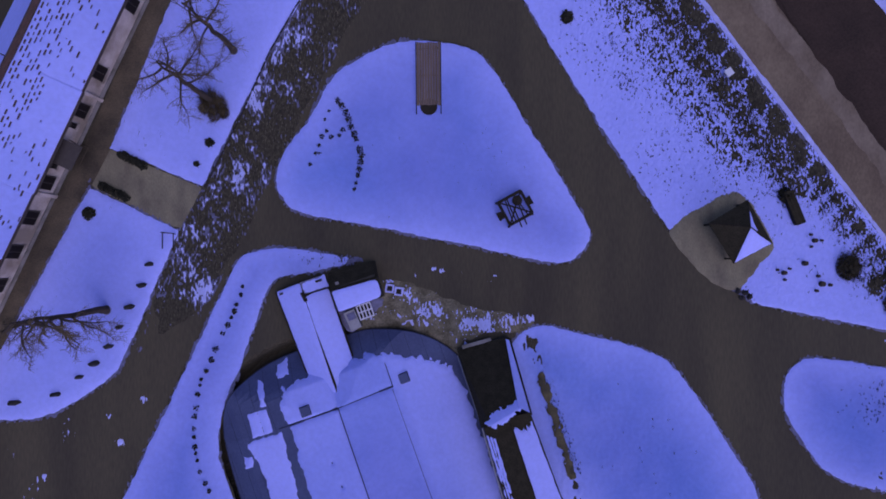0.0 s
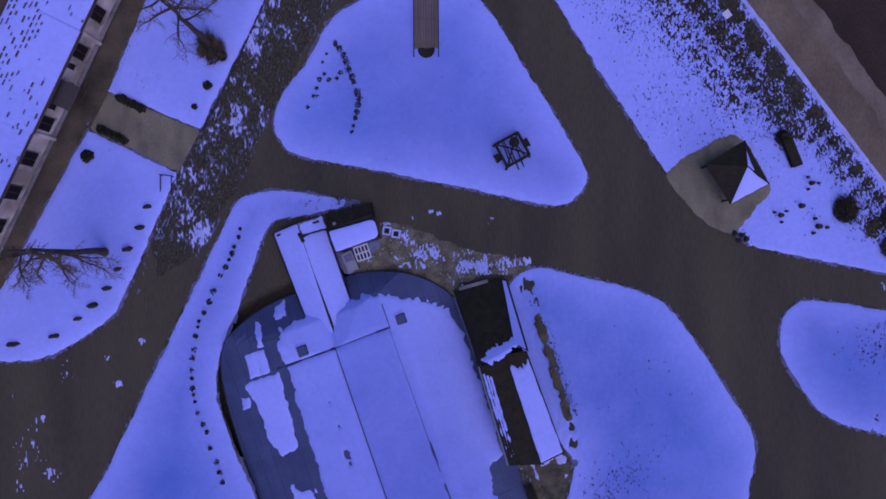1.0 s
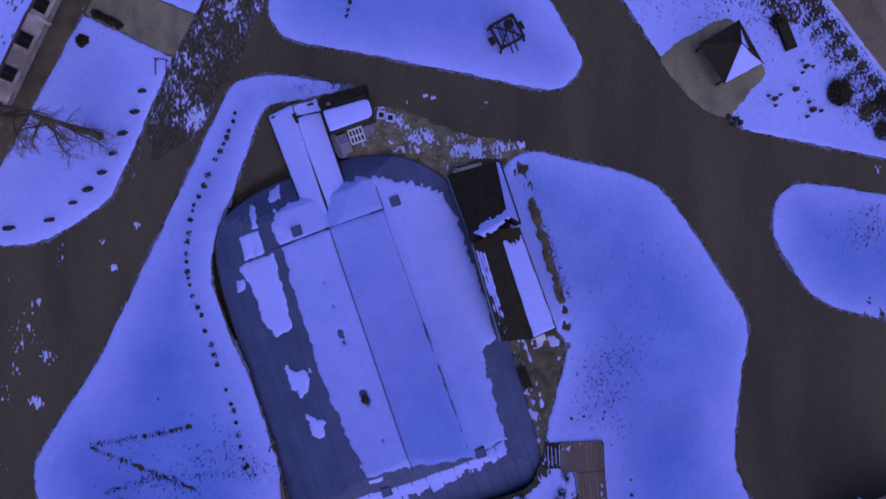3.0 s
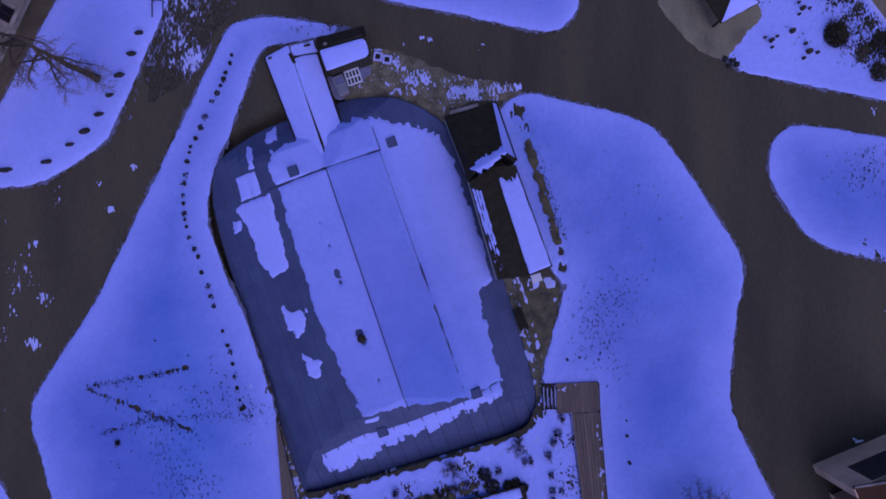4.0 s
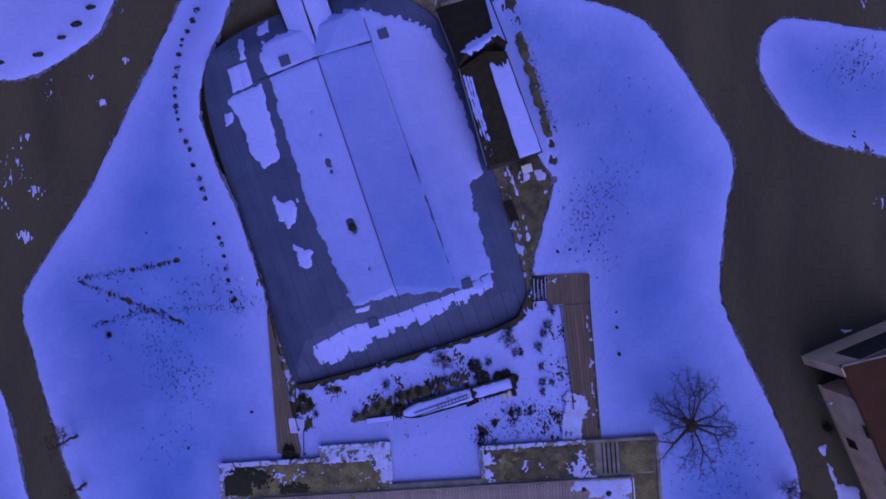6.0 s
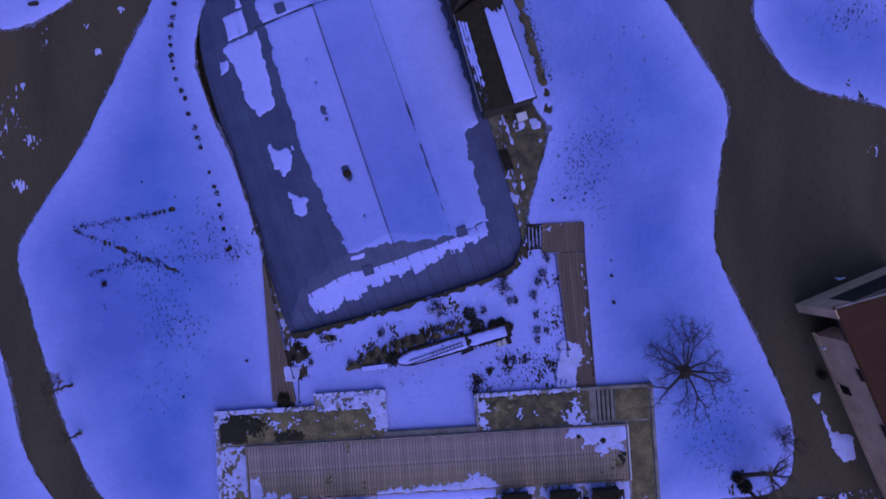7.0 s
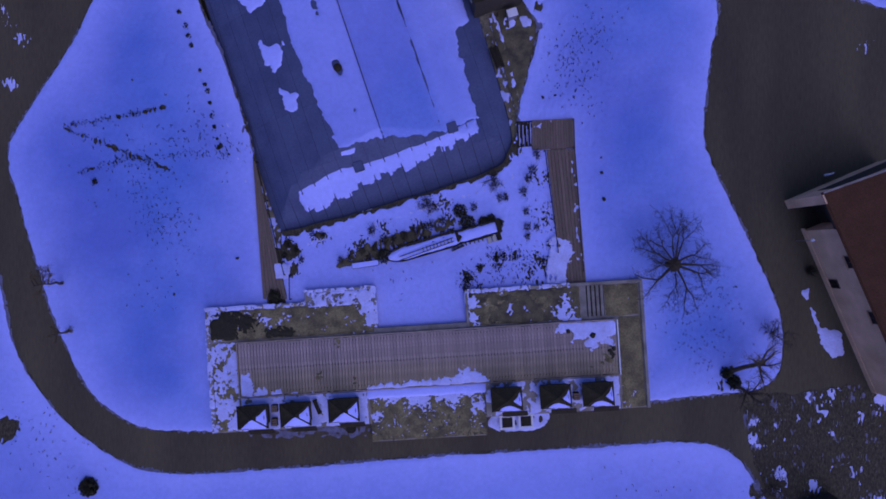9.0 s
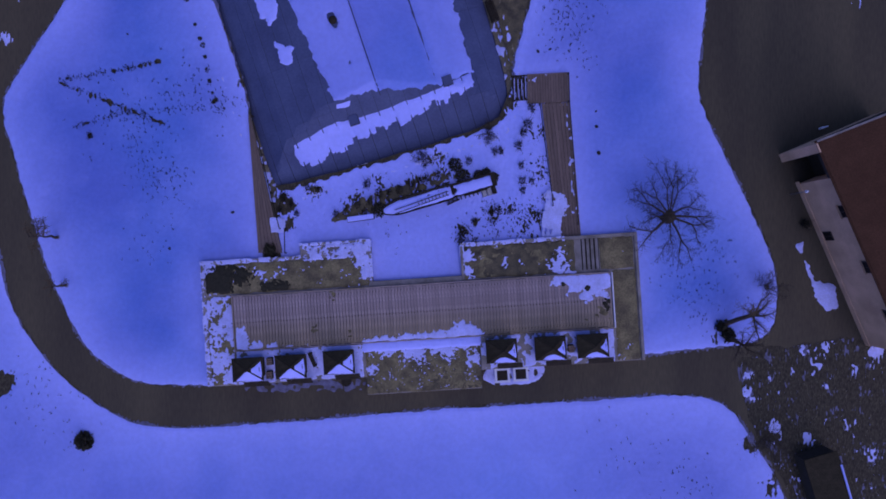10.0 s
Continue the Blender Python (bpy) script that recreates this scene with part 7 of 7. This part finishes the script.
build_tall_tree(-23.6, 15.6, 11.2, 5.6, 3.6, 9, 3, "tall bare tree on the snowy lawn beside the long house", 0.34, (-0.1, 0.0))
build_tall_tree(-21.5, 20.6, 11.0, 4.5, 3.4, 9, 5, "tall bare tree on the snowy lawn", 0.32)
build_tall_tree(-34.2, -5.1, 12.6, 5.6, 4.2, 13, 8, "tall bare tree with a straight trunk beside the boulder row", 0.36, (0.15, -0.9), sag=-0.13, twig=0.017)
build_tall_tree(-35.2, -51.4, 4.2, 2.2, 1.7, 7, 41, "young bare tree at the edge of the road", 0.14, (0, 0.5), twig=0.01)
build_tall_tree(-34.3, -56.2, 2.6, 1.4, 1.0, 5, 43, "young bare tree at the edge of the road", 0.14, (-0.3, 0.2), twig=0.01)
build_pollard(24.6, -49.35, 2.0, 4.0, 12, "wide pollarded bare fruit tree with a dark knotted head")
build_tree(30.4, -59.9, 4.2, 2.0, 1.9, 7, 14, "leaning bare tree at the road corner", (0.5, 0.45), 0.2, fine_mat=BRUSH)
build_tree(30.6, -60.5, 2.6, 1.2, 1.6, 6, 15, "low leaning bare tree at the road corner", (0.45, -0.45), 0.16)
build_tree(-43.8, -61.0, 1.6, 3.0, 2.4, 6, 17, "bare tree at the edge of the road", (0, 0), 0.15)
build_tree(34.6, -70.9, 0.6, 1.6, 1.7, 7, 19, "low bare bush beside the road", (0, 0), 0.07)
build_tree(34.6, -56.0, 0.5, 1.7, 1.2, 7, 23, "low bare bush at the road corner", (0, 0), 0.07)
for k, (px, py, r) in enumerate(((-23.7, 15.8, 1.3), (-22.7, 15.2, 1.15), (-24.3, 14.8, 1.1), (-23.3, 14.2, 1.3), (-22.4, 14.3, 0.9), (-24.4, 15.9, 0.8))):
    twiggy("brush", px, py, r, 1.3, 232 + k, "brown dry brush at the foot of the tree", "dry brush", stalks=260, leaves=420, mat=BRUSH, root=0.45)
bush(30.2, -59.9, 0.45, 1.2, 33, "dark ivy at the foot of the leaning tree", "ivy", count=200)
bush(31.0, -60.8, 0.7, 0.9, 34, "dark brush beside the leaning tree", "brush", count=240)


def stone(name, x, y, r, h, seed, label, group, z=0.06, flat=0.7, turn=None):
    rnd = random.Random(seed)
    bm = bmesh.new()
    bmesh.ops.create_icosphere(bm, subdivisions=2, radius=1.0)
    turn = rnd.uniform(0, 6.28) if turn is None else turn
    for v in bm.verts:
        k = 1 + 0.42 * (noise.noise(v.co * 1.7 + Vector((seed * 3.1, 0, 0))))
        v.co = Vector((v.co.x * r * k, v.co.y * r * flat * k, max(v.co.z, -0.35) * h * k))
        c, s = math.cos(turn), math.sin(turn)
        v.co.x, v.co.y = c * v.co.x - s * v.co.y, s * v.co.x + c * v.co.y
    o = part(name, bm, STONE)
    o.matrix_basis = pose(x, y, z)
    return tagged(o, label, "stone", group)


for k, (x, y) in enumerate(((-29.9, -0.6), (-30.7, -2.7), (-31.9, -4.8), (-32.9, -6.8), (-34.0, -8.7), (-35.4, -10.4), (-36.9, -11.7), (-39.2, -13.4), (-43.4, -14.2))):
    stone("boulder", x, y, 0.5 + 0.08 * ((k * 7) % 3), 0.4, k, "dark boulder in a row along the road", "boulder row", 0.1, 0.45, 0.15)
# clumps along the curved edge of the lawn beside the hall
LINE = smooth_loop([(-19.8, -1.3), (-20.7, -3.4), (-21.8, -6.0), (-23.3, -9.2), (-24.8, -12.3), (-25.4, -15.5), (-25.3, -19), (-24.5, -21.6), (-23.2, -25.5), (-21.8, -29.4), (-20.6, -32.9), (-19.3, -36.4)], 8)[:-8]
rnd = random.Random(4)
gap = 0.0
for k in range(1, len(LINE)):
    step = float(np.hypot(*(LINE[k] - LINE[k - 1])))
    gap += step
    if gap > 0.62 and LINE[k][1] < -2.4 and rnd.random() < 0.82:
        gap = 0
        px, py = LINE[k]
        c = thing("dry_perennial", px + rnd.uniform(-0.09, 0.09), py + rnd.uniform(-0.15, 0.15), 0.1, 0, "dark clump of dry stalks poking through the snow", "plant", "row of dry plants")
        bm = bmesh.new()
        leafy(bm, 0, 0, 0, rnd.uniform(0.13, 0.34), rnd.uniform(0.12, 0.4), rnd.randint(24, 60), rnd, 0.08)
        part("dry_foliage", bm, LEAF, c)
# the flower bed on the island: a bent row of dry clumps
for k, (px, py, r) in enumerate(((-11.1, 15.4, 0.35), (-10.7, 14.9, 0.4), (-10.3, 14.2, 0.42), (-10.05, 13.5, 0.45), (-9.8, 12.8, 0.4), (-9.5, 12.1, 0.4), (-9.3, 11.6, 0.35), (-9.0, 10.6, 0.4), (-8.85, 10.0, 0.45),
                                 (-8.9, 9.3, 0.4), (-9.0, 8.6, 0.35), (-9.15, 8.0, 0.3), (-9.4, 7.2, 0.25), (-9.5, 6.6, 0.22), (-12.7, 11.9, 0.3), (-12.2, 12.4, 0.25), (-11.8, 11.8, 0.28), (-11.0, 12.0, 0.25),
                                 (-13.0, 11.0, 0.22), (-13.3, 10.2, 0.22), (-13.9, 9.1, 0.25), (-12.9, 10.2, 0.18), (-12.4, 13.6, 0.16), (-10.6, 12.5, 0.3), (-12.0, 14.4, 0.16))):
    c = thing("dry_perennial", px, py, 0.1, 0, "dark dry clump in the snowed-in flower bed", "plant", "flower bed plants")
    bm = bmesh.new()
    leafy(bm, 0, 0, 0, r * 0.9, r, int(120 * r), random.Random(60 + k), 0.09)
    part("dry_foliage", bm, LEAF, c)
# shrubs and canes in the yard
for k, (px, py, r, h) in enumerate(((-7.4, -49.0, 0.45, 0.8), (-6.5, -48.8, 0.45, 0.7), (-5.3, -48.1, 0.45, 0.8), (-4.6, -48.8, 0.5, 0.8), (-4.1, -47.8, 0.5, 0.8), (-3.1, -47.1, 0.55, 0.9), (-2.2, -46.9, 0.4, 0.6), (-1.2, -46.6, 0.55, 0.9),
                                    (-0.1, -46.1, 0.55, 0.8), (0.8, -45.7, 0.45, 0.6), (1.5, -45.5, 0.5, 0.8), (2.6, -45.1, 0.5, 0.8), (-4.4, -46.0, 0.6, 0.8), (5.6, -43.8, 0.5, 0.8), (8.2, -42.9, 0.5, 0.7), (8.75, -42.8, 0.45, 0.7),
                                    (10.5, -42.3, 0.6, 0.8), (10.8, -44.2, 0.45, 0.6), (10.9, -45.7, 0.5, 0.6), (10.95, -46.7, 0.45, 0.6), (11.8, -45.8, 0.4, 0.5), (11.8, -38.6, 0.6, 0.8), (11.4, -40.2, 0.6, 0.8), (11.0, -41.0, 0.55, 0.8),
                                    (5.0, -50.9, 0.5, 0.7), (4.9, -51.7, 0.5, 0.7), (6.2, -49.7, 0.4, 0.5), (8.0, -48.8, 0.45, 0.6), (8.6, -48.5, 0.4, 0.5), (9.7, -48.7, 0.4, 0.5), (12.5, -49.0, 0.4, 0.5), (13.0, -47.4, 0.4, 0.5),
                                    (-12.6, -47.4, 0.6, 0.8), (-13.0, -48.6, 0.5, 0.7), (-11.3, -49.0, 0.4, 0.6), (-11.9, -48.0, 0.5, 0.8), (-10.2, -46.5, 0.45, 0.6), (-9.2, -46.6, 0.4, 0.6))):
    twiggy("shrub", px, py, r * 1.35, h, 100 + k, "small dark winter shrub in the snowy yard", "yard shrubs", stalks=int(130 * r), leaves=int(60 * r))
for k, (px, py, r, h) in enumerate(((5.0, -45.3, 0.75, 0.9), (6.6, -45.25, 0.55, 0.7), (7.3, -44.95, 0.5, 0.7), (8.1, -45.4, 0.5, 0.8), (-3.15, -48.6, 0.75, 1.0), (4.3, -44.2, 0.7, 0.8))):
    bush(px, py, r, h, 150 + k, "dense dark evergreen shrub beside the boat", "shrub", "shrubs beside the boat", count=int(520 * r), size=0.08)
for k, (px, py) in enumerate(((1.2, -43.6), (7.6, -41.2))):
    build_tree(px, py, 0.15, 1.0, 0.85, 8, 70 + k, "small bare twiggy shrub beside the hall", (0, 0), 0.04, 0.05, 1.0)
twiggy("brush", 38.3, -49.9, 0.8, 1.2, 160, "dark twiggy clump at the foot of the house wall", stalks=160, leaves=160)


def build_small_things():
    for k, (x, y, r) in enumerate(((35.2, 1.1, 0.45), (34.2, -1.1, 0.5), (32.2, -2.0, 0.45), (35.8, -3.1, 0.55))):
        t = thing("tree_stump_table", x, y, 0.1, 20 * k, "round dark stump table ringed with melted snow", "table", "stump tables")
        bm = bmesh.new()
        beam(bm, (0, 0, 0), (0, 0, 0.42), r * 0.5, r * 0.44, sides=12)
        part("stump", bm, BARK, t)
        if k != 1:
            for j in range(3):
                bm = bmesh.new()
                beam(bm, (r * 1.5 * math.cos(2.1 * j + k), r * 1.5 * math.sin(2.1 * j + k), 0), (r * 1.5 * math.cos(2.1 * j + k), r * 1.5 * math.sin(2.1 * j + k), 0.3), r * 0.3, r * 0.26, sides=9)
                part("stool", bm, BARK, t)
    s = thing("low_rack", -27.9, 2.35, 0.12, -6, "low rack of thin dark metal bars in the snow", "rack")
    for u in (-0.55, 0.55):
        bm = bmesh.new()
        beam(bm, (u, -1.5, 0.1), (u, 0.1, 0.45), 0.05, sides=6)
        part("side_bar", bm, DARK_WOOD, s)
        part("leg", block(u, 0.05, -0.1, 0.06, 0.06, 0.55), DARK_WOOD, s)
    bm = bmesh.new()
    beam(bm, (-0.7, 0.1, 0.45), (0.6, 0.1, 0.45), 0.05, sides=6)
    part("top_bar", bm, DARK_WOOD, s)
    l = thing("street_lamp", 37.1, -47.0, 0, 0, "small lamp on a thin post before the house", "lamp")
    bm = bmesh.new()
    beam(bm, (0, 0, 0), (0, 0, 2.6), 0.05, 0.04)
    part("pole", bm, METAL, l)
    bm = bmesh.new()
    beam(bm, (0, 0, 2.6), (0, 0, 2.85), 0.16, 0.1, sides=12)
    part("head", bm, WHITE, l, "pale lamp head")
    for k, (x, y, r) in enumerate(((18.16, -40.39, 0.2), (18.4, -43.0, 0.24), (18.1, -38.9, 0.12), (-17.7, -48.9, 0.2), (-18.6, -38.6, 0.14), (-24.0, -52.5, 0.16), (-28.3, -31.2, 0.12), (12.4, -33.0, 0.18), (13.6, -32.8, 0.14))):
        stone("small_stone", x, y, r, r * 0.9, 40 + k, "small dark stone in the snow", "small stones", 0.13)
    g = thing("garden_shed", 40.0, -75.6, 0, 17, "dark flat-roofed shed with a strip of snow", "shed")
    part("body", block(0, 0, 0, 3.0, 7.6, 1.9), DARK_WALL, g)
    part("roof", block(0, 0, 1.9, 3.3, 7.9, 0.12, bevel=0.04), BLACK_ROOF, g)
    bm = bmesh.new()
    beam(bm, (1.55, 2.6, 2.08), (1.45, -3.9, 2.08), 0.1, sides=7)
    part("snow_strip", bm, SNOW, g, "narrow strip of snow")
    m = thing("marker_plate", 27.1, 17.5, 0.0, 35, "small pale square plate on a post in rough grass", "sign")
    part("post", block(0, 0, 0, 0.1, 0.1, 0.7), DARK_WOOD, m)
    part("plate", block(0, 0, 0.7, 0.75, 0.75, 0.05, bevel=0.01), WHITE, m)
    w = thing("white_post", 39.9, -40.6, 0, 0, "small pale post beside the house", "post")
    bm = bmesh.new()
    beam(bm, (0, 0, 0), (0, 0, 0.8), 0.12, 0.1, sides=8)
    part("shaft", bm, WHITE, w)
    bm = bmesh.new()
    beam(bm, (-0.3, -0.1, 0.72), (0.35, 0.1, 0.78), 0.08, sides=6)
    part("arm", bm, WHITE, w)
    b = thing("stone_border", 0, 0, 0, 0, "dark stones and brush where the lawn meets the road", "border")
    for k, (x, y) in enumerate(((27.8, -3.7), (28.5, -3.9), (28.9, -4.3), (28.2, -4.4))):
        o = stone("border_stone", x, y, 0.32, 0.3, 80 + k, "", "", 0.06)
        o.parent = b
        for key in ("category", "label", "group"):
            if key in o:
                del o[key]


build_small_things()


# ---------------------------------------------------------------- stalks of grass that poke through the snow
def build_tufts():
    rnd = np.random.RandomState(9)
    spots = [(-27, -41.5, 3.0, 90), (-25, -45.5, 2.6, 110), (-22.5, -37.0, 2.8, 80), (-30, -38.5, 3.0, 40), (-18.5, -38, 1.4, 30), (-26, -52, 2.5, 30), (15.2, -29.5, 2.6, 120), (17.5, -26.5, 2.4, 60), (16, -33, 1.8, 30), (20, -20, 4, 20),
             (27, -55, 3.0, 60), (30, -53, 2, 30), (29, -57.5, 2.5, 40), (41.5, -14.5, 2.4, 120), (26, -75, 4, 60), (20, -72, 4, 20), (20.0, 10.0, 2.6, 60), (17.4, 16.8, 1.4, 70), (15.5, 20, 2.8, 70), (11.5, 21, 2.5, 14), (22, 6.5, 2.5, 20),
             (-13.5, 0.2, 2.0, 24), (-9.6, -0.3, 1.2, 50), (3.5, 9.5, 3.5, 18), (-3, 9, 4.5, 14), (-38, -66, 3, 40), (-34, -70, 3, 30), (8.5, -50.3, 2.2, 90), (5.2, -51.0, 0.9, 90), (8.0, -48.9, 1.0, 60), (11.5, -49.2, 1.6, 80), (12.6, -44.5, 1.2, 60), (-1, -50.8, 2, 14),
             (36, -1, 2.5, 16), (40.5, -2.5, 1.5, 90), (-40, 1, 4, 10), (-30, 14, 4, 14)]
    pts = []
    for x, y, r, n in spots:
        pts.append(np.column_stack([x + rnd.normal(0, r * 0.6, n), y + rnd.normal(0, r * 0.6, n)]))
    for x, y in BORDER[17:25]:
        pts.append(np.column_stack([x - 1.0 + rnd.normal(0, 0.9, 60), y - 0.7 + rnd.normal(0, 0.9, 60)]))
    for x, y in BORDER[:17]:
        pts.append(np.column_stack([x - 2.2 + rnd.normal(0, 1.6, 110), y - 1.5 + rnd.normal(0, 1.6, 110)]))
        pts.append(np.column_stack([x - 5.5 + rnd.normal(0, 2.4, 40), y - 3.7 + rnd.normal(0, 2.4, 40)]))
    for k in range(21):
        pts.append(np.column_stack([8.95 + 0.155 * k + 0.1 * math.sin(2.3 * k) + rnd.normal(0, 0.25, 7), -12.0 - 0.45 * k + rnd.normal(0, 0.3, 7)]))
    for (ax, ay), (bx, by) in ARROW_LINES[:2]:
        t = rnd.uniform(0, 1, 110)
        pts.append(np.column_stack([ax + (bx - ax) * t + rnd.normal(0, 0.14, 110), ay + (by - ay) * t + rnd.normal(0, 0.14, 110)]))
    t = rnd.uniform(0, 1, 60)
    pts.append(np.column_stack([-33.7 + 5.7 * t, -40.4 + 1.5 * t + rnd.normal(0, 0.15, 60)]))
    t = rnd.uniform(0, 1, 70)
    pts.append(np.column_stack([-30.0 + 11.2 * t, -38.9 + 0.4 * t + rnd.normal(0, 0.2, 70)]))
    p = np.vstack(pts)
    ok = (inside(PARK_LAWN, p[:, 0], p[:, 1]) > 0.2) | (p[:, 1] < -5) | (p[:, 0] < 8)
    road = np.zeros(len(p), bool)
    for loop in (ISLAND, HALL_LAWN, EAST_LAWN, FAR_EAST_LAWN, PARK_LAWN, SOUTH_LAWN, YARD, NORTH_LAWN, WEST_LAWN):
        road |= inside(loop, p[:, 0], p[:, 1]) > 0.15
    p = p[ok & road]
    verts, faces = [], []
    for x, y in p:
        for _ in range(2):
            w, l, h, k = rnd.uniform(0.015, 0.05), rnd.uniform(0.06, 0.30), rnd.uniform(0.06, 0.2), len(verts)
            ox, oy = rnd.normal(0, 0.05, 2)
            verts += [(x + ox - w, y + oy, 0.10), (x + ox + w, y + oy, 0.10), (x + ox + rnd.normal(0, 0.03), y + oy + l * 0.5, 0.12 + h), (x + ox + rnd.normal(0, 0.03), y + oy - l * 0.5, 0.12 + h * 0.8)]
            faces += [(k, k + 1, k + 2), (k, k + 1, k + 3)]
    o = link("grass_tufts", verts, faces, LEAF)
    tagged(o, "dry dark grass stalks poking through the snow", "grass", kind="stuff")


def build_dry_grass():
    """Pale dry stalks that stand in the rough grass of the verge, the park's edge and the patchy yard."""
    rnd = np.random.RandomState(21)
    pts = []
    for x, y in BORDER[:25]:
        pts.append(np.column_stack([x - 2.1 + rnd.normal(0, 1.0, 60), y - 1.5 + rnd.normal(0, 1.0, 60)]))
    a, b = np.array(KERB[0]), np.array((-27.5, 0.5))
    t = rnd.uniform(0, 1, 1500)
    pts.append(np.column_stack([a[0] + (b[0] - a[0]) * t + 2.6 + rnd.uniform(-2.4, 2.4, 1500), a[1] + (b[1] - a[1]) * t - 1.3 + rnd.uniform(-2.0, 2.0, 1500)]))
    pts.append(np.column_stack([rnd.uniform(34, 47, 260), rnd.uniform(-80, -63.5, 260)]))
    p = np.vstack(pts)
    verts, faces = [], []
    for x, y in p:
        w, l, h, k = rnd.uniform(0.01, 0.028), rnd.uniform(0.12, 0.34), rnd.uniform(0.08, 0.25), len(verts)
        verts += [(x - w, y, 0.03), (x + w, y, 0.03), (x + rnd.normal(0, 0.04), y + l * 0.6, 0.05 + h), (x + rnd.normal(0, 0.04), y - l * 0.6, 0.05 + h * 0.7)]
        faces += [(k, k + 1, k + 2), (k, k + 1, k + 3)]
    o = link("dry_grass", verts, faces, STRAW)
    tagged(o, "pale dry grass stalks in the rough verges", "grass", kind="stuff")


build_tufts()
build_dry_grass()
